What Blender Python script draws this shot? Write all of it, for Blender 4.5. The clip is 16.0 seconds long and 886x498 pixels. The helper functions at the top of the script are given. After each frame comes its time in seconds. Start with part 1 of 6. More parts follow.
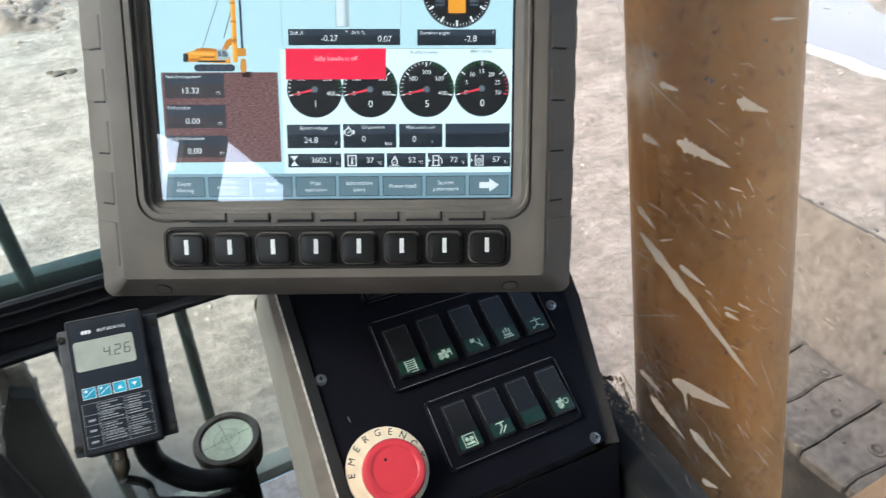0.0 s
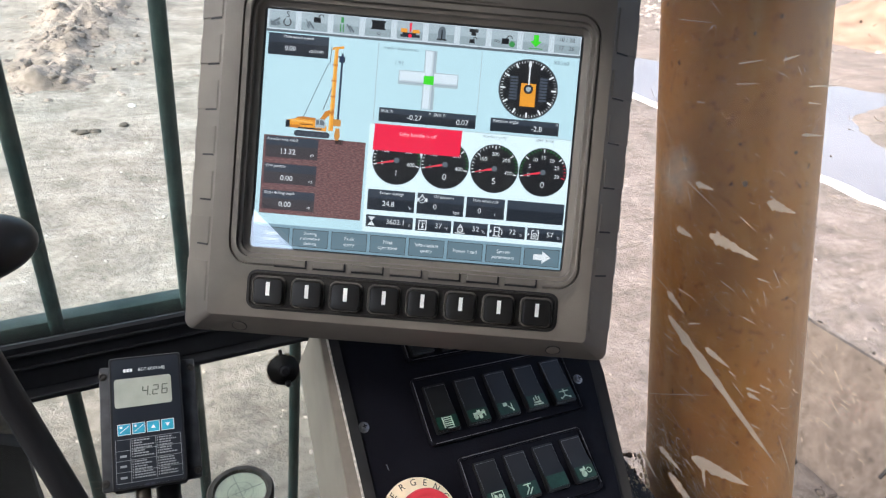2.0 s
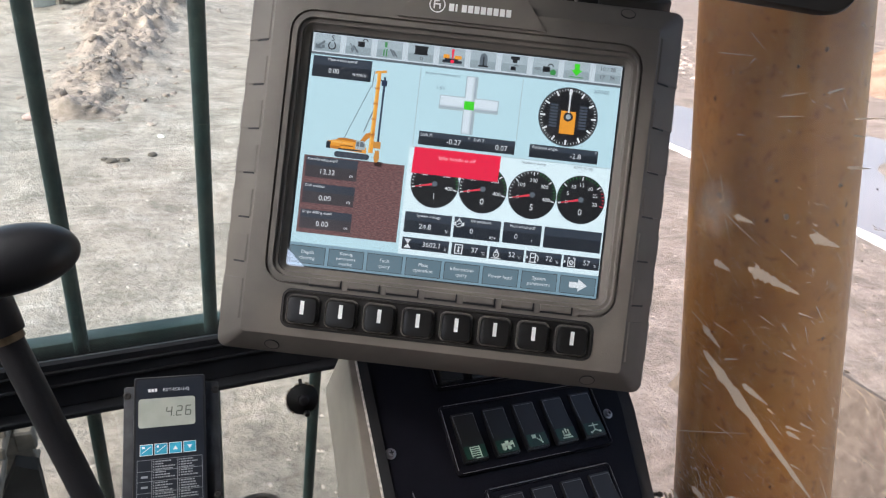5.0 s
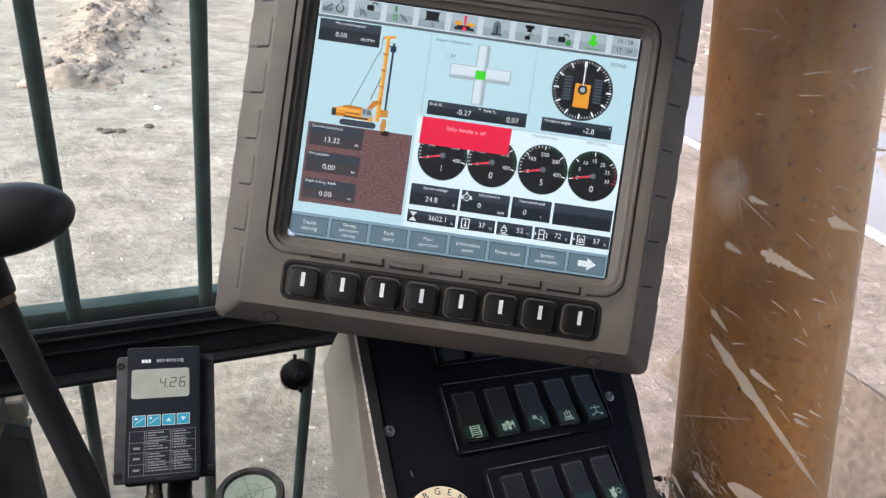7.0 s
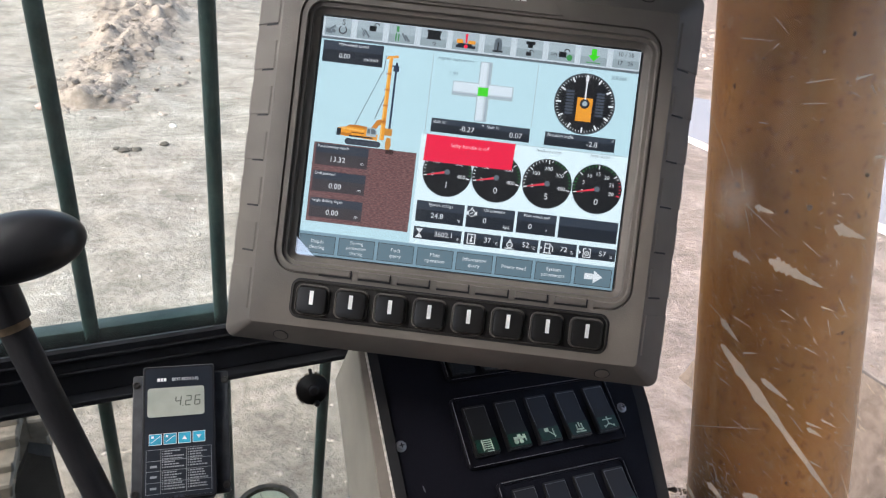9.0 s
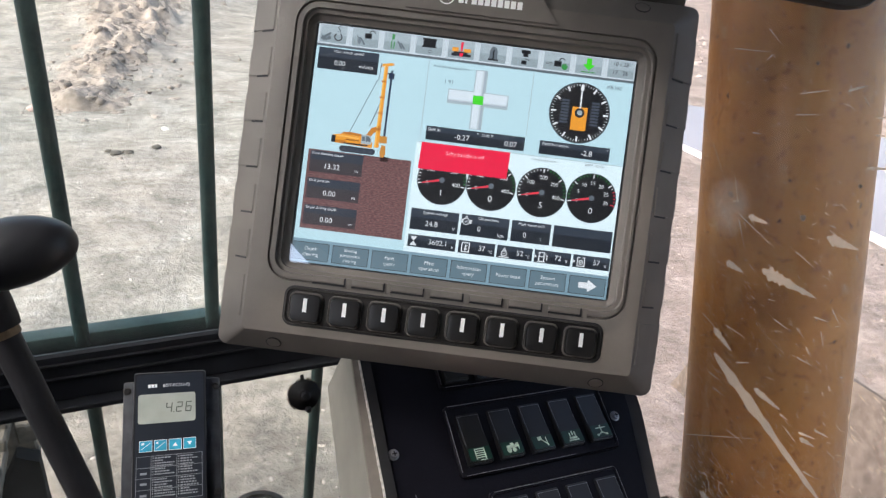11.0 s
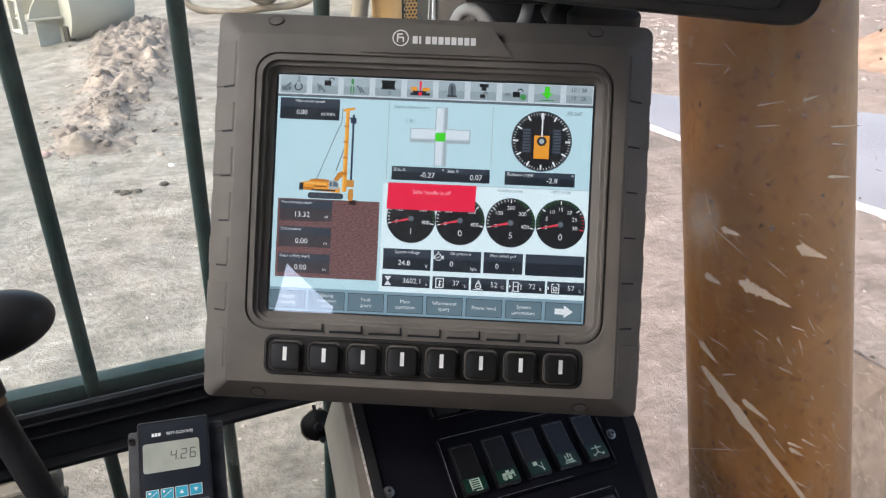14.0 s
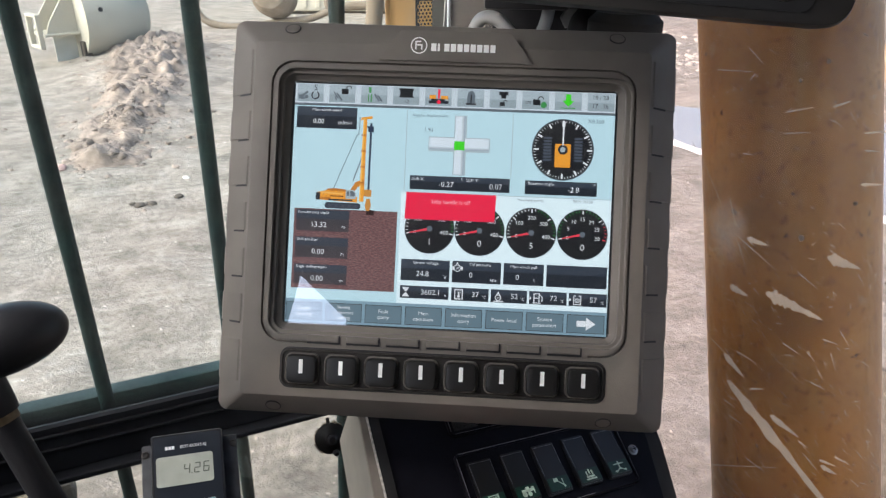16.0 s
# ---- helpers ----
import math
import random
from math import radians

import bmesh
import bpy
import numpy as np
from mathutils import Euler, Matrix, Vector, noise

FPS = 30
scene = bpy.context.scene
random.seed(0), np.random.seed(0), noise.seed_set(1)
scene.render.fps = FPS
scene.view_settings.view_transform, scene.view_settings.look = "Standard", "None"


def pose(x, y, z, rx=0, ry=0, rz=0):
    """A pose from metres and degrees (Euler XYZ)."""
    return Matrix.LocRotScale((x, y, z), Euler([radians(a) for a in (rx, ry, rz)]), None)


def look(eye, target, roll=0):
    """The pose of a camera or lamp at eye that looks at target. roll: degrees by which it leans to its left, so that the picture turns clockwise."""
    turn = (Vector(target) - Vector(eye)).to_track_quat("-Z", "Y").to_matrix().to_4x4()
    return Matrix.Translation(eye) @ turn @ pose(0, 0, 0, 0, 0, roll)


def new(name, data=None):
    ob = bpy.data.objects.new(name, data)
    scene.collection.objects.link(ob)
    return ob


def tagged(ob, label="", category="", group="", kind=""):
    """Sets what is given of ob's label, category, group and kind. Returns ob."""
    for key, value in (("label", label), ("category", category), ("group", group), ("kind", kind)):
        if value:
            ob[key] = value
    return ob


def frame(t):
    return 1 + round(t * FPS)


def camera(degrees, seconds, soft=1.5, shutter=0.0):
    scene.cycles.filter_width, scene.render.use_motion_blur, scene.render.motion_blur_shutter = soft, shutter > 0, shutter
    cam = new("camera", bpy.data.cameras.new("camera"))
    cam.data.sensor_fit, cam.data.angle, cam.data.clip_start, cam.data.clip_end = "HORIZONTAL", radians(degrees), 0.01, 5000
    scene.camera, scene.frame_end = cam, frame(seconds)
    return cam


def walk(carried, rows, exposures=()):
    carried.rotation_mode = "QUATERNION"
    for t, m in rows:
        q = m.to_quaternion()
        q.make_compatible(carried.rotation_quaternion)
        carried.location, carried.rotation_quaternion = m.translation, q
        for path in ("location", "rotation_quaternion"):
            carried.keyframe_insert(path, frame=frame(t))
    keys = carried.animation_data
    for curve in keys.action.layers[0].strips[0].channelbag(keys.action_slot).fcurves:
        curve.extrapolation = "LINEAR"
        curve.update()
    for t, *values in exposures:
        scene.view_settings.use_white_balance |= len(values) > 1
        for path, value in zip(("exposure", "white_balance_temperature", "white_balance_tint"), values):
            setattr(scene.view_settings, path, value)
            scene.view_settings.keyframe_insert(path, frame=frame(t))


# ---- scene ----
cam = camera(63.5, 16.0, soft=1.2, shutter=0.2)
EXPOSURE = 1.36
PATH = [
    (0, (0.071, -0.404, 2.581), (0.042, 1.211, 1.402), -0.5),
    (0.1, (0.066, -0.410, 2.577), (0.104, 1.229, 1.433), 0.9),
    (0.3, (0.047, -0.425, 2.572), (0.138, 1.243, 1.472), 3.9),
    (0.5, (0.029, -0.428, 2.577), (0.115, 1.234, 1.469), 6.1),
    (1, (0.03, -0.435, 2.579), (0.057, 1.224, 1.462), 4.6),
    (1.5, (0.042, -0.439, 2.589), (0.046, 1.258, 1.53), 3.2),
    (1.6, (0.047, -0.452, 2.578), (-0.003, 1.298, 1.611), 3.1),
    (2, (0.032, -0.456, 2.592), (0.003, 1.293, 1.622), 4.6),
    (2.5, (0.026, -0.444, 2.584), (-0.076, 1.301, 1.613), 2.6),
    (3, (0.036, -0.452, 2.599), (-0.108, 1.345, 1.733), 1.1),
    (3.5, (0.034, -0.452, 2.6), (-0.093, 1.345, 1.732), 1.7),
    (4, (0.021, -0.459, 2.591), (-0.099, 1.339, 1.723), 4.3),
    (4.2, (0.021, -0.46, 2.588), (-0.092, 1.336, 1.715), 4.8),
    (6.3, (0.024, -0.454, 2.58), (-0.048, 1.337, 1.693), 5.3),
    (6.5, (0.027, -0.452, 2.583), (-0.045, 1.333, 1.684), 4.8),
    (7, (0.014, -0.45, 2.571), (-0.056, 1.321, 1.645), 7.3),
    (7.5, (0.016, -0.451, 2.568), (-0.065, 1.324, 1.65), 7.3),
    (8, (0.02, -0.451, 2.577), (-0.083, 1.333, 1.679), 5.5),
    (8.5, (0.019, -0.451, 2.575), (-0.085, 1.327, 1.665), 5.9),
    (8.7, (0.02, -0.451, 2.577), (-0.097, 1.329, 1.672), 5.3),
    (10.8, (0.011, -0.446, 2.57), (-0.091, 1.329, 1.652), 6.8),
    (11, (0.018, -0.449, 2.578), (-0.079, 1.339, 1.686), 6.0),
    (11.5, (0.035, -0.448, 2.59), (-0.097, 1.336, 1.694), 2.7),
    (12, (0.033, -0.447, 2.589), (-0.105, 1.332, 1.684), 2.7),
    (12.5, (0.053, -0.445, 2.602), (-0.115, 1.357, 1.752), -1.0),
    (13, (0.054, -0.448, 2.604), (-0.1, 1.364, 1.77), -0.9),
    (13.5, (0.046, -0.445, 2.598), (-0.098, 1.358, 1.743), 0.5),
    (14, (0.044, -0.443, 2.596), (-0.095, 1.355, 1.732), 0.9),
    (14.5, (0.046, -0.444, 2.598), (-0.101, 1.344, 1.713), 0.5),
    (15, (0.044, -0.438, 2.594), (-0.08, 1.356, 1.719), 1.4),
    (15.5, (0.04, -0.439, 2.59), (-0.065, 1.359, 1.721), 2.2),
    (16, (0.039, -0.435, 2.591), (-0.136, 1.374, 1.757), 0.4),
]
LIGHTER = ((0, 0.34, 6000, 3), (0.5, 0.39, 6050, 5), (1.5, 0.43, 6080, 7), (2.0, 0.22, 6200, 10), (2.5, 0.14, 6280, 10), (3.0, 0.03, 6280, 12), (4.2, 0.03, 6280, 12), (6.5, 0.14, 6280, 12), (11.0, 0.14, 6280, 12), (12.5, -0.02, 6280, 12), (16, -0.03, 6280, 12))
walk(cam, [(t, look(eye, target, roll)) for t, eye, target, roll in PATH], [(t, EXPOSURE + more, kelvin, tint) for t, more, kelvin, tint in LIGHTER])

# ---- light ----
world = bpy.data.worlds.new("sky")
scene.world = world
world.use_nodes = True
wn, wl = world.node_tree.nodes, world.node_tree.links
sky = wn.new("ShaderNodeTexSky")
sky.sky_type, sky.sun_disc = "NISHITA", False
sky.sun_elevation, sky.sun_rotation = radians(41), radians(-120)
sky.dust_density, sky.air_density = 4.0, 1.0
wn["Background"].inputs["Strength"].default_value = 0.15
wl.new(sky.outputs[0], wn["Background"].inputs[0])
sun = new("sun", bpy.data.lights.new("sun", "SUN"))
sun.data.energy, sun.data.angle, sun.data.color = 1.9, radians(70), (0.975, 0.965, 1.0)
sun.matrix_basis = look((-13, -7.5, 13), (0, 0, 0))

# ---- frames of reference ----
CAB = pose(0, 0, 0, 0, 0, 30)                 # x to the cab's right, y forward
MON = pose(0.0005, 0.002, 2.4191, 64.55, 0.82, 2.18)              # x right, y up the screen, z towards the operator


# ---- materials ----
def nodes_of(mat):
    return mat.node_tree.nodes, mat.node_tree.links


def material(name, colour, rough=0.5, metal=0.0, vary=0.12, scale=20.0, bump=0.0, bump_scale=200.0, coat=0.0, dust=0.0, dust_colour=(0.42, 0.36, 0.29)):
    mat = bpy.data.materials.new(name)
    mat.use_nodes = True
    n, l = nodes_of(mat)
    b = n["Principled BSDF"]
    b.inputs["Roughness"].default_value, b.inputs["Metallic"].default_value = rough, metal
    b.inputs["Coat Weight"].default_value = coat
    b.inputs["Specular IOR Level"].default_value = 0.5 if rough < 0.45 else 0.22
    geo = n.new("ShaderNodeTexCoord")
    noise_a = n.new("ShaderNodeTexNoise")
    noise_a.inputs["Scale"].default_value, noise_a.inputs["Detail"].default_value = scale, 6
    l.new(geo.outputs["Object"], noise_a.inputs["Vector"])
    ramp = n.new("ShaderNodeValToRGB")
    ramp.color_ramp.elements[0].position, ramp.color_ramp.elements[1].position = 0.3, 0.7
    ramp.color_ramp.elements[0].color = (*[c * (1 - vary) for c in colour], 1)
    ramp.color_ramp.elements[1].color = (*[min(1, c * (1 + vary)) for c in colour], 1)
    l.new(noise_a.outputs["Fac"], ramp.inputs["Fac"])
    out = ramp.outputs["Color"]
    if dust:
        noise_d = n.new("ShaderNodeTexNoise")
        noise_d.inputs["Scale"].default_value, noise_d.inputs["Detail"].default_value = scale * 0.35, 9
        l.new(geo.outputs["Object"], noise_d.inputs["Vector"])
        r2 = n.new("ShaderNodeMapRange")
        r2.inputs["From Min"].default_value, r2.inputs["From Max"].default_value = 0.42, 0.75
        r2.inputs["To Max"].default_value = dust
        l.new(noise_d.outputs["Fac"], r2.inputs["Value"])
        mix = n.new("ShaderNodeMix")
        mix.data_type = "RGBA"
        mix.inputs["B"].default_value = (*dust_colour, 1)
        l.new(r2.outputs["Result"], mix.inputs["Factor"])
        l.new(out, mix.inputs["A"])
        out = mix.outputs["Result"]
    l.new(out, b.inputs["Base Color"])
    if bump:
        noise_b = n.new("ShaderNodeTexNoise")
        noise_b.inputs["Scale"].default_value, noise_b.inputs["Detail"].default_value = bump_scale, 4
        l.new(geo.outputs["Object"], noise_b.inputs["Vector"])
        bp = n.new("ShaderNodeBump")
        bp.inputs["Strength"].default_value, bp.inputs["Distance"].default_value = bump, 0.002
        l.new(noise_b.outputs["Fac"], bp.inputs["Height"])
        l.new(bp.outputs["Normal"], b.inputs["Normal"])
    return mat


def glowing(name, colour, strength):
    mat = bpy.data.materials.new(name)
    mat.use_nodes = True
    b = mat.node_tree.nodes["Principled BSDF"]
    b.inputs["Base Color"].default_value = (0.02, 0.02, 0.02, 1)
    b.inputs["Roughness"].default_value = 0.25
    b.inputs["Emission Color"].default_value = (*colour, 1)
    b.inputs["Emission Strength"].default_value = strength
    return mat


housing_m = material("housing_plastic", (0.143, 0.130, 0.116), 0.5, vary=0.09, scale=35, bump=0.07, bump_scale=900, dust=0.12)
black_m = material("black_plastic", (0.023, 0.023, 0.025), 0.45, vary=0.2, bump=0.1, bump_scale=600)
key_m = material("key_rubber", (0.010, 0.0098, 0.0095), 0.33, vary=0.1)
white_m = material("white_print", (0.92, 0.92, 0.90), 0.5, vary=0.02)
cream_m = material("cream_paint", (0.62, 0.58, 0.48), 0.5, vary=0.08, dust=0.3)
red_m = material("red_plastic", (0.72, 0.055, 0.075), 0.35, vary=0.05)
green_m = material("dark_green_paint", (0.0145, 0.037, 0.040), 0.5, vary=0.3, scale=30, dust=0.05)
steel_m = material("steel", (0.36, 0.36, 0.36), 0.42, metal=1.0)
drum_m = material("drum_paint", (0.48, 0.46, 0.39), 0.6, vary=0.1, scale=2, dust=0.4)


# ---- geometry helpers ----
def thing(name, m, label, category, group="", kind=""):
    ob = new(name)
    ob.empty_display_size = 0.02
    ob.matrix_basis = m
    return tagged(ob, label, category, group, kind)


def part(name, bm, mat, parent, label="", smooth=0.6, m=None):
    me = bpy.data.meshes.new(name)
    bm.normal_update()
    bm.to_mesh(me)
    bm.free()
    me.materials.append(mat)
    if smooth:
        me.shade_smooth()
        me.set_sharp_from_angle(angle=smooth)
    ob = new(name, me)
    ob.parent = parent
    if m is not None:
        ob.matrix_basis = m
    if label:
        ob["label"] = label
    return ob


def single(name, bm, mat, m, label, category, group="", kind="", smooth=0.6):
    ob = part(name, bm, mat, None, "", smooth, m)
    return tagged(ob, label, category, group, kind)


def box(sx, sy, sz, at=(0, 0, 0), bevel=0.0, seg=2, bm=None, turn=None):
    bm = bm or bmesh.new()
    m = Matrix.Translation(at) @ (turn or Matrix()) @ Matrix.Diagonal((sx, sy, sz, 1))
    made = bmesh.ops.create_cube(bm, size=1, matrix=m)
    if bevel:
        edges = list({e for v in made["verts"] for e in v.link_edges})
        bmesh.ops.bevel(bm, geom=edges, offset=bevel, segments=seg, affect="EDGES", profile=0.5)
    return bm


def prism(outline, z0, z1, bm=None, m=None, taper=None):
    """An outline (x, y) raised from z0 to z1; taper: the outline of the top."""
    bm = bm or bmesh.new()
    m = m or Matrix()
    low = [bm.verts.new(m @ Vector((x, y, z0))) for x, y in outline]
    top = [bm.verts.new(m @ Vector((x, y, z1))) for x, y in (taper or outline)]
    k = len(low)
    bm.faces.new(top)
    bm.faces.new(low[::-1])
    for i in range(k):
        bm.faces.new((low[i], low[(i + 1) % k], top[(i + 1) % k], top[i]))
    return bm


def rrect(w, h, r, seg=5, at=(0, 0)):
    out = []
    for cx, cy, a0 in ((w / 2 - r, h / 2 - r, 0), (-w / 2 + r, h / 2 - r, 90), (-w / 2 + r, -h / 2 + r, 180), (w / 2 - r, -h / 2 + r, 270)):
        for i in range(seg + 1):
            a = radians(a0 + 90 * i / seg)
            out.append((at[0] + cx + r * math.cos(a), at[1] + cy + r * math.sin(a)))
    return out


def lathe(profile, seg=32, bm=None, m=None):
    """Profile of (radius, z) turned round z."""
    bm = bm or bmesh.new()
    m = m or Matrix()
    rings = []
    for r, z in profile:
        if r < 1e-6:
            rings.append([bm.verts.new(m @ Vector((0, 0, z)))])
        else:
            rings.append([bm.verts.new(m @ Vector((r * math.cos(2 * math.pi * i / seg), r * math.sin(2 * math.pi * i / seg), z))) for i in range(seg)])
    for a, b in zip(rings, rings[1:]):
        for i in range(seg):
            j = (i + 1) % seg
            if len(a) == 1 and len(b) == 1:
                continue
            if len(a) == 1:
                bm.faces.new((a[0], b[j], b[i]))
            elif len(b) == 1:
                bm.faces.new((a[i], a[j], b[0]))
            else:
                bm.faces.new((a[i], a[j], b[j], b[i]))
    for ring, flip in ((rings[0], True), (rings[-1], False)):
        if len(ring) > 1:
            bm.faces.new(ring[::-1] if flip else ring)
    bmesh.ops.recalc_face_normals(bm, faces=bm.faces)
    return bm


def smooth_path(points, steps=6):
    pts = [Vector(p) for p in points]
    if len(pts) < 3:
        return pts
    full = [2 * pts[0] - pts[1], *pts, 2 * pts[-1] - pts[-2]]
    out = []
    for i in range(1, len(full) - 2):
        a, b, c, d = full[i - 1 : i + 3]
        for s in range(steps):
            t = s / steps
            out.append(0.5 * (2 * b + (c - a) * t + (2 * a - 5 * b + 4 * c - d) * t * t + (3 * b - a - 3 * c + d) * t**3))
    return out + [pts[-1]]


def tube(points, radius, seg=12, steps=6, bm=None, radii=None):
    bm = bm or bmesh.new()
    pts = smooth_path(points, steps)
    rings, side = [], None
    for i, p in enumerate(pts):
        way = (pts[min(i + 1, len(pts) - 1)] - pts[max(i - 1, 0)]).normalized()
        side = (side - way * side.dot(way)).normalized() if side else way.orthogonal().normalized()
        up = way.cross(side)
        r = radii(i / (len(pts) - 1)) if radii else radius
        rings.append([bm.verts.new(p + r * (math.cos(2 * math.pi * k / seg) * side + math.sin(2 * math.pi * k / seg) * up)) for k in range(seg)])
    for a, b in zip(rings, rings[1:]):
        for k in range(seg):
            bm.faces.new((a[k], a[(k + 1) % seg], b[(k + 1) % seg], b[k]))
    bm.faces.new(rings[0][::-1])
    bm.faces.new(rings[-1])
    bmesh.ops.recalc_face_normals(bm, faces=bm.faces)
    return bm


def basis(origin, x_way, z_way):
    """A pose from an origin, a way for x and a way for z."""
    z = Vector(z_way).normalized()
    x = Vector(x_way)
    x = (x - z * x.dot(z)).normalized()
    y = z.cross(x)
    m = Matrix.Identity(4)
    for i, v in enumerate((x, y, z)):
        m[0][i], m[1][i], m[2][i] = v
    m.translation = origin
    return m

def glass(name, film=0.04, streak=0.0, tint=(0.96, 0.99, 0.98), ior=1.42, top_haze=0.0):
    """Clear sheet glass with a film of dust; its last value paints a reflection's haze as upright streaks that thicken
    towards its top.
    """
    mat = bpy.data.materials.new(name)
    mat.use_nodes = True
    n, l = nodes_of(mat)
    n.remove(n["Principled BSDF"])
    a, dust = n.new("ShaderNodeBsdfGlass"), n.new("ShaderNodeBsdfDiffuse")
    a.inputs["Color"].default_value, a.inputs["Roughness"].default_value, a.inputs["IOR"].default_value = (*tint, 1), 0.0, ior
    dust.inputs["Color"].default_value = (0.6, 0.54, 0.46, 1)
    through_dust, film_mix = n.new("ShaderNodeBsdfTranslucent"), n.new("ShaderNodeMixShader")
    through_dust.inputs["Color"].default_value = (0.6, 0.53, 0.44, 1)
    film_mix.inputs[0].default_value = 0.6
    l.new(dust.outputs[0], film_mix.inputs[1])
    l.new(through_dust.outputs[0], film_mix.inputs[2])
    b = n.new("ShaderNodeMixShader")
    geo = n.new("ShaderNodeTexCoord")
    cloud, fine = n.new("ShaderNodeTexNoise"), n.new("ShaderNodeTexNoise")
    cloud.inputs["Scale"].default_value, cloud.inputs["Detail"].default_value = 9, 5
    fine.inputs["Scale"].default_value, fine.inputs["Detail"].default_value = 260, 3
    stretch = n.new("ShaderNodeMapping")
    stretch.inputs["Scale"].default_value = (1, 1, 0.35)
    l.new(geo.outputs["Object"], stretch.inputs["Vector"])
    l.new(stretch.outputs[0], cloud.inputs["Vector"])
    l.new(geo.outputs["Object"], fine.inputs["Vector"])
    span = n.new("ShaderNodeMapRange")
    span.inputs["From Min"].default_value, span.inputs["From Max"].default_value = 0.35, 0.75
    span.inputs["To Min"].default_value, span.inputs["To Max"].default_value = film * 0.5, film * 2.2
    l.new(cloud.outputs["Fac"], span.inputs["Value"])
    spots = n.new("ShaderNodeMapRange")
    spots.inputs["From Min"].default_value, spots.inputs["From Max"].default_value = 0.68, 0.78
    spots.inputs["To Max"].default_value = streak
    l.new(fine.outputs["Fac"], spots.inputs["Value"])
    add = n.new("ShaderNodeMath")
    l.new(span.outputs[0], add.inputs[0])
    l.new(spots.outputs[0], add.inputs[1])
    amount = add.outputs[0]
    # pale reflection near the glass top, painted into the film as upright streaks
    if top_haze:
        split, rise, comb, runs, lines, share, total = (n.new("ShaderNode" + k) for k in ("SeparateXYZ", "MapRange", "Mapping", "TexNoise", "MapRange", "Math", "Math"))
        l.new(geo.outputs["Object"], split.inputs[0])
        rise.inputs["From Min"].default_value, rise.inputs["From Max"].default_value, rise.inputs["To Max"].default_value = 0.0, 0.26, top_haze
        l.new(split.outputs["Y"], rise.inputs["Value"])
        comb.inputs["Scale"].default_value = (60, 3, 1)
        runs.inputs["Scale"].default_value, runs.inputs["Detail"].default_value = 1.0, 3
        lines.inputs["From Min"].default_value, lines.inputs["From Max"].default_value, lines.inputs["To Min"].default_value = 0.35, 0.72, 0.35
        l.new(geo.outputs["Object"], comb.inputs["Vector"])
        l.new(comb.outputs[0], runs.inputs["Vector"])
        l.new(runs.outputs["Fac"], lines.inputs["Value"])
        share.operation = "MULTIPLY"
        l.new(rise.outputs[0], share.inputs[0])
        l.new(lines.outputs[0], share.inputs[1])
        l.new(amount, total.inputs[0])
        l.new(share.outputs[0], total.inputs[1])
        amount = total.outputs[0]
    l.new(amount, b.inputs[0])
    l.new(a.outputs[0], b.inputs[1])
    l.new(film_mix.outputs[0], b.inputs[2])
    l.new(b.outputs[0], n["Material Output"].inputs["Surface"])
    return mat


front_glass_m = glass("front_glass", 0.012, 0.0, (0.943, 0.972, 0.928))
side_glass_m = glass("dusty_side_glass", 0.020, 0.13, (0.95, 0.90, 0.86), 1.14, 0.075)
screen_glass_m = glass("screen_glass", 0.0, 0.0, (1, 1, 1), 2.2)


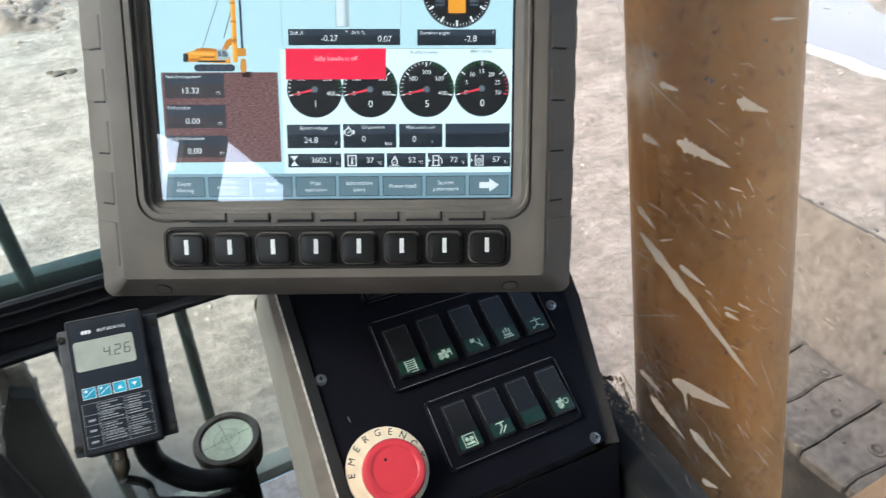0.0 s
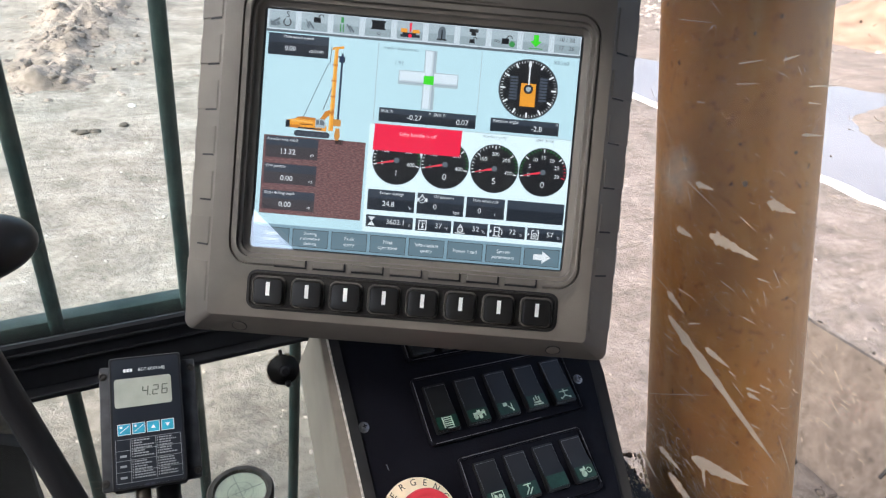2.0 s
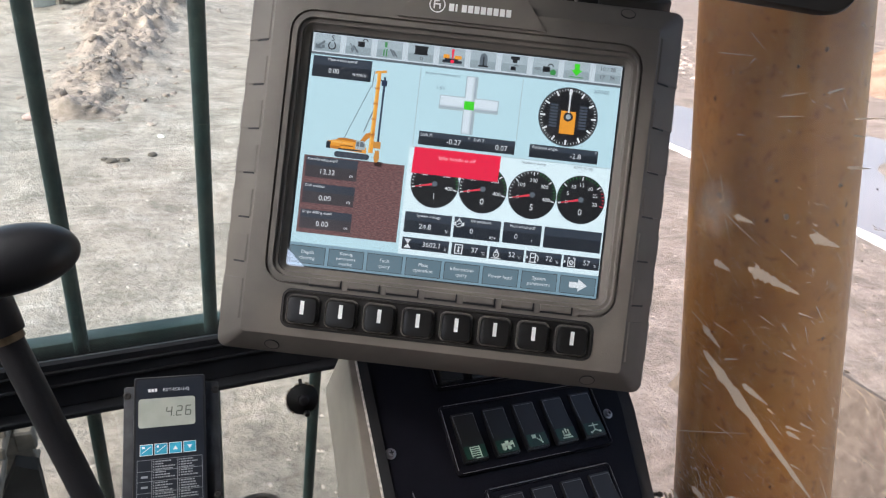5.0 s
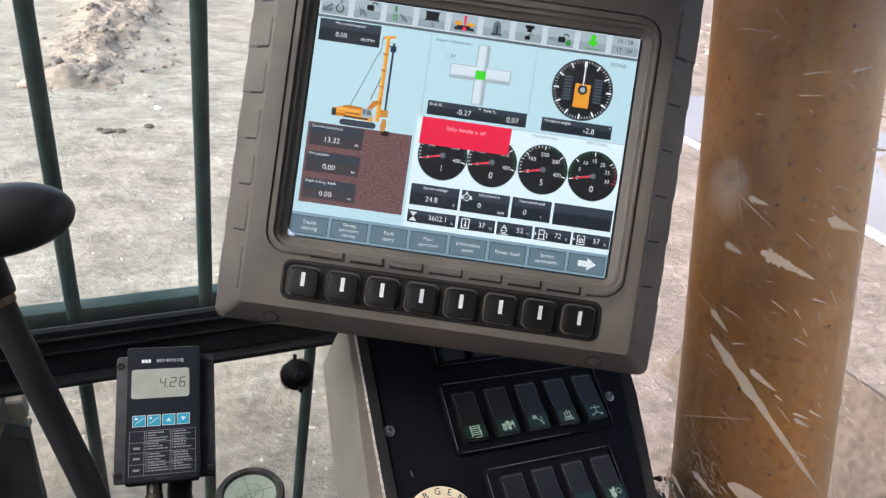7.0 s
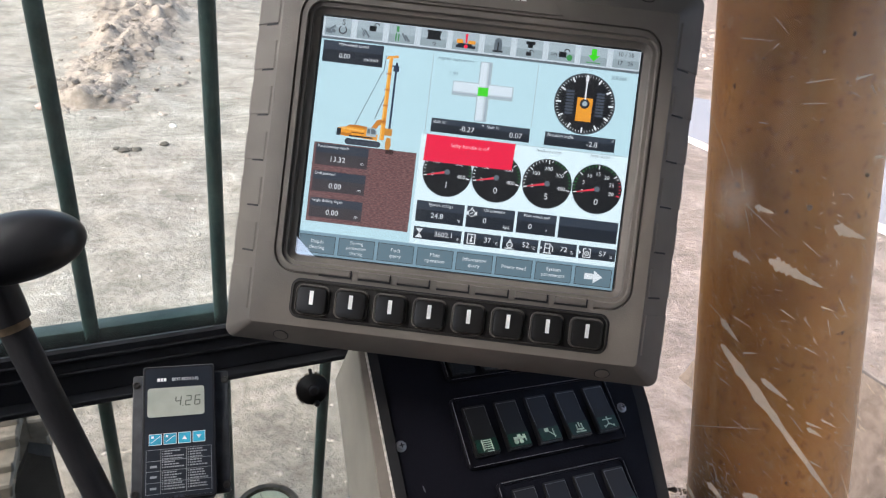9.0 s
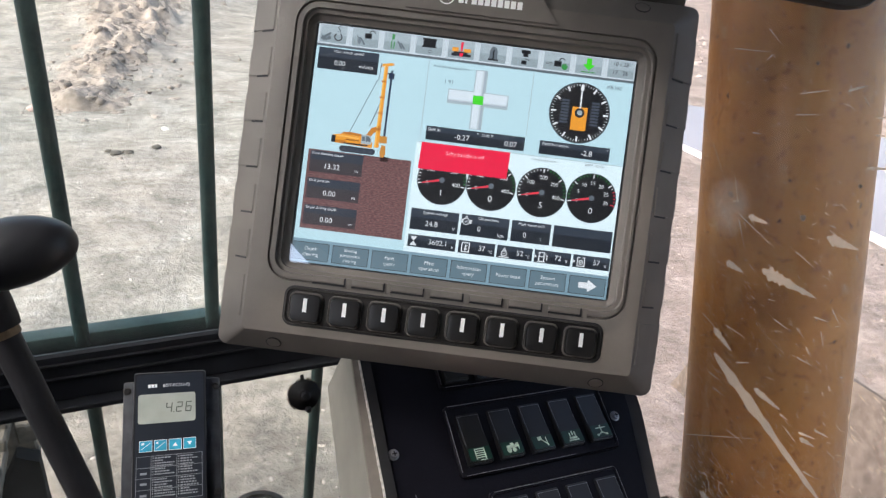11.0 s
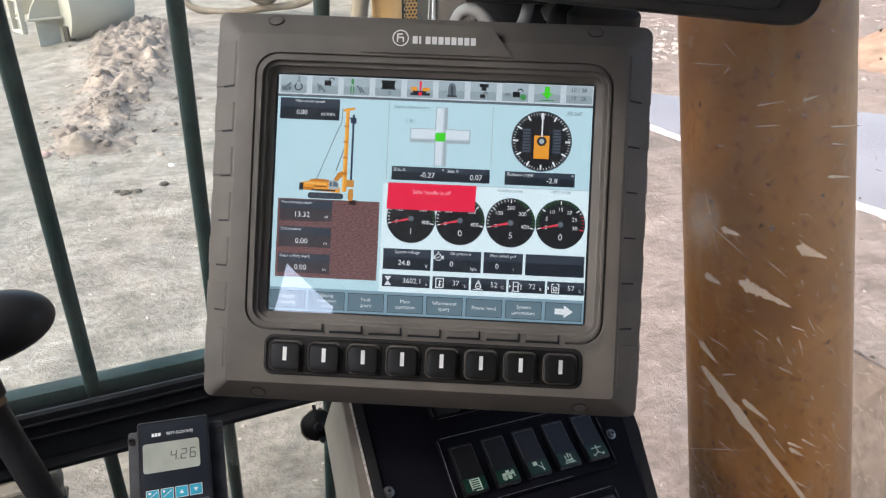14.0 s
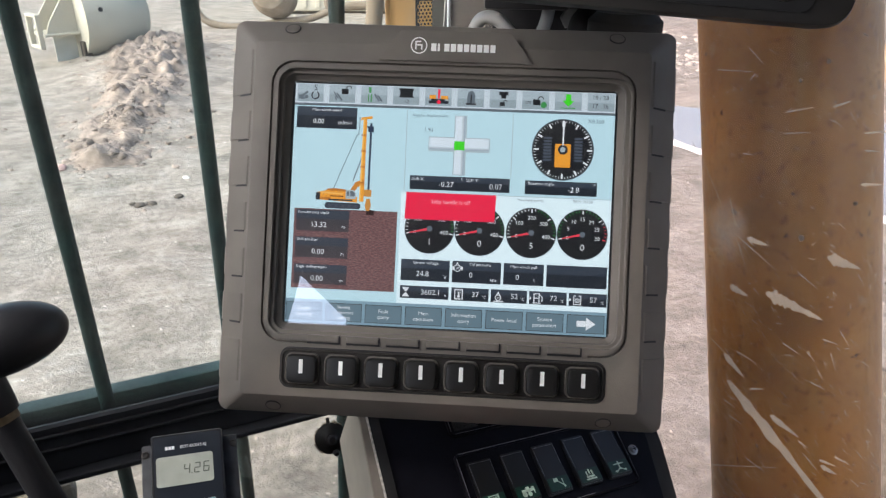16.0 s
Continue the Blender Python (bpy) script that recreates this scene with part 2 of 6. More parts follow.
def soil_material(name, tone_a, tone_b, contrast, streaks=0.0):
    mat = bpy.data.materials.new(name)
    mat.use_nodes = True
    n, l = nodes_of(mat)
    b = n["Principled BSDF"]
    b.inputs["Roughness"].default_value = 0.95
    geo = n.new("ShaderNodeTexCoord")
    big, mid, fine = (n.new("ShaderNodeTexNoise") for _ in range(3))
    for node, scale, detail in ((big, 0.22, 4), (mid, 2.3, 8), (fine, 17.0, 8)):
        node.inputs["Scale"].default_value, node.inputs["Detail"].default_value = scale, detail
        node.inputs["Roughness"].default_value = 0.65
        l.new(geo.outputs["Object"], node.inputs["Vector"])
    hue = n.new("ShaderNodeValToRGB")
    hue.color_ramp.elements[0].position, hue.color_ramp.elements[1].position = 0.35, 0.65
    hue.color_ramp.elements[0].color, hue.color_ramp.elements[1].color = (*tone_a, 1), (*tone_b, 1)
    l.new(big.outputs["Fac"], hue.inputs["Fac"])
    shade = n.new("ShaderNodeValToRGB")
    shade.color_ramp.elements[0].position, shade.color_ramp.elements[1].position = 0.33, 0.66
    shade.color_ramp.elements[0].color, shade.color_ramp.elements[1].color = (0.58, 0.57, 0.55, 1), (1.15, 1.15, 1.15, 1)
    l.new(mid.outputs["Fac"], shade.inputs["Fac"])
    grain = n.new("ShaderNodeValToRGB")
    grain.color_ramp.elements[0].position, grain.color_ramp.elements[1].position = 0.30, 0.68
    grain.color_ramp.elements[0].color, grain.color_ramp.elements[1].color = (1 - contrast, 1 - contrast, 0.98 - contrast, 1), (1.14, 1.14, 1.14, 1)
    l.new(fine.outputs["Fac"], grain.inputs["Fac"])
    m1, m2 = n.new("ShaderNodeMix"), n.new("ShaderNodeMix")
    for m in (m1, m2):
        m.data_type, m.blend_type, m.clamp_result = "RGBA", "MULTIPLY", False
        m.inputs["Factor"].default_value = 1
    l.new(hue.outputs[0], m1.inputs["A"])
    l.new(shade.outputs[0], m1.inputs["B"])
    l.new(m1.outputs["Result"], m2.inputs["A"])
    l.new(grain.outputs[0], m2.inputs["B"])
    l.new(m2.outputs["Result"], b.inputs["Base Color"])
    if streaks:
        turn, drag, band, m3 = n.new("ShaderNodeMapping"), n.new("ShaderNodeTexNoise"), n.new("ShaderNodeValToRGB"), n.new("ShaderNodeMix")
        turn.vector_type = "TEXTURE"
        turn.inputs["Rotation"].default_value, turn.inputs["Scale"].default_value = (0, 0, radians(28)), (1.1, 0.06, 1)
        drag.inputs["Scale"].default_value, drag.inputs["Detail"].default_value = 1.0, 4
        band.color_ramp.elements[0].position, band.color_ramp.elements[1].position = 0.36, 0.60
        band.color_ramp.elements[0].color, band.color_ramp.elements[1].color = (0.86, 0.85, 0.83, 1), (1.26, 1.26, 1.26, 1)
        m3.data_type, m3.blend_type, m3.clamp_result = "RGBA", "MULTIPLY", False
        m3.inputs["Factor"].default_value = streaks
        l.new(geo.outputs["Object"], turn.inputs["Vector"])
        l.new(turn.outputs[0], drag.inputs["Vector"])
        l.new(drag.outputs["Fac"], band.inputs["Fac"])
        l.new(m2.outputs["Result"], m3.inputs["A"])
        l.new(band.outputs[0], m3.inputs["B"])
        l.new(m3.outputs["Result"], b.inputs["Base Color"])
    crumb = n.new("ShaderNodeTexNoise")
    crumb.inputs["Scale"].default_value, crumb.inputs["Detail"].default_value, crumb.inputs["Roughness"].default_value = 55, 6, 0.7
    l.new(geo.outputs["Object"], crumb.inputs["Vector"])
    both = n.new("ShaderNodeMath")
    both.operation = "MULTIPLY_ADD"
    both.inputs[1].default_value = 0.45
    l.new(crumb.outputs["Fac"], both.inputs[0])
    l.new(fine.outputs["Fac"], both.inputs[2])
    bp = n.new("ShaderNodeBump")
    bp.inputs["Strength"].default_value, bp.inputs["Distance"].default_value = 0.8, 0.04
    l.new(both.outputs[0], bp.inputs["Height"])
    l.new(bp.outputs["Normal"], b.inputs["Normal"])
    return mat


soil_m = soil_material("dry_soil", (0.348, 0.321, 0.284), (0.410, 0.351, 0.310), 0.36, 0.5)
water_m = material("puddle_water", (0.33, 0.335, 0.345), 0.1, vary=0.1, scale=0.6, bump=0.06, bump_scale=3)
mud_m = material("dried_mud", (0.15, 0.13, 0.108), 0.95, vary=0.35, scale=34, bump=1.0, bump_scale=70, dust=0.7, dust_colour=(0.235, 0.20, 0.165))
dark_mud_m = material("dark_steel_with_mud", (0.05, 0.044, 0.037), 0.8, vary=0.4, scale=6, bump=0.4, bump_scale=40, dust=0.38)
pipe_m = material("muddy_pipe", (0.20, 0.16, 0.12), 0.85, vary=0.3, scale=3, dust=0.5, dust_colour=(0.36, 0.32, 0.275))
orange_m = material("orange_paint", (0.62, 0.33, 0.11), 0.5, vary=0.12, scale=5, dust=0.35)
grey_steel_m = material("grey_bracket", (0.52, 0.54, 0.50), 0.6, vary=0.15, scale=3, dust=0.3)
rubber_m = material("rubber", (0.019, 0.019, 0.020), 0.62, vary=0.25, dust=0.12)
rail_m = material("dusty_green_rail", (0.023, 0.046, 0.047), 0.5, vary=0.3, dust=0.16, dust_colour=(0.24, 0.27, 0.265))
pale_rail_m = material("pale_dusty_rail", (0.13, 0.155, 0.15), 0.6, vary=0.25, dust=0.4, dust_colour=(0.34, 0.36, 0.35))
trim_m = material("interior_grey", (0.07, 0.068, 0.066), 0.7, vary=0.1)
mat_m = material("floor_mat", (0.045, 0.045, 0.045), 0.9, vary=0.25, dust=0.12)
chalk_m = material("glass_gouge", (0.56, 0.48, 0.37), 0.9, vary=0.12, scale=150, bump=0.5, bump_scale=700)
cn, cl = nodes_of(chalk_m)
frost, half = cn.new("ShaderNodeBsdfTranslucent"), cn.new("ShaderNodeMixShader")
frost.inputs["Color"].default_value = (0.58, 0.49, 0.375, 1)
half.inputs[0].default_value = 0.6
cl.new(cn["Principled BSDF"].outputs[0], half.inputs[1])
cl.new(frost.outputs[0], half.inputs[2])
cl.new(half.outputs[0], cn["Material Output"].inputs["Surface"])

def roughen(bm, amount):
    """Cuts a shape finely and makes it uneven, as caked mud is."""
    for _ in range(4):
        long = [e for e in bm.edges if e.calc_length() > 0.06]
        if not long:
            break
        bmesh.ops.subdivide_edges(bm, edges=long, cuts=1, use_grid_fill=True)
    bmesh.ops.triangulate(bm, faces=bm.faces)
    for v in bm.verts:
        c = v.co
        v.co = c + Vector((noise.noise(c * 6), noise.noise(c * 6 + Vector((9, 0, 0))), noise.noise(c * 6 + Vector((0, 9, 0))))) * amount + Vector((0, 0, noise.noise(c * 17) * amount * 0.5))
    return bm


# ---- ground ----
BANK = (2.0, 9.36, 0.60)                      # a point of the puddle's near bank, and its slant


def bank_at(y):
    return BANK[0] + BANK[2] * (BANK[1] - y) + 0.10 * noise.noise((1.3, y * 0.9, 7)) + 0.04 * noise.noise((2.1, y * 3.1, 7))


def puddle_depth(x, y):
    near = (x - bank_at(y)) / 2.0
    spit = 0.8 * (math.hypot((x - 6.9) / 1.9, (y - 7.9) / 1.75) - 1)
    far = (11.25 - 0.28 * (x - 2.3) - y) / 2.4
    return min(near, spit, far, (y - 3.4) / 2, (7.6 - x) / 2.4) + 0.07 * noise.noise((x * 0.9, y * 0.9, 3)) + 0.04 * noise.noise((x * 4, y * 4, 3))


def hump(x, y, cx, cy, r, h):
    d = math.hypot(x - cx, y - cy) / r
    return h * math.exp(-d * d * 2)


def ground_height(x, y):
    far = math.hypot(x, y - 8)
    z = 0.05 * noise.noise((x * 0.5, y * 0.5, 0))
    if far > 26:
        return z * max(0, 1 - (far - 26) / 30) + hump(x, y, 20, 52, 16, 2.5)
    z += 0.03 * noise.noise((x * 1.9, y * 1.9, 5)) + 0.018 * noise.noise((x * 5.1, y * 5.1, 2)) + 0.011 * noise.noise((x * 11, y * 11, 9))
    heap = hump(x, y, -7.3, 14.0, 1.7, 0.36) + hump(x, y, -6.3, 11.6, 1.4, 0.27) + hump(x, y, -5.5, 9.7, 1.1, 0.17) + hump(x, y, -4.95, 8.1, 0.9, 0.09)
    z += heap * (1 + 0.5 * noise.noise((x * 2.2, y * 2.2, 1)) + 0.45 * noise.noise((x * 5, y * 5, 4)) + 0.3 * noise.noise((x * 9, y * 9, 7)))
    # slabs of soil between the prints of a crawler's grousers
    ruts = max(0.0, 1 - (((x - 3.1) / 1.5) ** 2 + ((y - 4.0) / 1.15) ** 2))
    z -= 0.055 * min(1, ruts * 2) * max(0.0, 1 - 5 * abs(math.sin((0.9 * y - 0.42 * x) * math.pi / 0.27 + 0.7 * noise.noise((x * 1.1, y * 1.1, 6))))) - 0.02 * ruts * noise.noise((x * 3, y * 3, 8))
    z += hump(x, y, 7.0, 8.1, 1.9, 0.30) * (1 + 0.5 * noise.noise((x * 2.5, y * 2.5, 2)) + 0.3 * noise.noise((x * 6, y * 6, 2)))
    # prints of a crawler's grousers, across the cab's way
    f = -0.5 * x + 0.866 * y
    prints = max(0.0, 1 - (((x + 2.3) / 1.9) ** 2 + ((y - 4.7) / 1.2) ** 2))
    z += 0.036 * min(1, prints * 1.6) * (abs(math.sin(f * math.pi / 0.15 + 0.9 * noise.noise((x, y, 6)))) - 0.6) * (0.7 + 0.8 * noise.noise((x * 1.7, y * 1.7, 3)))
    wet = puddle_depth(x, y)
    if wet > -0.25:
        z = z * max(0.0, min(1.0, 0.2 - wet * 2)) - 0.16 * max(0.0, min(1.0, wet + 0.25))
    return z


def spaced(lo, hi, step, far):
    mid = list(np.arange(lo, hi, step))
    out, s, v = [], step, hi
    while v < far:
        out.append(v)
        s *= 1.35
        v += s
    before, s, v = [], step, lo
    while v > -far:
        s *= 1.35
        v -= s
        before.append(v)
    return before[::-1] + mid + out + [far + s]


xs, ys = spaced(-13.0, 8.0, 0.065, 600), spaced(1.5, 19.0, 0.065, 600)
nx = len(xs)
verts = [(x, y, ground_height(x, y)) for y in ys for x in xs]
faces = [(j * nx + i, j * nx + i + 1, (j + 1) * nx + i + 1, (j + 1) * nx + i) for j in range(len(ys) - 1) for i in range(nx - 1)]
me = bpy.data.meshes.new("ground")
me.from_pydata(verts, [], faces)
me.materials.append(soil_m)
me.shade_smooth()
tagged(new("ground", me), "pale dry trampled soil with clods and tracks", "ground", kind="structure")

bm = bmesh.new()
bm.faces.new([bm.verts.new((x, y, -0.045)) for x, y in ((4.7, 4.2), (8.0, 4.2), (8.0, 11.9), (0.3, 11.9), (0.9, 10.4))])
single("water", bm, water_m, Matrix(), "shallow grey puddle on the site ground", "water", kind="structure", smooth=0)


# near-white strip: the sky's glare at the water's edge, put into its colour
glare_m = material("sky_glare_white", (0.78, 0.76, 0.74), 0.85, vary=0.12, scale=5, bump=0.4, bump_scale=30)
bm, last = bmesh.new(), None
for i in range(90):
    y = 4.2 + i * 0.06
    inner, outer = bank_at(y) + 0.10, bank_at(y) - 0.22 - 0.10 * noise.noise((y * 1.7, 4, 1)) - 0.05 * noise.noise((y * 6, 4, 1))
    row = [bm.verts.new((x, y, ground_height(x, y) + (0.012 if 0 < k < 6 else -0.01))) for k, x in enumerate(inner + (outer - inner) * k / 6 for k in range(7))]
    if last:
        for k in range(6):
            bm.faces.new((last[k], row[k], row[k + 1], last[k + 1]))
    last = row
bmesh.ops.recalc_face_normals(bm, faces=bm.faces)
single("glare_strip", bm, glare_m, Matrix(), "white strip painted as sky glare along the puddle's edge", "ground", kind="structure", smooth=1.2)

loose_m = soil_material("loose_soil", (0.40, 0.330, 0.283), (0.43, 0.345, 0.295), 0.40)
clod_m = material("pale_clods", (0.52, 0.465, 0.41), 0.97, vary=0.3, scale=2.5, bump=0.8, bump_scale=40)


def ridge_height(x, y):
    """Height of the crumbly ridge of dug soil over the ground."""
    ridge = ((-7.4, 15.0, 0.8), (-7.0, 13.2, 0.8), (-5.9, 10.5, 0.62), (-5.25, 8.8, 0.5), (-4.75, 7.3, 0.45))
    best = -1.0
    for (x0, y0, w0), (x1, y1, w1) in zip(ridge, ridge[1:]):
        dx, dy = x1 - x0, y1 - y0
        u = max(0.0, min(1.0, ((x - x0) * dx + (y - y0) * dy) / (dx * dx + dy * dy)))
        best = max(best, 1 - math.hypot(x - x0 - u * dx, y - y0 - u * dy) / (1.25 * (w0 + (w1 - w0) * u)))
    best += 0.30 * noise.noise((x * 1.3, y * 1.3, 2)) + 0.22 * noise.noise((x * 3.1, y * 3.1, 6))
    lumps = sum(a * (0.25 + noise.noise((x * k, y * k, k))) for a, k in ((0.11, 2.6), (0.080, 5.3), (0.038, 9.5), (0.018, 17.0)))
    return -0.05 + min(1.0, max(0.0, best * 1.6)) * (0.06 + lumps)


hx, hy = np.arange(-10.2, -2.8, 0.036), np.arange(6.0, 16.6, 0.036)
nx = len(hx)
me = bpy.data.meshes.new("loose_soil")
me.from_pydata([(x, y, ground_height(x, y) + ridge_height(x, y)) for y in hy for x in hx], [], [(j * nx + i, j * nx + i + 1, (j + 1) * nx + i + 1, (j + 1) * nx + i) for j in range(len(hy) - 1) for i in range(nx - 1)])
me.materials.append(loose_m)
me.shade_smooth()
tagged(new("loose_soil", me), "crumbly ridge of freshly dug pale soil", "soil", kind="stuff")


def clods(count, place, size, seed):
    rnd = random.Random(seed)
    bm = bmesh.new()
    ico = bmesh.new()
    bmesh.ops.create_icosphere(ico, subdivisions=1, radius=1)
    cv, cf = [v.co.copy() for v in ico.verts], [[v.index for v in f.verts] for f in ico.faces]
    ico.free()
    verts, faces = [], []
    for _ in range(count):
        x, y = place(rnd)
        if puddle_depth(x, y) > -0.1:
            continue
        s = size * rnd.uniform(0.35, 1.0) ** 3
        turn = Euler((rnd.uniform(0, 6), rnd.uniform(0, 6), rnd.uniform(0, 6))).to_matrix()
        stretch = Vector((rnd.uniform(0.7, 1.4), rnd.uniform(0.7, 1.2), rnd.uniform(0.6, 0.9)))
        base, z = len(verts), ground_height(x, y) + max(0.0, ridge_height(x, y))
        for c in cv:
            p = turn @ Vector((c.x * stretch.x, c.y * stretch.y, c.z * stretch.z)) * s * rnd.uniform(0.72, 1.2)
            verts.append((x + p.x, y + p.y, z - s * 0.15 + p.z * 0.55))
        faces += [[base + k for k in f] for f in cf]
    bm.free()
    me = bpy.data.meshes.new("clods")
    me.from_pydata(verts, [], faces)
    return me


def near_heap(rnd):
    u = rnd.random() ** 0.8
    ridge = ((-7.4, 15.0, 0.9), (-7.0, 13.2, 0.85), (-5.85, 10.5, 0.7), (-5.2, 8.8, 0.6), (-4.7, 7.2, 0.6))
    k = min(3, int(u * 4))
    w = u * 4 - k
    (x0, y0, s0), (x1, y1, s1) = ridge[k], ridge[k + 1]
    spread = (s0 + (s1 - s0) * w) * rnd.choice((0.45, 0.7, 1.2))
    return x0 + (x1 - x0) * w + rnd.gauss(0, spread), y0 + (y1 - y0) * w + rnd.gauss(0, spread)


def far_rubble(rnd):
    x, y, s = rnd.choice(((3.8, 17.0, 1.3), (3.3, 14.8, 0.8), (7.4, 14.6, 1.0), (11.3, 23.0, 2.2)))
    return x + rnd.gauss(0, s), y + rnd.gauss(0, s)


for name, me, label in (
    ("rubble", clods(700, far_rubble, 0.13, 9), "grey-brown rubble lying beyond the puddle"),
    ("soil_clods", clods(1000, near_heap, 0.080, 3), "lumpy clods of loose pale soil"),
    ("gravel", clods(6500, lambda r: (r.uniform(-11, 6), 2.0 + 14 * r.random() ** 1.3), 0.022, 4), "small stones and crumbs scattered over the ground"),
):
    me.materials.append(loose_m if name == "soil_clods" else clod_m)
    me.shade_smooth()
    me.set_sharp_from_angle(angle=1.2)
    tagged(new(name, me), label, "soil", kind="stuff")

pale_m = material("pale_stone", (0.72, 0.69, 0.63), 0.9, vary=0.1)
damp_m = material("damp_clod", (0.11, 0.095, 0.08), 0.95, vary=0.2)
pink_m = material("pinkish_stone", (0.62, 0.42, 0.36), 0.9, vary=0.1)
rnd = random.Random(8)
for x, y, s, mat in ((-5.04, 6.86, 0.075, pink_m), (-3.48, 6.7, 0.035, pale_m), (-3.56, 5.81, 0.055, damp_m), (-3.46, 5.86, 0.04, damp_m), (-3.51, 5.86, 0.03, damp_m), (-3.30, 6.12, 0.045, damp_m), (-3.68, 5.88, 0.03, damp_m)):
    bm = bmesh.new()
    bmesh.ops.create_icosphere(bm, subdivisions=2, radius=s)
    for v in bm.verts:
        v.co = Vector((v.co.x * 1.3, v.co.y, v.co.z * 0.55)) * (1 + 0.35 * noise.noise(v.co * 9 / s * 0.1 + Vector((x, y, 0))))
    single("stone", bm, mat, pose(x, y, ground_height(x, y) + s * 0.15, 0, 0, rnd.uniform(0, 360)), "damp dark clod lying on the soil" if mat == damp_m else "pinkish broken stone lying on the soil" if mat == pink_m else "pale broken stone lying on the soil", "stone", "loose stones")

# ---- drilling bucket lying on the site ----
AXIS = basis((-8.77, 13.52, 0.79), (-0.795, 0.606, 0.0), (0.606, 0.795, 0.0))     # x away, y up, z into the drum
bucket = thing("drilling_bucket", AXIS, "cream painted steel drilling bucket lying on its side", "bucket")
part("shell", lathe([(0.815, 0.0), (0.85, 0.0), (0.855, 0.03), (0.855, 0.62), (0.83, 0.95), (0.74, 1.22), (0.56, 1.40), (0.30, 1.47), (0, 1.47), (0, 1.42), (0.30, 1.42), (0.53, 1.34), (0.70, 1.18), (0.79, 0.93), (0.815, 0.62)], 56), drum_m, bucket)
part("end_plate", lathe([(0.0, 0.42), (0.812, 0.42), (0.812, 0.46), (0.0, 0.46)], 40), grey_steel_m, bucket)
part("drain_hole", lathe([(0.045, 0.0), (0.045, 0.012), (0.0, 0.012)], 16), black_m, bucket, "dark round hole", m=basis((-0.83, 0.205, 0.30), (0, 0, 1), (-0.97, 0.24, 0)))
YZ = basis((0, 0, 0), (0, 0, 1), (1, 0, 0))                                     # x to the drum's z, y down
for at in (-0.30, 0.34):
    plate = bmesh.new()
    prism([(-0.58, 0.22), (-0.50, 0.02), (-0.02, -0.66), (0.10, -0.66), (0.10, 0.22)], -0.022, 0.022, plate)
    part("gusset_plate", plate, drum_m, bucket, m=pose(at, 0, 0) @ YZ)
part("floor_plate", box(0.95, 0.045, 0.78, (0.02, -0.24, -0.28), 0.008, 1), drum_m, bucket, "cream flat plate")
part("web_plate", box(0.03, 0.50, 0.42, (-0.22, -0.51, -0.24), 0.006, 1), grey_steel_m, bucket)
part("tooth_block", box(0.16, 0.34, 0.16, (-0.52, -0.56, 0.02), 0.02, 1), dark_mud_m, bucket, "dark steel tooth block")
loop = bmesh.new()
for at, size in (((-0.10, 0.12, -0.70), (0.52, 0.06, 0.10)), ((-0.10, -0.46, -0.70), (0.52, 0.06, 0.10)), ((-0.33, -0.17, -0.70), (0.06, 0.54, 0.10)), ((0.13, -0.17, -0.70), (0.06, 0.54, 0.10))):
    box(*size, at, 0.012, 1, loop)
part("box_frame", loop, drum_m, bucket, "cream square hollow frame")

# ---- muddy hose frame, tank and orange machine in the distance ----
hose = thing("pipe_frame", Matrix(), "brown mud-caked bent pipe frame standing on the ground", "pipe")
part("loop_pipe", tube([(-5.0, 18.2, 1.1), (-6.9, 18.2, 1.08), (-7.9, 18.2, 0.95), (-8.2, 18.2, 0.55), (-7.9, 18.2, 0.15), (-7.0, 18.2, 0.06), (-6.0, 18.2, 0.2), (-5.2, 18.2, 0.3), (-4.6, 18.2, 0.55)], 0.09, 12), pipe_m, hose)
part("coupling", lathe([(0.3, -0.45), (0.52, -0.35), (0.55, 0.1), (0.42, 0.35), (0.2, 0.45), (0, 0.45)], 24), pipe_m, hose, "grey muddy coupling", m=pose(-6.1, 18.15, 0.85, 70, 0, 0))
part("branch_pipe", tube([(-4.6, 18.2, 1.3), (-4.7, 18.2, 0.6), (-4.1, 18.2, 0.62), (-3.2, 18.2, 0.62), (-2.6, 18.2, 0.3), (-2.2, 18.2, 0.05)], 0.11, 10), pipe_m, hose)
tank = thing("container", pose(-5.2, 23.0, 0, 0, 0, 8), "pale cream steel container on the far side", "container")
part("body", box(5.6, 2.4, 2.4, (0.9, 0, 1.28), 0.04, 1), cream_m, tank)
for i in range(14):
    part("corrugation", box(0.14, 0.05, 2.2, (-1.7 + i * 0.4, -1.22, 1.28), 0.015, 1), cream_m, tank)
part("skid", box(5.4, 2.2, 0.2, (0.9, 0, 0.1), 0.02, 1), dark_mud_m, tank)

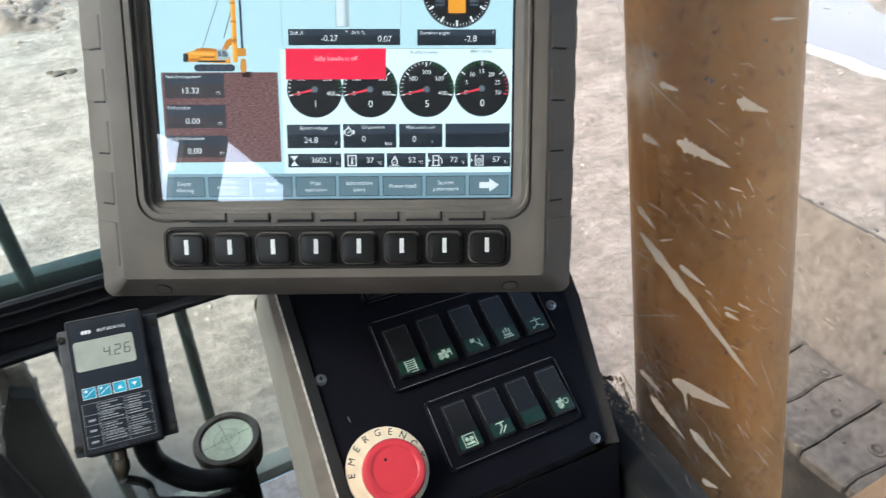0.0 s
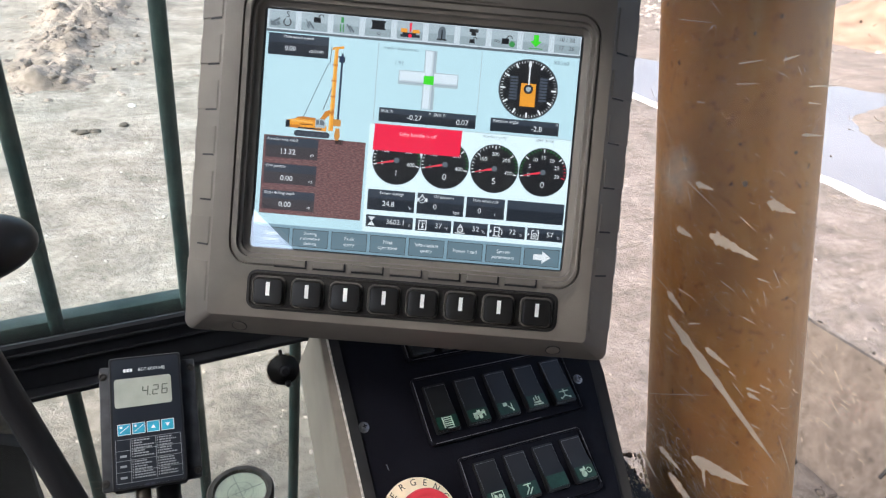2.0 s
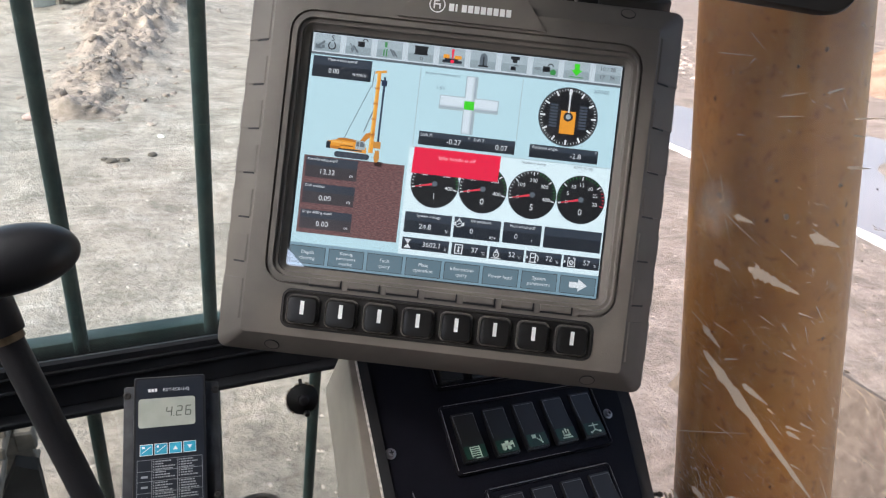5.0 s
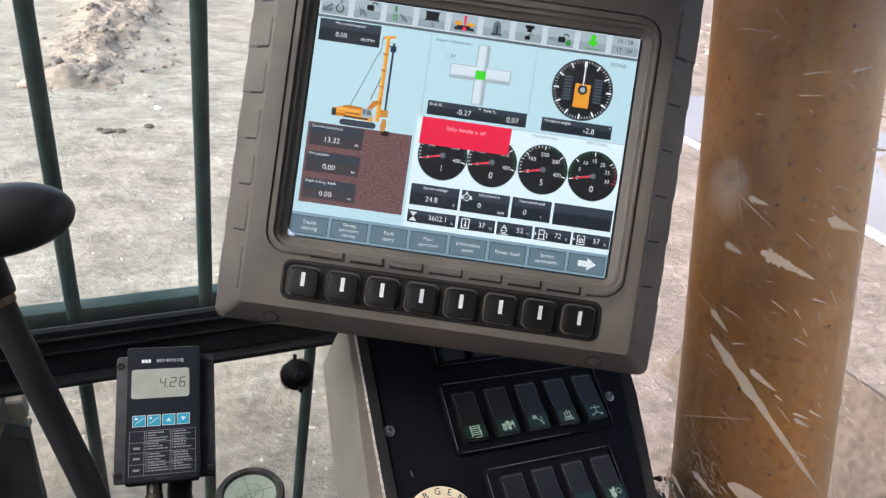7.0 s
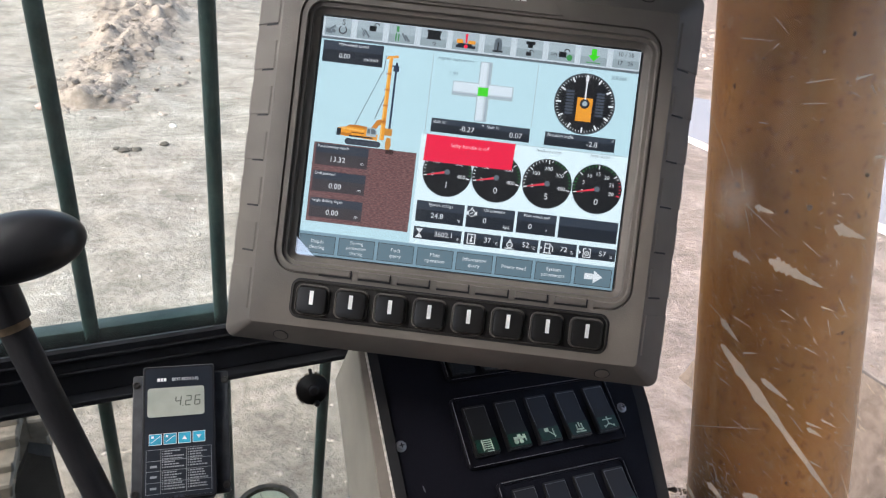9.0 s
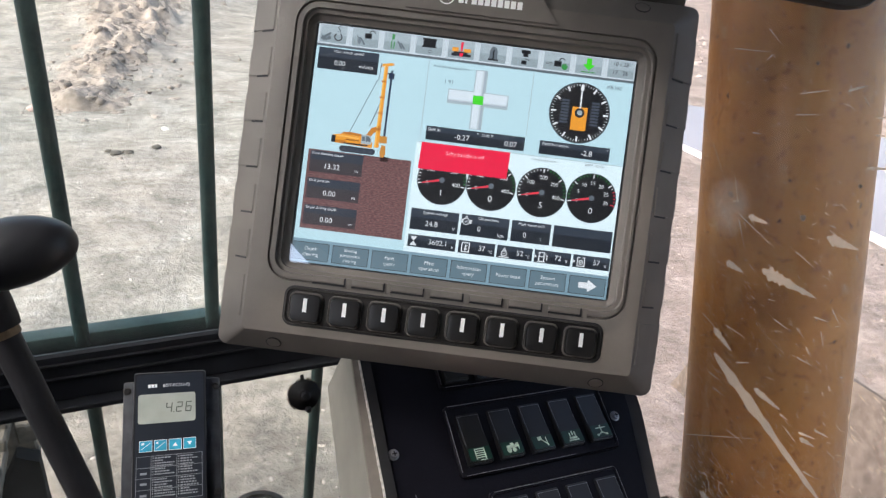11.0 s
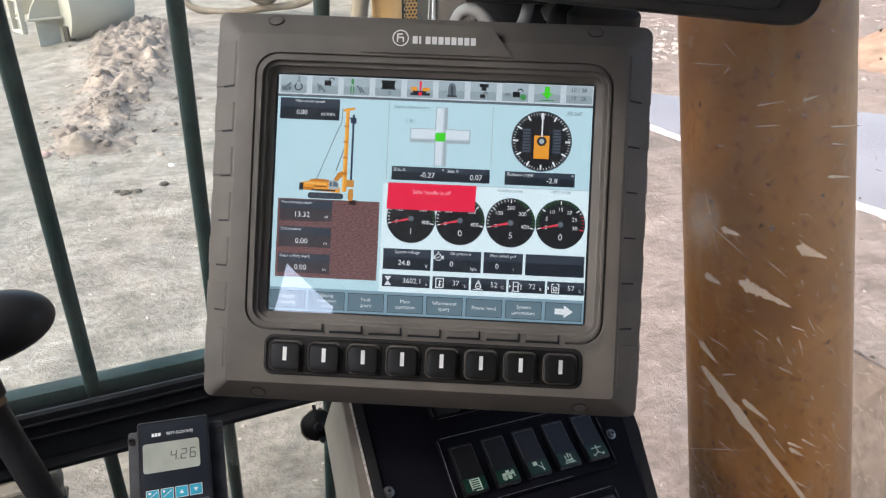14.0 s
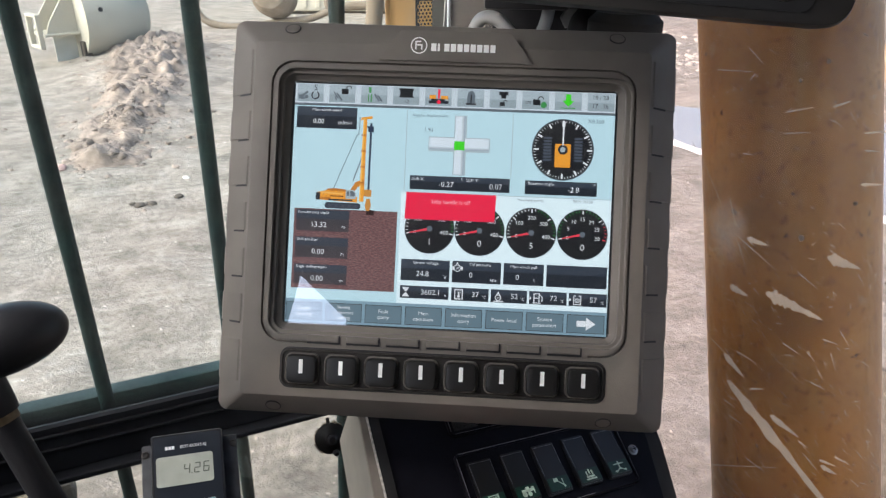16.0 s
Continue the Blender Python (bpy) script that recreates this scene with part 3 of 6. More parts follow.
# ---- the rig's own parts outside the cab ----
guard = thing("machine_guard", CAB @ pose(0.665, 1.65, 0, 0, 0, 0), "orange painted machine guard with a perforated edge", "guard")
part("panel", box(0.09, 0.05, 1.5, (-0.060, 0, 1.85), 0.02, 2), orange_m, guard)
part("backing", box(0.11, 0.012, 1.5, (0.03, 0.022, 1.85), 0.003, 1), black_m, guard)
bm = bmesh.new()
P = 0.0115
for row in range(118):
    for col in range(4):
        x0, z0 = col * P + (row % 2) * P / 2, 1.20 + row * P * 0.87
        sq = [bm.verts.new((x0 + P / 2 * sx, 0, z0 + P * 0.435 * sz)) for sx, sz in ((-1, -1), (0, -1), (1, -1), (1, 0), (1, 1), (0, 1), (-1, 1), (-1, 0))]
        ho = [bm.verts.new((x0 + 0.0036 * math.cos(q), 0, z0 + 0.0036 * math.sin(q))) for q in (radians(225 + 45 * i) for i in range(8))]
        for i in range(8):
            bm.faces.new((sq[i], sq[(i + 1) % 8], ho[(i + 1) % 8], ho[i]))
part("perforated_strip", bm, orange_m, guard, "perforated orange sheet", smooth=0)
part("upright", box(0.10, 0.05, 1.7, (0.112, 0.03, 1.95), 0.008, 1), black_m, guard)
part("mud_cake", roughen(tube([(-0.15, -0.02, 1.15), (-0.14, -0.03, 1.6), (-0.14, -0.02, 1.0), (-0.15, -0.02, 2.3), (-0.13, -0.02, 2.7)], 0.045, 14, radii=lambda t: 0.036 + 0.012 * math.sin(t * 23)), 0.016), pipe_m, guard)
part("foot", box(0.12, 0.08, 1.2, (0.10, 0.03, 0.60), 0.02, 1), dark_mud_m, guard)

mound = bmesh.new()
bmesh.ops.create_grid(mound, x_segments=60, y_segments=60, size=2.6)
for v in mound.verts:
    x, y = v.co.x, v.co.y
    d = math.hypot(x, y) / 2.3
    v.co.z = 1.15 * max(-0.1, math.exp(-d * d * 2.2) - 0.12) * (1 + 0.25 * noise.noise((x * 1.3, y * 1.3, 4))) + 0.07 * noise.noise((x * 4, y * 4, 1)) + 0.03 * noise.noise((x * 10, y * 10, 1)) - 0.06
single("soil_mound", mound, material("reddish_soil", (0.36, 0.265, 0.195), 0.95, vary=0.3, scale=3, bump=1.0, bump_scale=25), pose(8.6, 14.6, 0, 0, 0, 20), "low mound of reddish brown soil beyond the puddle", "mound")


def barrel_paint():
    """Worn ochre paint, blotched brown, with pale upright streaks for runs and painted highlights, dark chips and a
    thin coat of dust.
    """
    mat = material("barrel_paint", (0.46, 0.203, 0.030), 0.36, vary=0.16, scale=7, dust=0.10, dust_colour=(0.42, 0.31, 0.19), bump=0.10, bump_scale=60)
    n, l = nodes_of(mat)
    b = n["Principled BSDF"]
    base = b.inputs["Base Color"].links[0].from_socket
    geo, squash = n.new("ShaderNodeTexCoord"), n.new("ShaderNodeMapping")
    squash.inputs["Scale"].default_value = (1, 1, 0.06)
    l.new(geo.outputs["Object"], squash.inputs["Vector"])
    for scale, lo, hi, amount, colour, vec in (
        # the two squashed entries: pale runs that also paint the barrel's upright highlights
        (30, 0.60, 0.70, 0.6, (0.50, 0.33, 0.13), squash), (13, 0.55, 0.68, 0.4, (0.52, 0.34, 0.14), squash), (12, 0.50, 0.70, 0.5, (0.24, 0.090, 0.016), geo), (30, 0.52, 0.70, 0.5, (0.56, 0.30, 0.08), geo),
        (4, 0.50, 0.66, 0.35, (0.24, 0.10, 0.024), geo), (140, 0.56, 0.68, 0.55, (0.18, 0.07, 0.018), geo), (75, 0.70, 0.74, 0.8, (0.06, 0.035, 0.02), geo), (48, 0.67, 0.73, 0.4, (0.46, 0.34, 0.20), geo),
    ):
        spot, span, mix = n.new("ShaderNodeTexNoise"), n.new("ShaderNodeMapRange"), n.new("ShaderNodeMix")
        spot.inputs["Scale"].default_value, spot.inputs["Detail"].default_value = scale, 5
        l.new(vec.outputs[0] if vec == squash else geo.outputs["Object"], spot.inputs["Vector"])
        span.inputs["From Min"].default_value, span.inputs["From Max"].default_value, span.inputs["To Max"].default_value = lo, hi, amount
        l.new(spot.outputs["Fac"], span.inputs["Value"])
        mix.data_type = "RGBA"
        mix.inputs["B"].default_value = (*colour, 1)
        l.new(span.outputs[0], mix.inputs["Factor"])
        l.new(base, mix.inputs["A"])
        base = mix.outputs["Result"]
    l.new(base, b.inputs["Base Color"])
    return mat


barrel_m = barrel_paint()
column = thing("hydraulic_cylinder", CAB @ pose(0.378, -0.022, 2.1, -16.5, 1.6, 0), "thick yellow-brown painted hydraulic cylinder, scratched and dusty", "cylinder")
part("barrel", lathe([(0.0, -2.1), (0.072, -2.1), (0.077, -2.08), (0.077, 1.7), (0.073, 1.72), (0.0, 1.72)], 64), barrel_m, column)
part("gland", lathe([(0.077, -2.06), (0.085, -2.05), (0.086, -1.96), (0.077, -1.95)], 48), barrel_m, column)


def crawler(m, label, length):
    """A crawler seen from above: side frame, shoes with grousers, front idler; x to the rig's right, y forward."""
    ob = thing("crawler", m, label, "crawler", "the rig's crawlers")
    part("side_frame", box(0.42, length - 0.9, 0.5, (0, 0, 0.52), 0.04, 2), dark_mud_m, ob)
    for end in (-1, 1):
        part("idler_wheel", lathe([(0.0, -0.16), (0.36, -0.16), (0.4, -0.12), (0.4, 0.12), (0.36, 0.16), (0.0, 0.16)], 32), dark_mud_m, ob, m=pose(0, end * (length / 2 - 0.5), 0.5, 0, 90, 0))
    shoe = bmesh.new()
    box(0.67, 0.19, 0.035, (0, 0, 0), 0.006, 1, shoe)
    box(0.67, 0.02, 0.05, (0, 0.07, 0.035), 0.006, 1, shoe)
    box(0.67, 0.014, 0.03, (0, -0.03, 0.028), 0.005, 1, shoe)
    roughen(shoe, 0.012)
    first = None
    straight, radius, pitch = length - 1.0, 0.47, 0.2
    total = 2 * straight + 2 * math.pi * radius
    count = int(total / pitch)
    for i in range(count):
        s = i * total / count
        if s < straight:
            y, z, turn = -straight / 2 + s, 0.5 + radius, 0
        elif s < straight + math.pi * radius:
            w = (s - straight) / radius
            y, z, turn = straight / 2 + radius * math.sin(w), 0.5 + radius * math.cos(w), -math.degrees(w)
        elif s < 2 * straight + math.pi * radius:
            y, z, turn = straight / 2 - (s - straight - math.pi * radius), 0.5 - radius, 180
        else:
            w = (s - 2 * straight - math.pi * radius) / radius
            y, z, turn = -straight / 2 - radius * math.sin(w), 0.5 - radius * math.cos(w), 180 - math.degrees(w)
        if first is None:
            first = part("track_shoe", shoe, mud_m, ob, m=pose(0, y, z, turn, 0, 0))
        else:
            o = first.copy()
            scene.collection.objects.link(o)
            o.matrix_basis = pose(0, y, z, turn, 0, 0)
    return ob


left_crawler = crawler(CAB @ pose(-0.92, -1.0, 0.02), "mud-covered steel crawler track of the rig under the cab", 6.2)
trapezoid = prism([(0.345, 0.91), (0.40, 0.875), (0.412, 0.62), (0.412, 0.25), (0.20, 0.25), (0.255, 0.70)], -2.64, -2.58, m=basis((0, 0, 0), (1, 0, 0), (0, -1, 0)))
part("dark_plate", roughen(trapezoid, 0.008), material("near_black", (0.008, 0.008, 0.009), 0.95, vary=0.3), left_crawler, "near-black plate beside the track shoes")
part("caked_block", roughen(box(0.055, 0.06, 0.075, (0.372, 2.70, 0.925), 0.006, 1), 0.012), mud_m, left_crawler, "block of pale caked mud")
deck = thing("track_guard", CAB @ pose(2.22, 0.0, 0.0), "dust-covered crawler frame with caked shoes and a sloping plate", "guard")
part("side_plate", roughen(prism([(-0.14, 0.58), (0.10, 0.92), (0.15, 1.0), (0.19, 0.985), (0.20, 0.5)], -1.6, 1.1, m=basis((0, 0, 0), (1, 0, 0), (0, -1, 0))), 0.016), mud_m, deck)
bm = bmesh.new()
rnd = random.Random(31)
for k in range(330):
    y = 1.15 - 2.7 * rnd.random()
    if noise.noise((y * 5.0, 3, 1)) < -0.28:
        continue
    s = 0.007 + 0.024 * rnd.random() ** 2
    lump = bmesh.ops.create_icosphere(bm, subdivisions=1, radius=1)["verts"]
    c = Vector((0.172 + 0.03 * noise.noise((y * 3, 1, 2)) + rnd.gauss(0, 0.017), y, 0.985 + rnd.uniform(-0.03, 0.012)))
    for v in lump:
        v.co = c + Vector((v.co.x * s, v.co.y * s * 1.7, v.co.z * s * 0.8)) * rnd.uniform(0.6, 1.25)
part("top_edge", bm, dark_mud_m, deck, "row of dark lumps along the plate's top edge", smooth=0.3)
INCLINE = basis((-0.02, 0.0, 0.75), (0.24, 0, 0.34), (-0.817, 0, 0.576))       # on the sloping plate: x up the slope
part("slot", box(0.20, 0.012, 0.012, (0.06, 0.478, 0.0), 0.002, 1), black_m, deck, "black strip painted as the lip's shadow in the plate", m=INCLINE)
bm = bmesh.new()
rnd = random.Random(5)
# no hole is cut: its darkness is put into this patch's colour
prism([(rnd.uniform(0.55, 1.25) * 0.048 * math.cos(k * 0.449), rnd.uniform(0.75, 1.15) * 0.040 * math.sin(k * 0.449)) for k in range(14)], -0.01, 0.008, bm)
part("recess", bm, material("dark_hole_patch", (0.022, 0.018, 0.014), 0.9, vary=0.3), deck, "dark ragged patch drawn as a shaded hole", smooth=0, m=INCLINE @ pose(-0.125, 0.334, 0.004))
bm = bmesh.new()
for k in range(40):
    lump = bmesh.ops.create_icosphere(bm, subdivisions=1, radius=1)["verts"]
    w, far = rnd.uniform(0, 6.28), rnd.gauss(0.046, 0.014)
    c, s = Vector((-0.125 + far * math.cos(w), 0.334 + 0.8 * far * math.sin(w), 0.006)), rnd.uniform(0.003, 0.010)
    for v in lump:
        v.co = c + v.co * s * rnd.uniform(0.6, 1.3)
part("mud_lumps", bm, dark_mud_m, deck, "crumbs of dark mud round the hole", smooth=0.3, m=INCLINE)
for x, y in ((-0.344, 0.418), (-0.212, 0.566), (-0.20, 0.40), (-0.36, 0.25)):
    ring = part("bolt", lathe([(0, 0.0), (0.028, 0.0), (0.028, 0.006), (0.022, 0.008), (0.018, 0.004), (0.012, 0.004), (0.010, 0.012), (0, 0.013)], 18), mud_m, deck, "mud-caked bolt head", m=pose(x, y, 0.622))
    # dark ring draws the shadow in the bolt's groove
    part("bolt_shadow_gap", lathe([(0.018, 0.0045), (0.022, 0.0045), (0.022, 0.0062), (0.018, 0.0062)], 18), dark_mud_m, ring, "dark ring painted as the shadow round the bolt")
part("orange_plate", box(0.75, 1.4, 0.03, (-0.30, -0.53, 0.635), 0.006, 2), material("dusty_orange_plate", (0.30, 0.185, 0.095), 0.8, vary=0.2, scale=8, dust=0.6, dust_colour=(0.28, 0.23, 0.18)), deck, "pale orange deck plate")
for k in range(12):
    part("track_shoe", roughen(box(0.44, 0.161, 0.05, (-0.36, 0.96 - 0.168 * k, 0.60 + 0.004 * (k % 2)), 0.008, 1), 0.014), mud_m, deck)
part("bracket", box(0.6, 2.5, 0.57, (-0.2, -0.2, 0.295), 0.01, 1), dark_mud_m, deck)

# ---- cab ----
FRONT = -0.14                                  # lean of the windscreen


def front_at(f, z):
    return f + FRONT * (z - 1.9)


for r in (-0.70, -0.494, -0.287, -0.08, 0.118):
    bar = tube([(r, front_at(0.72, 2.95), 2.95), (r, front_at(0.72, 2.0), 2.0), (r, front_at(0.72, 1.02), 1.02)], 0.0118, 14, 1)
    single("guard_bar", bar, green_m, CAB, "dark green painted steel guard bar before the windscreen", "bar", "windscreen guard bars")
single("guard_rail", box(1.75, 0.035, 0.06, (-0.42, front_at(0.735, 1.84), 1.843), 0.006, 2), rail_m, CAB, "dusty green cross rail of the windscreen guard", "rail")
single("guard_rail", box(1.75, 0.05, 0.05, (-0.42, front_at(0.735, 1.06), 1.04), 0.006, 2), pale_rail_m, CAB, "dusty green lower rail of the windscreen guard", "rail")

beam = thing("cross_beam", CAB, "black cab beam between the upper and lower windscreen", "beam", kind="structure")
beam_m = material("beam_rubber", (0.028, 0.029, 0.032), 0.5, vary=0.2)
for name, at, size, mat in (
    ("trim_strip", (-0.36, 0.606, 1.898), (1.24, 0.008, 0.006), black_m),
    ("trim_strip", (-0.36, 0.606, 1.874), (1.24, 0.008, 0.005), black_m),
    ("lower_flange", (-0.36, 0.612, 1.826), (1.24, 0.050, 0.010), beam_m),
):
    part(name, box(*size, at, 0.0024, 3), mat, beam)
part("beam_body", prism([(0.606, 1.834), (0.606, 1.912), (0.610, 1.916), (0.614, 1.916), (0.668, 1.880), (0.668, 1.832)], -0.98, 0.26, m=basis((0, 0, 0), (0, 1, 0), (1, 0, 0))), beam_m, beam)

pane = thing("window_1", CAB, "clear upper windscreen with a black dotted edge", "window", kind="structure")
glass_part = part("pane", prism([(-0.99, -0.04), (0.27, -0.04), (0.27, 1.06), (-0.99, 1.06)], -0.003, 0.003, m=basis((0, front_at(0.682, 1.88), 1.88), (1, 0, 0), (0, -1, FRONT))), front_glass_m, pane)
glass_part.visible_shadow = False
bm = bmesh.new()
fm = basis((0, front_at(0.676, 1.88), 1.88), (1, 0, 0), (0, -1, FRONT))
prism([(-0.99, -0.04), (0.27, -0.04), (0.27, -0.014), (-0.99, -0.014)], 0.0, 0.0006, bm, fm)
for row in range(6):
    for i in range(200):
        x, y, rr = -0.85 + i * 0.0056 + (row % 2) * 0.0028, -0.0120 + row * 0.0044, 0.00285 - row * 0.00026
        prism([(x + rr * math.cos(k * math.pi / 3), y + rr * math.sin(k * math.pi / 3)) for k in range(6)], 0.0, 0.0004, bm, fm)
part("frit_band", bm, black_m, pane, "black printed band with dots", smooth=0)

pane = thing("window_2", CAB, "lower windscreen below the beam, dusty near its foot", "window", kind="structure")
glass_part = part("pane", prism([(-0.99, -0.78), (0.27, -0.78), (0.27, 0), (-0.99, 0)], -0.003, 0.003, m=basis((0, front_at(0.682, 1.83), 1.83), (1, 0, 0), (0, -1, FRONT))), glass("lower_glass", 0.010, 0.0, (0.87, 0.88, 0.83)), pane)
glass_part.visible_shadow = False

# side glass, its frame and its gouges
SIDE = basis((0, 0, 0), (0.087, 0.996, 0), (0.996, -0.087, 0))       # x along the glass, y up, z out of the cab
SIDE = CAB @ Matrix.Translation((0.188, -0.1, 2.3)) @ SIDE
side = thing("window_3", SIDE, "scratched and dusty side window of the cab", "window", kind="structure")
# rear edge slants just out of view, where an added panel blocks light
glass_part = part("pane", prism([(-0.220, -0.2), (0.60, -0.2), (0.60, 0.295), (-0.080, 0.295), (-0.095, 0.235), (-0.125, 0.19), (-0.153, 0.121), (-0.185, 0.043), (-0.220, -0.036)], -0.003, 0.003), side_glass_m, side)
part("rear_shade_panel", prism([(-1.17, -0.20), (-0.228, -0.20), (-0.226, -0.036), (-0.190, 0.043), (-0.158, 0.121), (-0.130, 0.19), (-0.100, 0.235), (-0.085, 0.295), (-1.17, 0.295)], -0.018, 0.012), trim_m, side, "unseen grey panel added to block light behind the window", smooth=0.3)
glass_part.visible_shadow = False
part("lower_frame", box(1.6, 0.05, 0.05, (-0.15, -0.228, 0.0), 0.006, 2), rubber_m, side)
# deepened above the view to keep light off the monitor's right
part("upper_shade_panel", box(1.95, 0.365, 0.05, (-0.30, 0.4825, 0.0), 0.006, 2), rubber_m, side)
BROAD_GOUGES = [
    (0.019, -0.017, -0.11, -0.053, 6.0), (0.001, 0.065, -0.046, 0.07, 5.0), (-0.038, 0.109, -0.061, 0.112, 4.2), (0.027, 0.094, 0.009, 0.097, 2.8),
    (0.034, 0.054, 0.016, 0.055, 3.4), (0.027, 0.001, 0.004, -0.005, 3.4), (-0.025, -0.017, -0.051, -0.016, 2.8), (-0.051, -0.019, -0.059, -0.018, 1.0),
    (-0.069, -0.02, -0.081, -0.015, 1.6), (-0.071, -0.023, -0.083, -0.02, 2.0), (-0.078, -0.01, -0.089, -0.007, 1.3), (-0.082, -0.042, -0.091, -0.039, 1.0),
    (-0.088, -0.046, -0.109, -0.053, 1.0),
]
LOW_GOUGES = [
    (-0.044, -0.111, -0.098, -0.086, 6.2), (-0.055, -0.106, -0.064, -0.122, 2.8), (-0.027, -0.144, -0.07, -0.149, 5.4), (-0.071, -0.136, -0.115, -0.139, 5.0),
    (-0.01, -0.131, -0.038, -0.131, 3.6), (-0.094, -0.168, -0.108, -0.159, 3.4), (-0.089, -0.118, -0.109, -0.119, 0.6), (-0.093, -0.117, -0.109, -0.13, 0.5),
    (-0.105, -0.093, -0.118, -0.101, 0.6), (-0.109, -0.083, -0.117, -0.091, 0.5), (-0.123, -0.099, -0.138, -0.101, 0.6), (-0.122, -0.078, -0.135, -0.079, 0.6),
    (-0.049, -0.153, -0.083, -0.161, 0.6), (0.01, -0.152, -0.017, -0.161, 2.6), (-0.118, -0.046, -0.104, -0.032, 0.6), (0.024, -0.101, -0.042, -0.049, 0.5),
]
THIN_GOUGES = [
    (0.043, 0.005, 0.024, 0.002, 0.8), (0.036, 0.092, -0.003, 0.084, 0.5), (-0.021, 0.09, -0.037, 0.087, 0.7), (0.017, 0.01, -0.004, 0.012, 0.9),
    (0.019, -0.034, 0.006, -0.033, 1.0), (0.011, -0.043, -0.003, -0.041, 0.8), (-0.049, 0.058, -0.06, 0.061, 0.9), (-0.04, 0.044, -0.048, 0.041, 0.6),
    (-0.048, 0.026, -0.06, 0.028, 0.9), (-0.003, -0.01, -0.015, -0.002, 1.2), (-0.021, 0.039, -0.036, 0.039, 0.7), (-0.059, 0.07, -0.067, 0.064, 0.7),
    (-0.057, 0.053, -0.063, 0.044, 0.6), (-0.013, -0.064, -0.032, -0.061, 0.6), (0.08, 0.13, 0.053, 0.104, 0.35), (-0.059, -0.025, -0.07, -0.028, 1.0),
]
HIGH_GOUGES = [
    (0.058, 0.217, 0.042, 0.209, 0.5), (0.085, 0.198, 0.05, 0.203, 0.6), (0.048, 0.202, 0.052, 0.197, 0.8), (-0.017, 0.195, -0.028, 0.201, 1.4),
    (0.017, 0.184, -0.004, 0.192, 0.7), (0.015, 0.171, -0.005, 0.177, 0.5), (-0.041, 0.186, -0.06, 0.192, 0.9), (-0.044, 0.177, -0.053, 0.179, 0.8),
    (-0.047, 0.158, -0.062, 0.163, 1.6), (0.046, 0.149, 0.037, 0.151, 0.8), (-0.025, 0.237, -0.029, 0.236, 0.6), (0.035, 0.089, 0.022, 0.072, 0.4),
    (0.098, 0.143, 0.077, 0.126, 0.35), (0.051, 0.117, 0.04, 0.099, 0.3),
]


def gouge(x0, y0, x1, y1, half_mm, rnd, bm):
    """A torn stroke on the glass: blunt where it starts, drawn out to a point."""
    a, b = Vector((x0, y0)), Vector((x1, y1))
    way = b - a
    across = Vector((-way.y, way.x)).normalized()
    n = 22 if half_mm > 2 else 10
    left, right = [], []
    for i in range(n + 1):
        t = i / n
        w = half_mm * 0.001 * (min(1, t * 5 + 0.15) * (1 - t) ** 0.7 * 1.1) * rnd.uniform(0.62, 1.15) + 0.00008
        c = a + way * t + across * rnd.uniform(-0.1, 0.1) * w
        left.append(c + across * w)
        right.append(c - across * w)
    vl = [bm.verts.new((p.x, p.y, 0.0035)) for p in left]
    vr = [bm.verts.new((p.x, p.y, 0.0035)) for p in right]
    for i in range(n):
        bm.faces.new((vl[i], vl[i + 1], vr[i + 1], vr[i]))


rnd = random.Random(11)
for strokes in (BROAD_GOUGES, LOW_GOUGES, THIN_GOUGES, HIGH_GOUGES):
    for g in strokes:
        bm = bmesh.new()
        gouge(*g[:4], g[4] * (0.65 if g[4] < 1.7 else 1.0), rnd, bm)
        part("gouge", bm, chalk_m, side, "pale torn scratch", smooth=0)
bm = bmesh.new()
for _ in range(650):
    s, h = rnd.uniform(-0.16, 0.07), rnd.choice((rnd.gauss(-0.10, 0.05), rnd.gauss(0.025, 0.035), rnd.gauss(0.03, 0.06), rnd.uniform(-0.2, 0.25)))
    if not -0.2 < h < 0.3:
        continue
    ln, an = rnd.uniform(0.0012, 0.0042) * rnd.choice((1, 1, 1, 1.8)), radians(rnd.gauss(192, 26))
    gouge(s, h, s + ln * math.cos(an), h + ln * math.sin(an), rnd.uniform(0.08, 0.28), rnd, bm)
for _ in range(170):
    s, h, an, ln = rnd.uniform(-0.09, 0.13), rnd.uniform(0.07, 0.27), radians(rnd.choice((rnd.gauss(190, 14), rnd.uniform(0, 180)))), rnd.uniform(0.0008, 0.0045)
    gouge(s, h, s + ln * math.cos(an), h + ln * math.sin(an), rnd.uniform(0.08, 0.3), rnd, bm)
for _ in range(38):
    s, h = rnd.uniform(-0.13, 0.0), rnd.gauss(-0.115, 0.028)
    an, ln = radians(rnd.gauss(205, 22)), rnd.uniform(0.006, 0.016)
    gouge(s, h, s + ln * math.cos(an), h + ln * math.sin(an), rnd.uniform(0.12, 0.34), rnd, bm)
for _ in range(120):
    s = rnd.gauss(-0.012, 0.02)
    h = -0.112 + 0.25 * (s + 0.012) + rnd.gauss(-0.012, 0.012)
    an, ln = radians(rnd.uniform(150, 260)), rnd.uniform(0.0015, 0.006)
    gouge(s, h, s + ln * math.cos(an), h + ln * math.sin(an), rnd.uniform(0.2, 0.6), rnd, bm)
tagged(part("fine_scratches", bm, chalk_m, side, "fine pale scratches and specks", smooth=0), kind="stuff")
bm = bmesh.new()
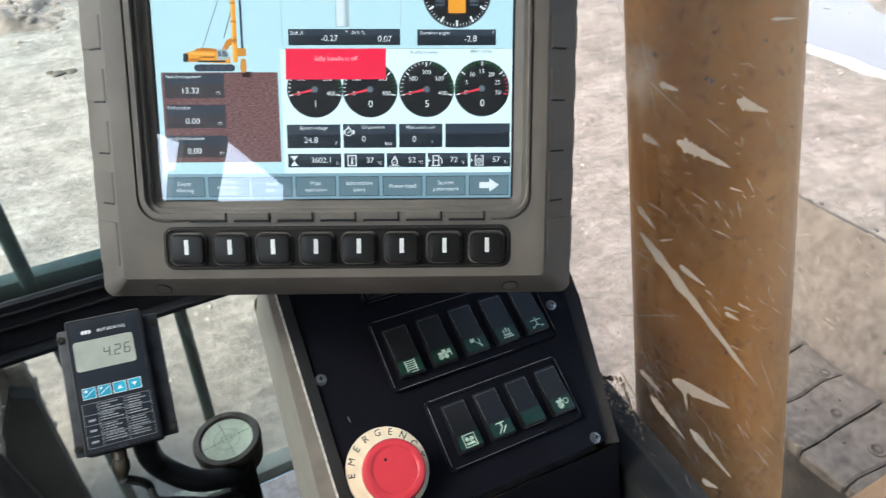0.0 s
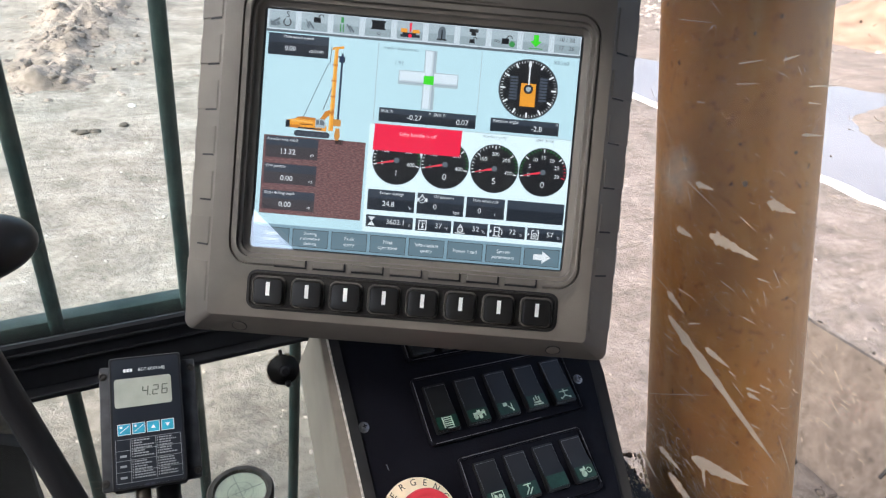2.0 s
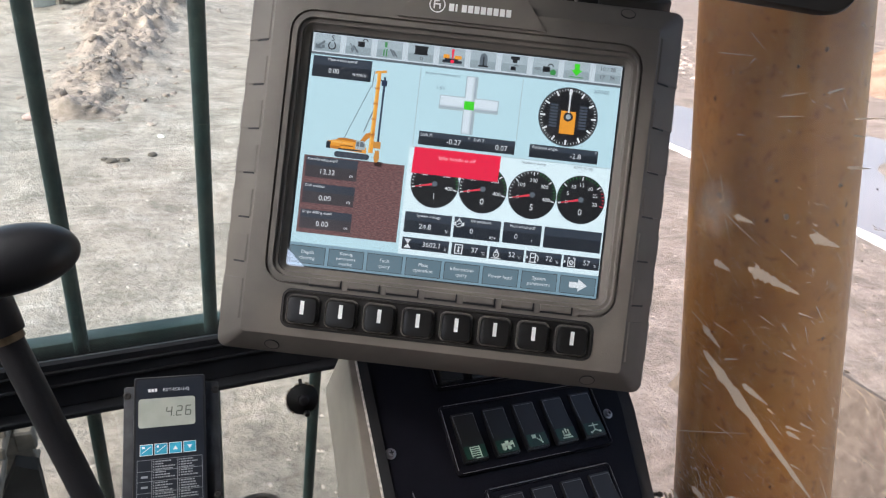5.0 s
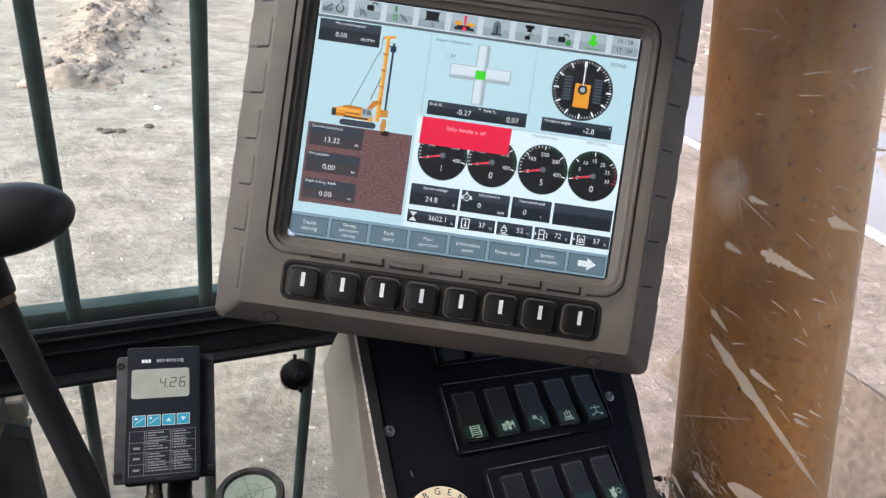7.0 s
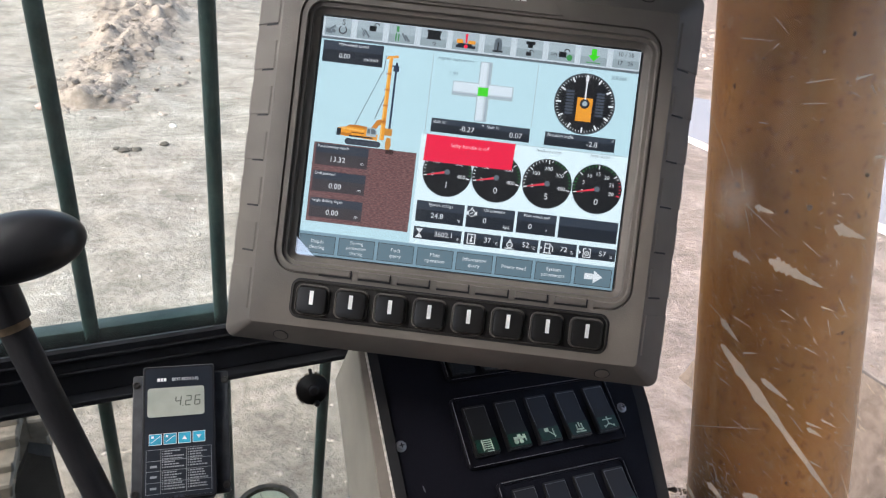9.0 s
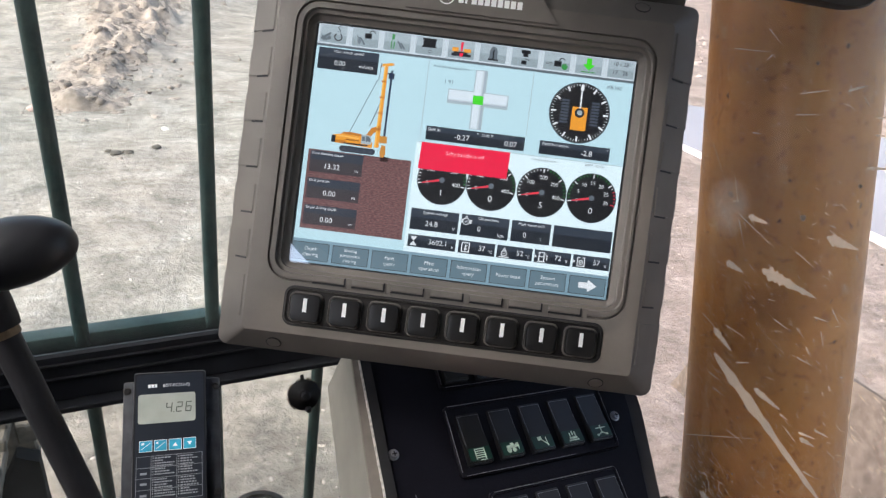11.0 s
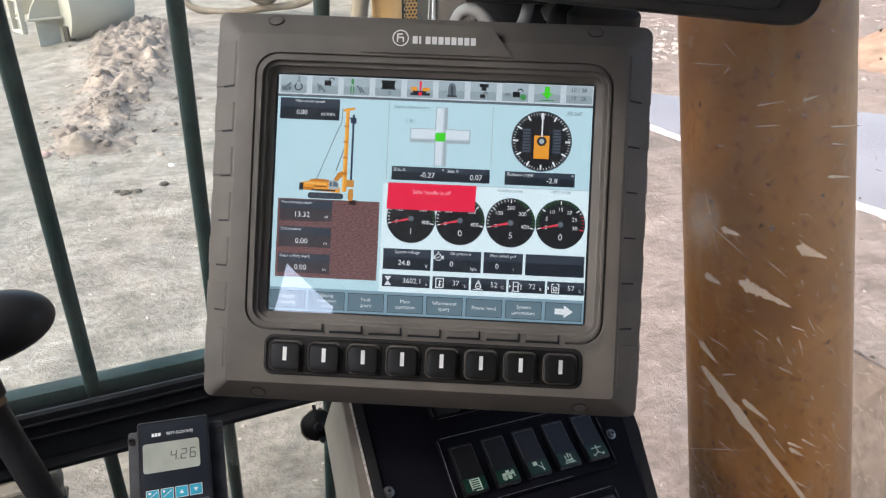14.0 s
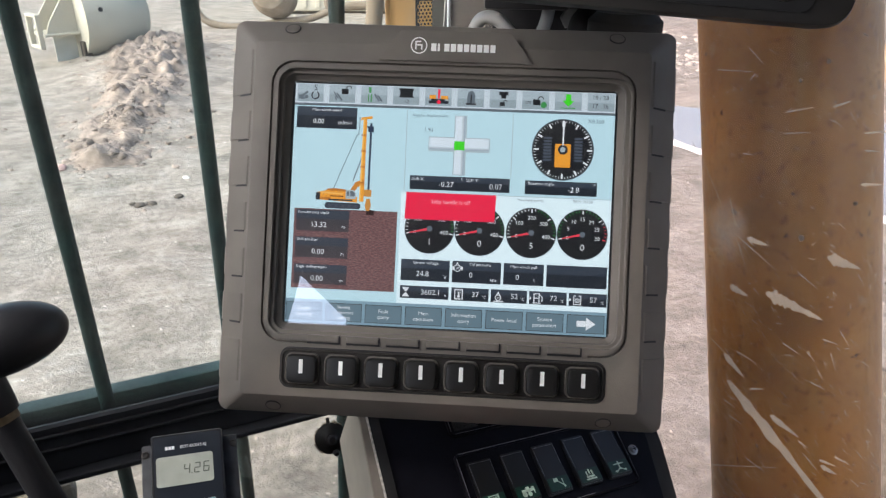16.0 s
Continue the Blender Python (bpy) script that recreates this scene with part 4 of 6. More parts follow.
for k in range(64):
    s, h, r0 = rnd.uniform(-0.2, 0.09), rnd.uniform(-0.18, 0.25), rnd.uniform(0.0003, 0.0008)
    if k < 4:
        s, h, r0 = ((-0.017, 0.113, 0.0026), (-0.047, 0.147, 0.0014), (-0.007, 0.219, 0.0016), (0.01, 0.205, 0.0013))[k]
    prism([(s + r0 * rnd.uniform(0.6, 1.2) * math.cos(k * 0.9), h + r0 * rnd.uniform(0.6, 1.2) * math.sin(k * 0.9)) for k in range(7)], 0.003, 0.0036, bm)
tagged(part("mud_specks", bm, pipe_m, side, "dark dried mud specks", smooth=0), kind="stuff")

for mat, count, seed, label in ((pipe_m, 90, 21, "dark crumbs of dried mud"), (chalk_m, 70, 22, "pale crumbs of dried mud")):
    rnd = random.Random(seed)
    verts, faces = [], []
    for _ in range(count):
        s, h, r0 = rnd.gauss(0.010, 0.016), rnd.uniform(-0.2, -0.13) + 0.02 * rnd.random(), 0.0006 + 0.0020 * rnd.random() ** 2
        h = min(h, -0.158 - 0.9 * abs(s - 0.008))
        base = len(verts)
        for ux, uy, uz in ((1, 0, 0), (-1, 0, 0), (0, 1, 0), (0, -1, 0), (0, 0, 1), (0, 0, -1)):
            verts.append((s + ux * r0 * rnd.uniform(0.6, 1.6), h + uy * r0 * rnd.uniform(0.6, 1.6), 0.003 + uz * r0 * rnd.uniform(0.5, 0.9)))
        faces += [(base + a, base + b, base + c) for a, b, c in ((0, 2, 4), (2, 1, 4), (1, 3, 4), (3, 0, 4), (2, 0, 5), (1, 2, 5), (3, 1, 5), (0, 3, 5))]
    me = bpy.data.meshes.new("mud_crumbs")
    me.from_pydata(verts, [], faces)
    me.materials.append(mat)
    crumbs = new("mud_crumbs", me)
    crumbs.parent = side
    tagged(crumbs, label, kind="stuff")

haze_m = bpy.data.materials.new("dry_mud_haze")
haze_m.use_nodes = True
n, l = nodes_of(haze_m)
ball, geo, clear, veil, cloudy, scaled = n.new("ShaderNodeTexGradient"), n.new("ShaderNodeTexCoord"), n.new("ShaderNodeBsdfTransparent"), n.new("ShaderNodeMixShader"), n.new("ShaderNodeTexNoise"), n.new("ShaderNodeMath")
grow = n.new("ShaderNodeMapping")
grow.inputs["Scale"].default_value = (42, 42, 42)
ball.gradient_type = "SPHERICAL"
n["Principled BSDF"].inputs["Base Color"].default_value = (0.62, 0.53, 0.41, 1)
n["Principled BSDF"].inputs["Roughness"].default_value = 0.95
cloudy.inputs["Scale"].default_value, cloudy.inputs["Detail"].default_value = 70, 8
steep = n.new("ShaderNodeMapRange")
steep.inputs["From Max"].default_value, steep.inputs["To Max"].default_value = 0.75, 0.6
scaled.operation = "MULTIPLY"
warp, ragged_way = n.new("ShaderNodeTexNoise"), n.new("ShaderNodeMix")
warp.inputs["Scale"].default_value, warp.inputs["Detail"].default_value = 55, 6
ragged_way.data_type, ragged_way.blend_type, ragged_way.clamp_result = "RGBA", "LINEAR_LIGHT", False
ragged_way.inputs["Factor"].default_value = 0.014
l.new(geo.outputs["Object"], warp.inputs["Vector"])
l.new(geo.outputs["Object"], ragged_way.inputs["A"])
l.new(warp.outputs["Color"], ragged_way.inputs["B"])
l.new(ragged_way.outputs["Result"], grow.inputs["Vector"])
l.new(grow.outputs[0], ball.inputs["Vector"])
l.new(geo.outputs["Object"], cloudy.inputs["Vector"])
l.new(ball.outputs["Fac"], steep.inputs["Value"])
l.new(steep.outputs[0], scaled.inputs[0])
l.new(cloudy.outputs["Fac"], scaled.inputs[1])
l.new(scaled.outputs[0], veil.inputs[0])
l.new(clear.outputs[0], veil.inputs[1])
milk = n.new("ShaderNodeBsdfTranslucent")
milk.inputs["Color"].default_value = (0.66, 0.55, 0.42, 1)
l.new(milk.outputs[0], veil.inputs[2])
l.new(veil.outputs[0], n["Material Output"].inputs["Surface"])
part("mud_haze", prism([(0.024 * math.cos(k * 0.524), 0.024 * math.sin(k * 0.524)) for k in range(12)], 0.0, 0.0002), haze_m, side, "pale dried mud haze", smooth=0, m=pose(0.050, 0.091, 0.0042))

# pillars, walls, roof and floor that close the cab
pillar = thing("pillar_right", CAB, "black front corner post of the cab with a pale seal", "pillar", kind="structure")
post = [(0.285, 0.50), (0.36, 0.50), (0.36, 0.66), (0.275, 0.66)]
part("post", prism(post, 1.02, 3.0), rubber_m, pillar)
part("seal", box(0.005, 0.006, 1.1, (0.277, 0.60, 2.45), 0.001, 2), white_m, pillar, "pale seal strip")
for r in (0.318, 0.338):
    part("groove_strip", box(0.004, 0.008, 1.1, (r, 0.498, 2.45)), black_m, pillar)
single("pillar_left", box(0.08, 0.12, 2.0, (-0.98, 0.62, 2.0), 0.01, 2), rubber_m, CAB, "black left corner post of the cab", "pillar", kind="structure")
ROOF_OPENING = (-0.96, -0.44, -0.27, 0.36)             # unseen roof window, added and sized for the monitor's light: x from, to, y from, to
bm = bmesh.new()
for x0, x1, y0, y1 in ((-0.99, 0.355, -1.40, ROOF_OPENING[2]), (-0.99, 0.355, ROOF_OPENING[3], 0.70), (-0.99, ROOF_OPENING[0], ROOF_OPENING[2], ROOF_OPENING[3]), (ROOF_OPENING[1], 0.355, ROOF_OPENING[2], ROOF_OPENING[3])):
    prism([(x0, y0), (x1, y0), (x1, y1), (x0, y1)], 2.96, 3.02, bm)
pane = thing("roof_light_pane", CAB, "unseen roof window added to light the monitor from above", "window", kind="structure")
glass_part = part("pane", prism([(ROOF_OPENING[0] - 0.03, ROOF_OPENING[2] - 0.03), (ROOF_OPENING[1] + 0.03, ROOF_OPENING[2] - 0.03), (ROOF_OPENING[1] + 0.03, ROOF_OPENING[3] + 0.03), (ROOF_OPENING[0] - 0.03, ROOF_OPENING[3] + 0.03)], 3.024, 3.030), front_glass_m, pane)
glass_part.visible_shadow = False
single("ceiling", bm, trim_m, CAB, "grey lined cab roof", "ceiling", kind="structure")
single("floor", box(1.35, 2.0, 0.06, (-0.38, -0.32, 1.02), 0.005, 1), mat_m, CAB, "black rubber cab floor mat", "floor", kind="structure")
single("wall_rear", box(1.45, 0.06, 2.0, (-0.37, -1.32, 2.0), 0.005, 1), trim_m, CAB, "grey rear wall of the cab", "wall", kind="structure")
single("wall_right", box(0.05, 1.9, 1.0, (0.205, -0.36, 1.54), 0.005, 1), rubber_m, CAB, "grey lower side wall of the cab", "wall", kind="structure")
LEFT = basis((-0.98, 0, 0), (0, -1, 0), (-1, 0, 0))
# openings out of view, cut for the screen's glare and the monitor's shading
wall = bmesh.new()
for outline in (
    [(-0.62, 1.0), (1.32, 1.0), (1.32, 2.50), (0.767, 2.50), (0.767, 2.70), (-0.62, 2.70)],
    [(-0.62, 2.88), (0.922, 2.88), (0.930, 2.945), (1.215, 2.880), (1.32, 2.84), (1.32, 3.0), (-0.62, 3.0)],
    [(0.767, 2.50), (0.861, 2.50), (0.922, 2.88), (0.793, 2.88), (0.784, 2.80), (0.767, 2.80)],
):
    prism(outline, -0.010, 0.010, wall, CAB @ LEFT)
single("wall_left", wall, trim_m, Matrix(), "unseen grey cab side wall with openings cut to shape the light", "wall", kind="structure")

# ---- the monitor ----
def loft(rings, bm=None):
    """Rings of (width, height, middle y, corner radius, z, middle x), joined in order, the first and last closed."""
    bm = bm or bmesh.new()
    made = []
    for w, h, cy, r, z, *cx in rings:
        made.append([bm.verts.new((x, y, z)) for x, y in rrect(w, h, r, 6, (cx[0] if cx else 0, cy))])
    for a, b in zip(made, made[1:]):
        for i in range(len(a)):
            j = (i + 1) % len(a)
            bm.faces.new((a[i], a[j], b[j], b[i]))
    bm.faces.new(made[0][::-1])
    bm.faces.new(made[-1])
    bmesh.ops.recalc_face_normals(bm, faces=bm.faces)
    return bm


def letters(items, bm=None, z=0.0):
    """Strings (text, x, y, height of a capital, alignment -1, 0 or 1) as flat letters, in metres."""
    bm = bm or bmesh.new()
    for text, x, y, cap, align in items:
        c = bpy.data.curves.new("letters", "FONT")
        c.body, c.size, c.resolution_u = text, cap / 0.69, 3
        ob = bpy.data.objects.new("letters", c)
        me = bpy.data.meshes.new_from_object(ob)
        co = np.empty(len(me.vertices) * 3)
        me.vertices.foreach_get("co", co)
        co = co.reshape(-1, 3)
        lo, hi = co[:, 0].min(), co[:, 0].max()
        shift = {-1: -lo, 0: -(lo + hi) / 2, 1: -hi}[align]
        base = [bm.verts.new((x + shift + p[0], y + p[1] - cap / 2, z)) for p in co]
        for f in me.polygons:
            bm.faces.new([base[i] for i in f.vertices])
        bpy.data.objects.remove(ob)
        bpy.data.curves.remove(c)
        bpy.data.meshes.remove(me)
    return bm


def flat(shapes, z=0.0, bm=None):
    """Flat outlines of (x, y) in millimetres at height z in metres."""
    bm = bm or bmesh.new()
    for s in shapes:
        bm.faces.new([bm.verts.new((x * 0.001, y * 0.001, z)) for x, y in s])
    return bm


def rect(x0, y0, x1, y1):
    return [(min(x0, x1), min(y0, y1)), (max(x0, x1), min(y0, y1)), (max(x0, x1), max(y0, y1)), (min(x0, x1), max(y0, y1))]


def disc(x, y, r, n=24):
    return [(x + r * math.cos(2 * math.pi * i / n), y + r * math.sin(2 * math.pi * i / n)) for i in range(n)]


def stroke(x0, y0, x1, y1, w):
    d = Vector((x1 - x0, y1 - y0)).normalized() * w / 2
    return [(x0 - d.y, y0 + d.x), (x1 - d.y, y1 + d.x), (x1 + d.y, y1 - d.x), (x0 + d.y, y0 - d.x)][::-1]


mon = thing("monitor", MON, "brown-grey plastic operator monitor with a lit screen and eight keys", "monitor")
CX = -0.0025                                   # the housing sits a little to the side of its display
part("housing", loft([
    (0.244, 0.208, -0.010, 0.03, -0.062, CX), (0.267, 0.235, -0.010, 0.03, -0.058, CX), (0.287, 0.255, -0.010, 0.011, -0.030, CX), (0.2936, 0.2620, -0.0096, 0.0070, -0.018, CX),
    (0.2942, 0.2626, -0.0096, 0.0068, -0.0062, CX), (0.2926, 0.2610, -0.0096, 0.0063, -0.0042, CX), (0.2570, 0.2315, -0.01135, 0.0034, 0.0092, CX), (0.2556, 0.2301, -0.01135, 0.003, 0.0100, CX), (0.2546, 0.2291, -0.01135, 0.003, 0.0102, CX),
    (0.2356, 0.1835, 0.0, 0.015, 0.0102, -0.001), (0.2350, 0.1829, 0.0, 0.0148, 0.0080, -0.001), (0.2332, 0.1811, 0.0, 0.0143, 0.0080, -0.001), (0.2324, 0.1803, 0.0, 0.014, 0.0106, -0.001),
    (0.2280, 0.1735, 0.0, 0.011, 0.0106), (0.2270, 0.1725, 0.0, 0.0105, 0.0078), (0.2225, 0.1680, 0.0, 0.008, 0.0074), (0.2213, 0.1668, 0.0, 0.0075, 0.0046), (0.2140, 0.1608, 0.0, 0.004, 0.0020), (0.2130, 0.1600, 0.0, 0.003, -0.0022),
]), housing_m, mon, smooth=0.4)
SLOPE_A, SLOPE_B = Vector((0.1285, 0.0092)), Vector((0.1463, -0.0042))     # the side chamfer, from the face to the rim
OUTWARD = Vector((0.601, 0.799))


def on_slope(u, lift):
    return SLOPE_A + (SLOPE_B - SLOPE_A) * u + OUTWARD * lift


for sign in (-1, 1):
    turned = basis((CX, 0, 0), (1, 0, 0), (0, 1, 0)) @ Matrix.Diagonal((1, -1, 1, 1))
    pads = [(0.0697, 0.0985)] + [(0.0398 - 0.0299 * k, 0.0578 - 0.0299 * k) for k in range(5)] + [(-0.1185, -0.0917)]
    for low, high in pads:
        line = [on_slope(0.02, -0.0006), on_slope(0.10, 0.0007), on_slope(0.96, 0.0007), Vector((0.1476, -0.0060)), Vector((0.1476, -0.0160)), Vector((0.138, -0.018))]
        outline = [(sign * p.x, p.y) for p in (line if sign > 0 else line[::-1])]
        part("side_rib", prism(outline, low, high, m=turned), housing_m, mon, smooth=0.3)
    # black lines draw the shadow that each rib's lower edge casts
    for k in range(6):
        y = 0.0695 - 0.0299 * k
        line = [on_slope(0.12, -0.0004), on_slope(0.12, 0.0004), on_slope(0.62, 0.0004), on_slope(0.62, -0.0004)]
        outline = [(sign * p.x, p.y) for p in (line if sign > 0 else line[::-1])]
        part("rib_shadow_line", prism(outline, y - 0.0011, y + 0.0001, m=turned), black_m, mon, "black line painted as the shadow under a rib", smooth=0)
badge = prism([(x * 0.001, y * 0.001) for x, y in ((-49, 93.5), (50, 93.5), (36, 112.0), (34.5, 113.0), (-35, 113.0), (-36.5, 112.0))], -0.006, 0.0116)
part("badge_plate", badge, housing_m, mon, smooth=0)
ringmark = flat([])
for r0, r1 in ((5.4, 4.6),):
    o, i = disc(-23.5, 103.3, r0, 36), disc(-23.5, 103.3, r1, 36)
    for k in range(36):
        q = (k + 1) % 36
        ringmark.faces.new([ringmark.verts.new((x * 0.001, y * 0.001, 0.0119)) for x, y in (o[k], o[q], i[q], i[k])])
flat([rect(-26, 100.6, -25, 106.2), rect(-22.2, 100.6, -21.2, 103.6), rect(-25, 103.2, -21.2, 104.2), stroke(-25, 105.7, -22.2, 106, 1)], 0.0119, ringmark)
part("emblem", ringmark, white_m, mon, "white ring emblem", smooth=0)
for k in range(10):
    part("name_bar", flat([rect(-15.6 + 4.22 * k, 99.9, -15.6 + 4.22 * k + (1.4 if k == 1 else 3.3), 104.9)], 0.0119), white_m, mon, "white block lettering bar", smooth=0)
for x, y, z, tip in ((-0.1088, 0.1148, 0.0006, -39), (0.1048, 0.1146, 0.0008, -39), (-0.1100, -0.1345, 0.0014, 46), (0.1055, -0.1343, 0.0016, 46)):
    m = pose(x, y, z, tip, 0, 0)
    hole = part("plug", lathe([(0.0, -0.004), (0.0046, -0.004), (0.0046, 0.0006), (0.0044, 0.0008), (0.0, 0.0008)], 28), housing_m, mon, "round screw plug", m=m)
    part("plug_ring", lathe([(0.0046, -0.002), (0.0052, -0.002), (0.0052, 0.0006), (0.0046, 0.0006)], 28), black_m, mon, m=m)

# lips below the screen, key panel and keys
recess_m = material("key_recess_plastic", (0.038, 0.035, 0.032), 0.55, vary=0.08, scale=60, bump=0.15, bump_scale=900)
for k in range(7):
    x = -0.0772 + 0.02576 * k
    part("lip", box(0.0205, 0.0042, 0.004, (x, -0.0882, 0.0098), 0.0005, 2), housing_m, mon, smooth=0.3)
    # black strips paint the lip's shadow along its foot and right end
    part("slot", box(0.0010, 0.0056, 0.0006, (x + 0.0108, -0.0888, 0.0110), bm=box(0.0212, 0.0012, 0.0006, (x + 0.0003, -0.0911, 0.0110))), black_m, mon, "black strip painted as the lip's shadow", smooth=0)
    part("lip_gap", box(0.0042, 0.0070, 0.0030, (x + 0.0134, -0.0893, 0.0092), 0.0003, 1), housing_m, mon, smooth=0.3)
part("key_panel", loft([(0.2074, 0.0247, -0.1076, 0.0058, 0.0095), (0.2074, 0.0247, -0.1076, 0.0058, 0.0110), (0.2066, 0.0239, -0.1076, 0.0055, 0.0114), (0.2056, 0.0229, -0.1076, 0.005, 0.0114), (0.2050, 0.0223, -0.1076, 0.0048, 0.0104)]), recess_m, mon)
part("panel_groove", loft([(0.2092, 0.0265, -0.1076, 0.0066, 0.0098), (0.2092, 0.0265, -0.1076, 0.0066, 0.0104), (0.2074, 0.0247, -0.1076, 0.0058, 0.0104)]), black_m, mon, "dark groove round the keys")
first = None
for k in range(8):
    m = pose(-0.0898 + 0.02566 * k, -0.1080, 0.0106)
    if first is None:
        first = part("key", loft([(0.0198, 0.0182, 0, 0.0034, -0.001), (0.0196, 0.0180, 0, 0.0034, 0.0022), (0.0192, 0.0176, 0, 0.0034, 0.0034), (0.0182, 0.0166, 0, 0.0032, 0.0040), (0.0150, 0.0134, 0, 0.003, 0.0043)]), key_m, mon, "black rubber key with a white bar", m=m)
        stripe = part("white_bar", flat([rect(-1.3, -2.6, 1.3, 6.4)], 0.0045), white_m, first, smooth=0)
        collar = part("key_rim", loft([(0.0222, 0.0200, 0, 0.0044, -0.001), (0.0220, 0.0198, 0, 0.0043, 0.0010), (0.0214, 0.0192, 0, 0.0041, 0.0012), (0.0208, 0.0186, 0, 0.0038, 0.0006)]), housing_m, first, "grey rim round the key")
    else:
        o = first.copy()
        scene.collection.objects.link(o)
        o.matrix_basis = m
        for piece in (stripe, collar):
            c = piece.copy()
            scene.collection.objects.link(c)
            c.parent = o

# the lit picture: flat lights of the display, one above the other
def srgb(r, g, b):
    return [((c / 255 + 0.055) / 1.055) ** 2.4 if c > 10 else c / 255 / 12.92 for c in (r, g, b)]


def lit(name, rgb, gain=1.0):
    return glowing(name, srgb(*rgb), gain * 1.15 * 2 ** -EXPOSURE)


sky_l, white_l, band_l = lit("screen_pale_blue", (192, 227, 235)), lit("screen_white_light", (228, 249, 253)), lit("screen_steel_blue", (128, 158, 172))
tile_l, navy_l, ink_l = lit("screen_grey_tile", (150, 166, 172)), lit("screen_navy", (28, 36, 46)), lit("screen_black", (20, 23, 28))
button_l, letter_l, grey_l = lit("screen_button", (98, 122, 133)), lit("screen_letter", (232, 238, 240)), lit("screen_mid_grey", (96, 108, 116))
red_l, lime_l, orange_l = lit("screen_red", (240, 32, 72)), lit("screen_green", (70, 220, 40)), lit("screen_orange", (236, 160, 48))
needle_l, leaf_l, panel_l = lit("screen_needle", (225, 60, 80)), lit("screen_dark_green", (58, 146, 74)), lit("screen_dark_panel", (62, 58, 62))
steel_l = lit("screen_steel", (170, 186, 192))


def soil_picture():
    mat = lit("screen_soil", (92, 62, 62))
    n, l = nodes_of(mat)
    geo, tex, ramp = n.new("ShaderNodeTexCoord"), n.new("ShaderNodeTexNoise"), n.new("ShaderNodeValToRGB")
    stretch = n.new("ShaderNodeMapping")
    stretch.inputs["Scale"].default_value = (480, 1500, 1)
    l.new(geo.outputs["Object"], stretch.inputs["Vector"])
    l.new(stretch.outputs[0], tex.inputs["Vector"])
    tex.inputs["Scale"].default_value, tex.inputs["Detail"].default_value = 1.0, 5
    ramp.color_ramp.elements[0].position, ramp.color_ramp.elements[1].position = 0.4, 0.75
    ramp.color_ramp.elements[0].color, ramp.color_ramp.elements[1].color = (*srgb(90, 60, 62), 1), (*srgb(152, 116, 112), 1)
    l.new(tex.outputs["Fac"], ramp.inputs["Fac"])
    l.new(ramp.outputs[0], n["Principled BSDF"].inputs["Emission Color"])
    return mat


disp = part("display", flat([rect(-106.2, -79.8, 106.2, 79.8)], 0.0), ink_l, mon, "lit colour display", smooth=0)


def show(name, shapes, mat, label="", level=1, text=None):
    z = 0.00012 * level
    bm = flat(shapes, z)
    if text:
        letters([(t, x * 0.001, y * 0.001, c * 0.001, al) for t, x, y, c, al in text], bm, z)
    return part(name, bm, mat, disp, label, smooth=0)


show("picture_ground", [rect(-105.4, 9.5, 105.4, 66)], sky_l)
show("picture_ground", [rect(-105.4, -64, -32, 9.5)], sky_l)
show("picture_ground", [rect(-32, -64, 105.4, 9.5)], white_l)
show("title_band", [rect(-105.4, 66.2, 105.4, 79.2)], lit("screen_title", (202, 216, 222)))
show("title_line", [rect(-105.4, 64.6, 105.4, 66.0)], grey_l, level=2)
show("button_band", [rect(-105.4, -79.2, 105.4, -63.6)], band_l, level=2)
show("divider", [rect(-30.4, 11, -29.9, 63.5), rect(39.2, 22, 39.7, 63.5), rect(-30.4, 9.4, 105, 9.8)], steel_l, level=2)

# status tiles with their pictograms
TX = [-103.9 + 21.25 * k for k in range(10)]
for k, x in enumerate(TX):
    show("status_tile", [rect(x, 67.2, x + 17.4, 78.8)], tile_l, level=2)
    show("tile_shine", [rect(x, 72.6, x + 17.4, 78.8)], steel_l, level=3)


def icon(k, shapes, mat, text=None, level=4):
    x = TX[k]
    show("pictogram", [[(px + x, py + 67.2) for px, py in s] for s in shapes], mat, level=level, text=[(t, tx + x, ty + 67.2, c, al) for t, tx, ty, c, al in text or []])


def arc_band(cx, cy, r0, r1, a0, a1, n=14):
    out = []
    for i in range(n):
        p, q = radians(a0 + (a1 - a0) * i / n), radians(a0 + (a1 - a0) * (i + 1) / n)
        out.append([(cx + r0 * math.cos(p), cy + r0 * math.sin(p)), (cx + r1 * math.cos(p), cy + r1 * math.sin(p)), (cx + r1 * math.cos(q), cy + r1 * math.sin(q)), (cx + r0 * math.cos(q), cy + r0 * math.sin(q))])
    return out


def padlock(x, y, s):
    return [rect(x, y, x + 4.2 * s, y + 3.2 * s)] + arc_band(x + 4.4 * s, y + 3.4 * s, 1.2 * s, 1.8 * s, 0, 180, 8)


icon(0, [stroke(1, 2, 7, 6.5, 1.5), stroke(1, 4, 5, 1.5, 1.2), disc(3, 2.6, 1.4, 10), disc(6, 3, 1.3, 10)], grey_l)
icon(0, arc_band(12, 4.2, 2.0, 2.8, 120, 420), navy_l, [("S", 12.2, 9.4, 3.8, 0)])
icon(1, padlock(8.2, 5.5, 1.1), ink_l)
icon(1, [stroke(5, 6, 8.6, 1.4, 1.2), stroke(3, 7, 6, 2.5, 0.7), stroke(4, 4, 5, 1.5, 0.9)], grey_l)
icon(2, [rect(5, 7, 6.8, 10.6), rect(4.6, 1, 5.4, 6), rect(6.4, 1, 7.2, 6)], leaf_l)
icon(2, [stroke(9, 6.4, 12, 1.6, 1.1), stroke(11, 5.4, 14, 1.4, 1.1)], grey_l)
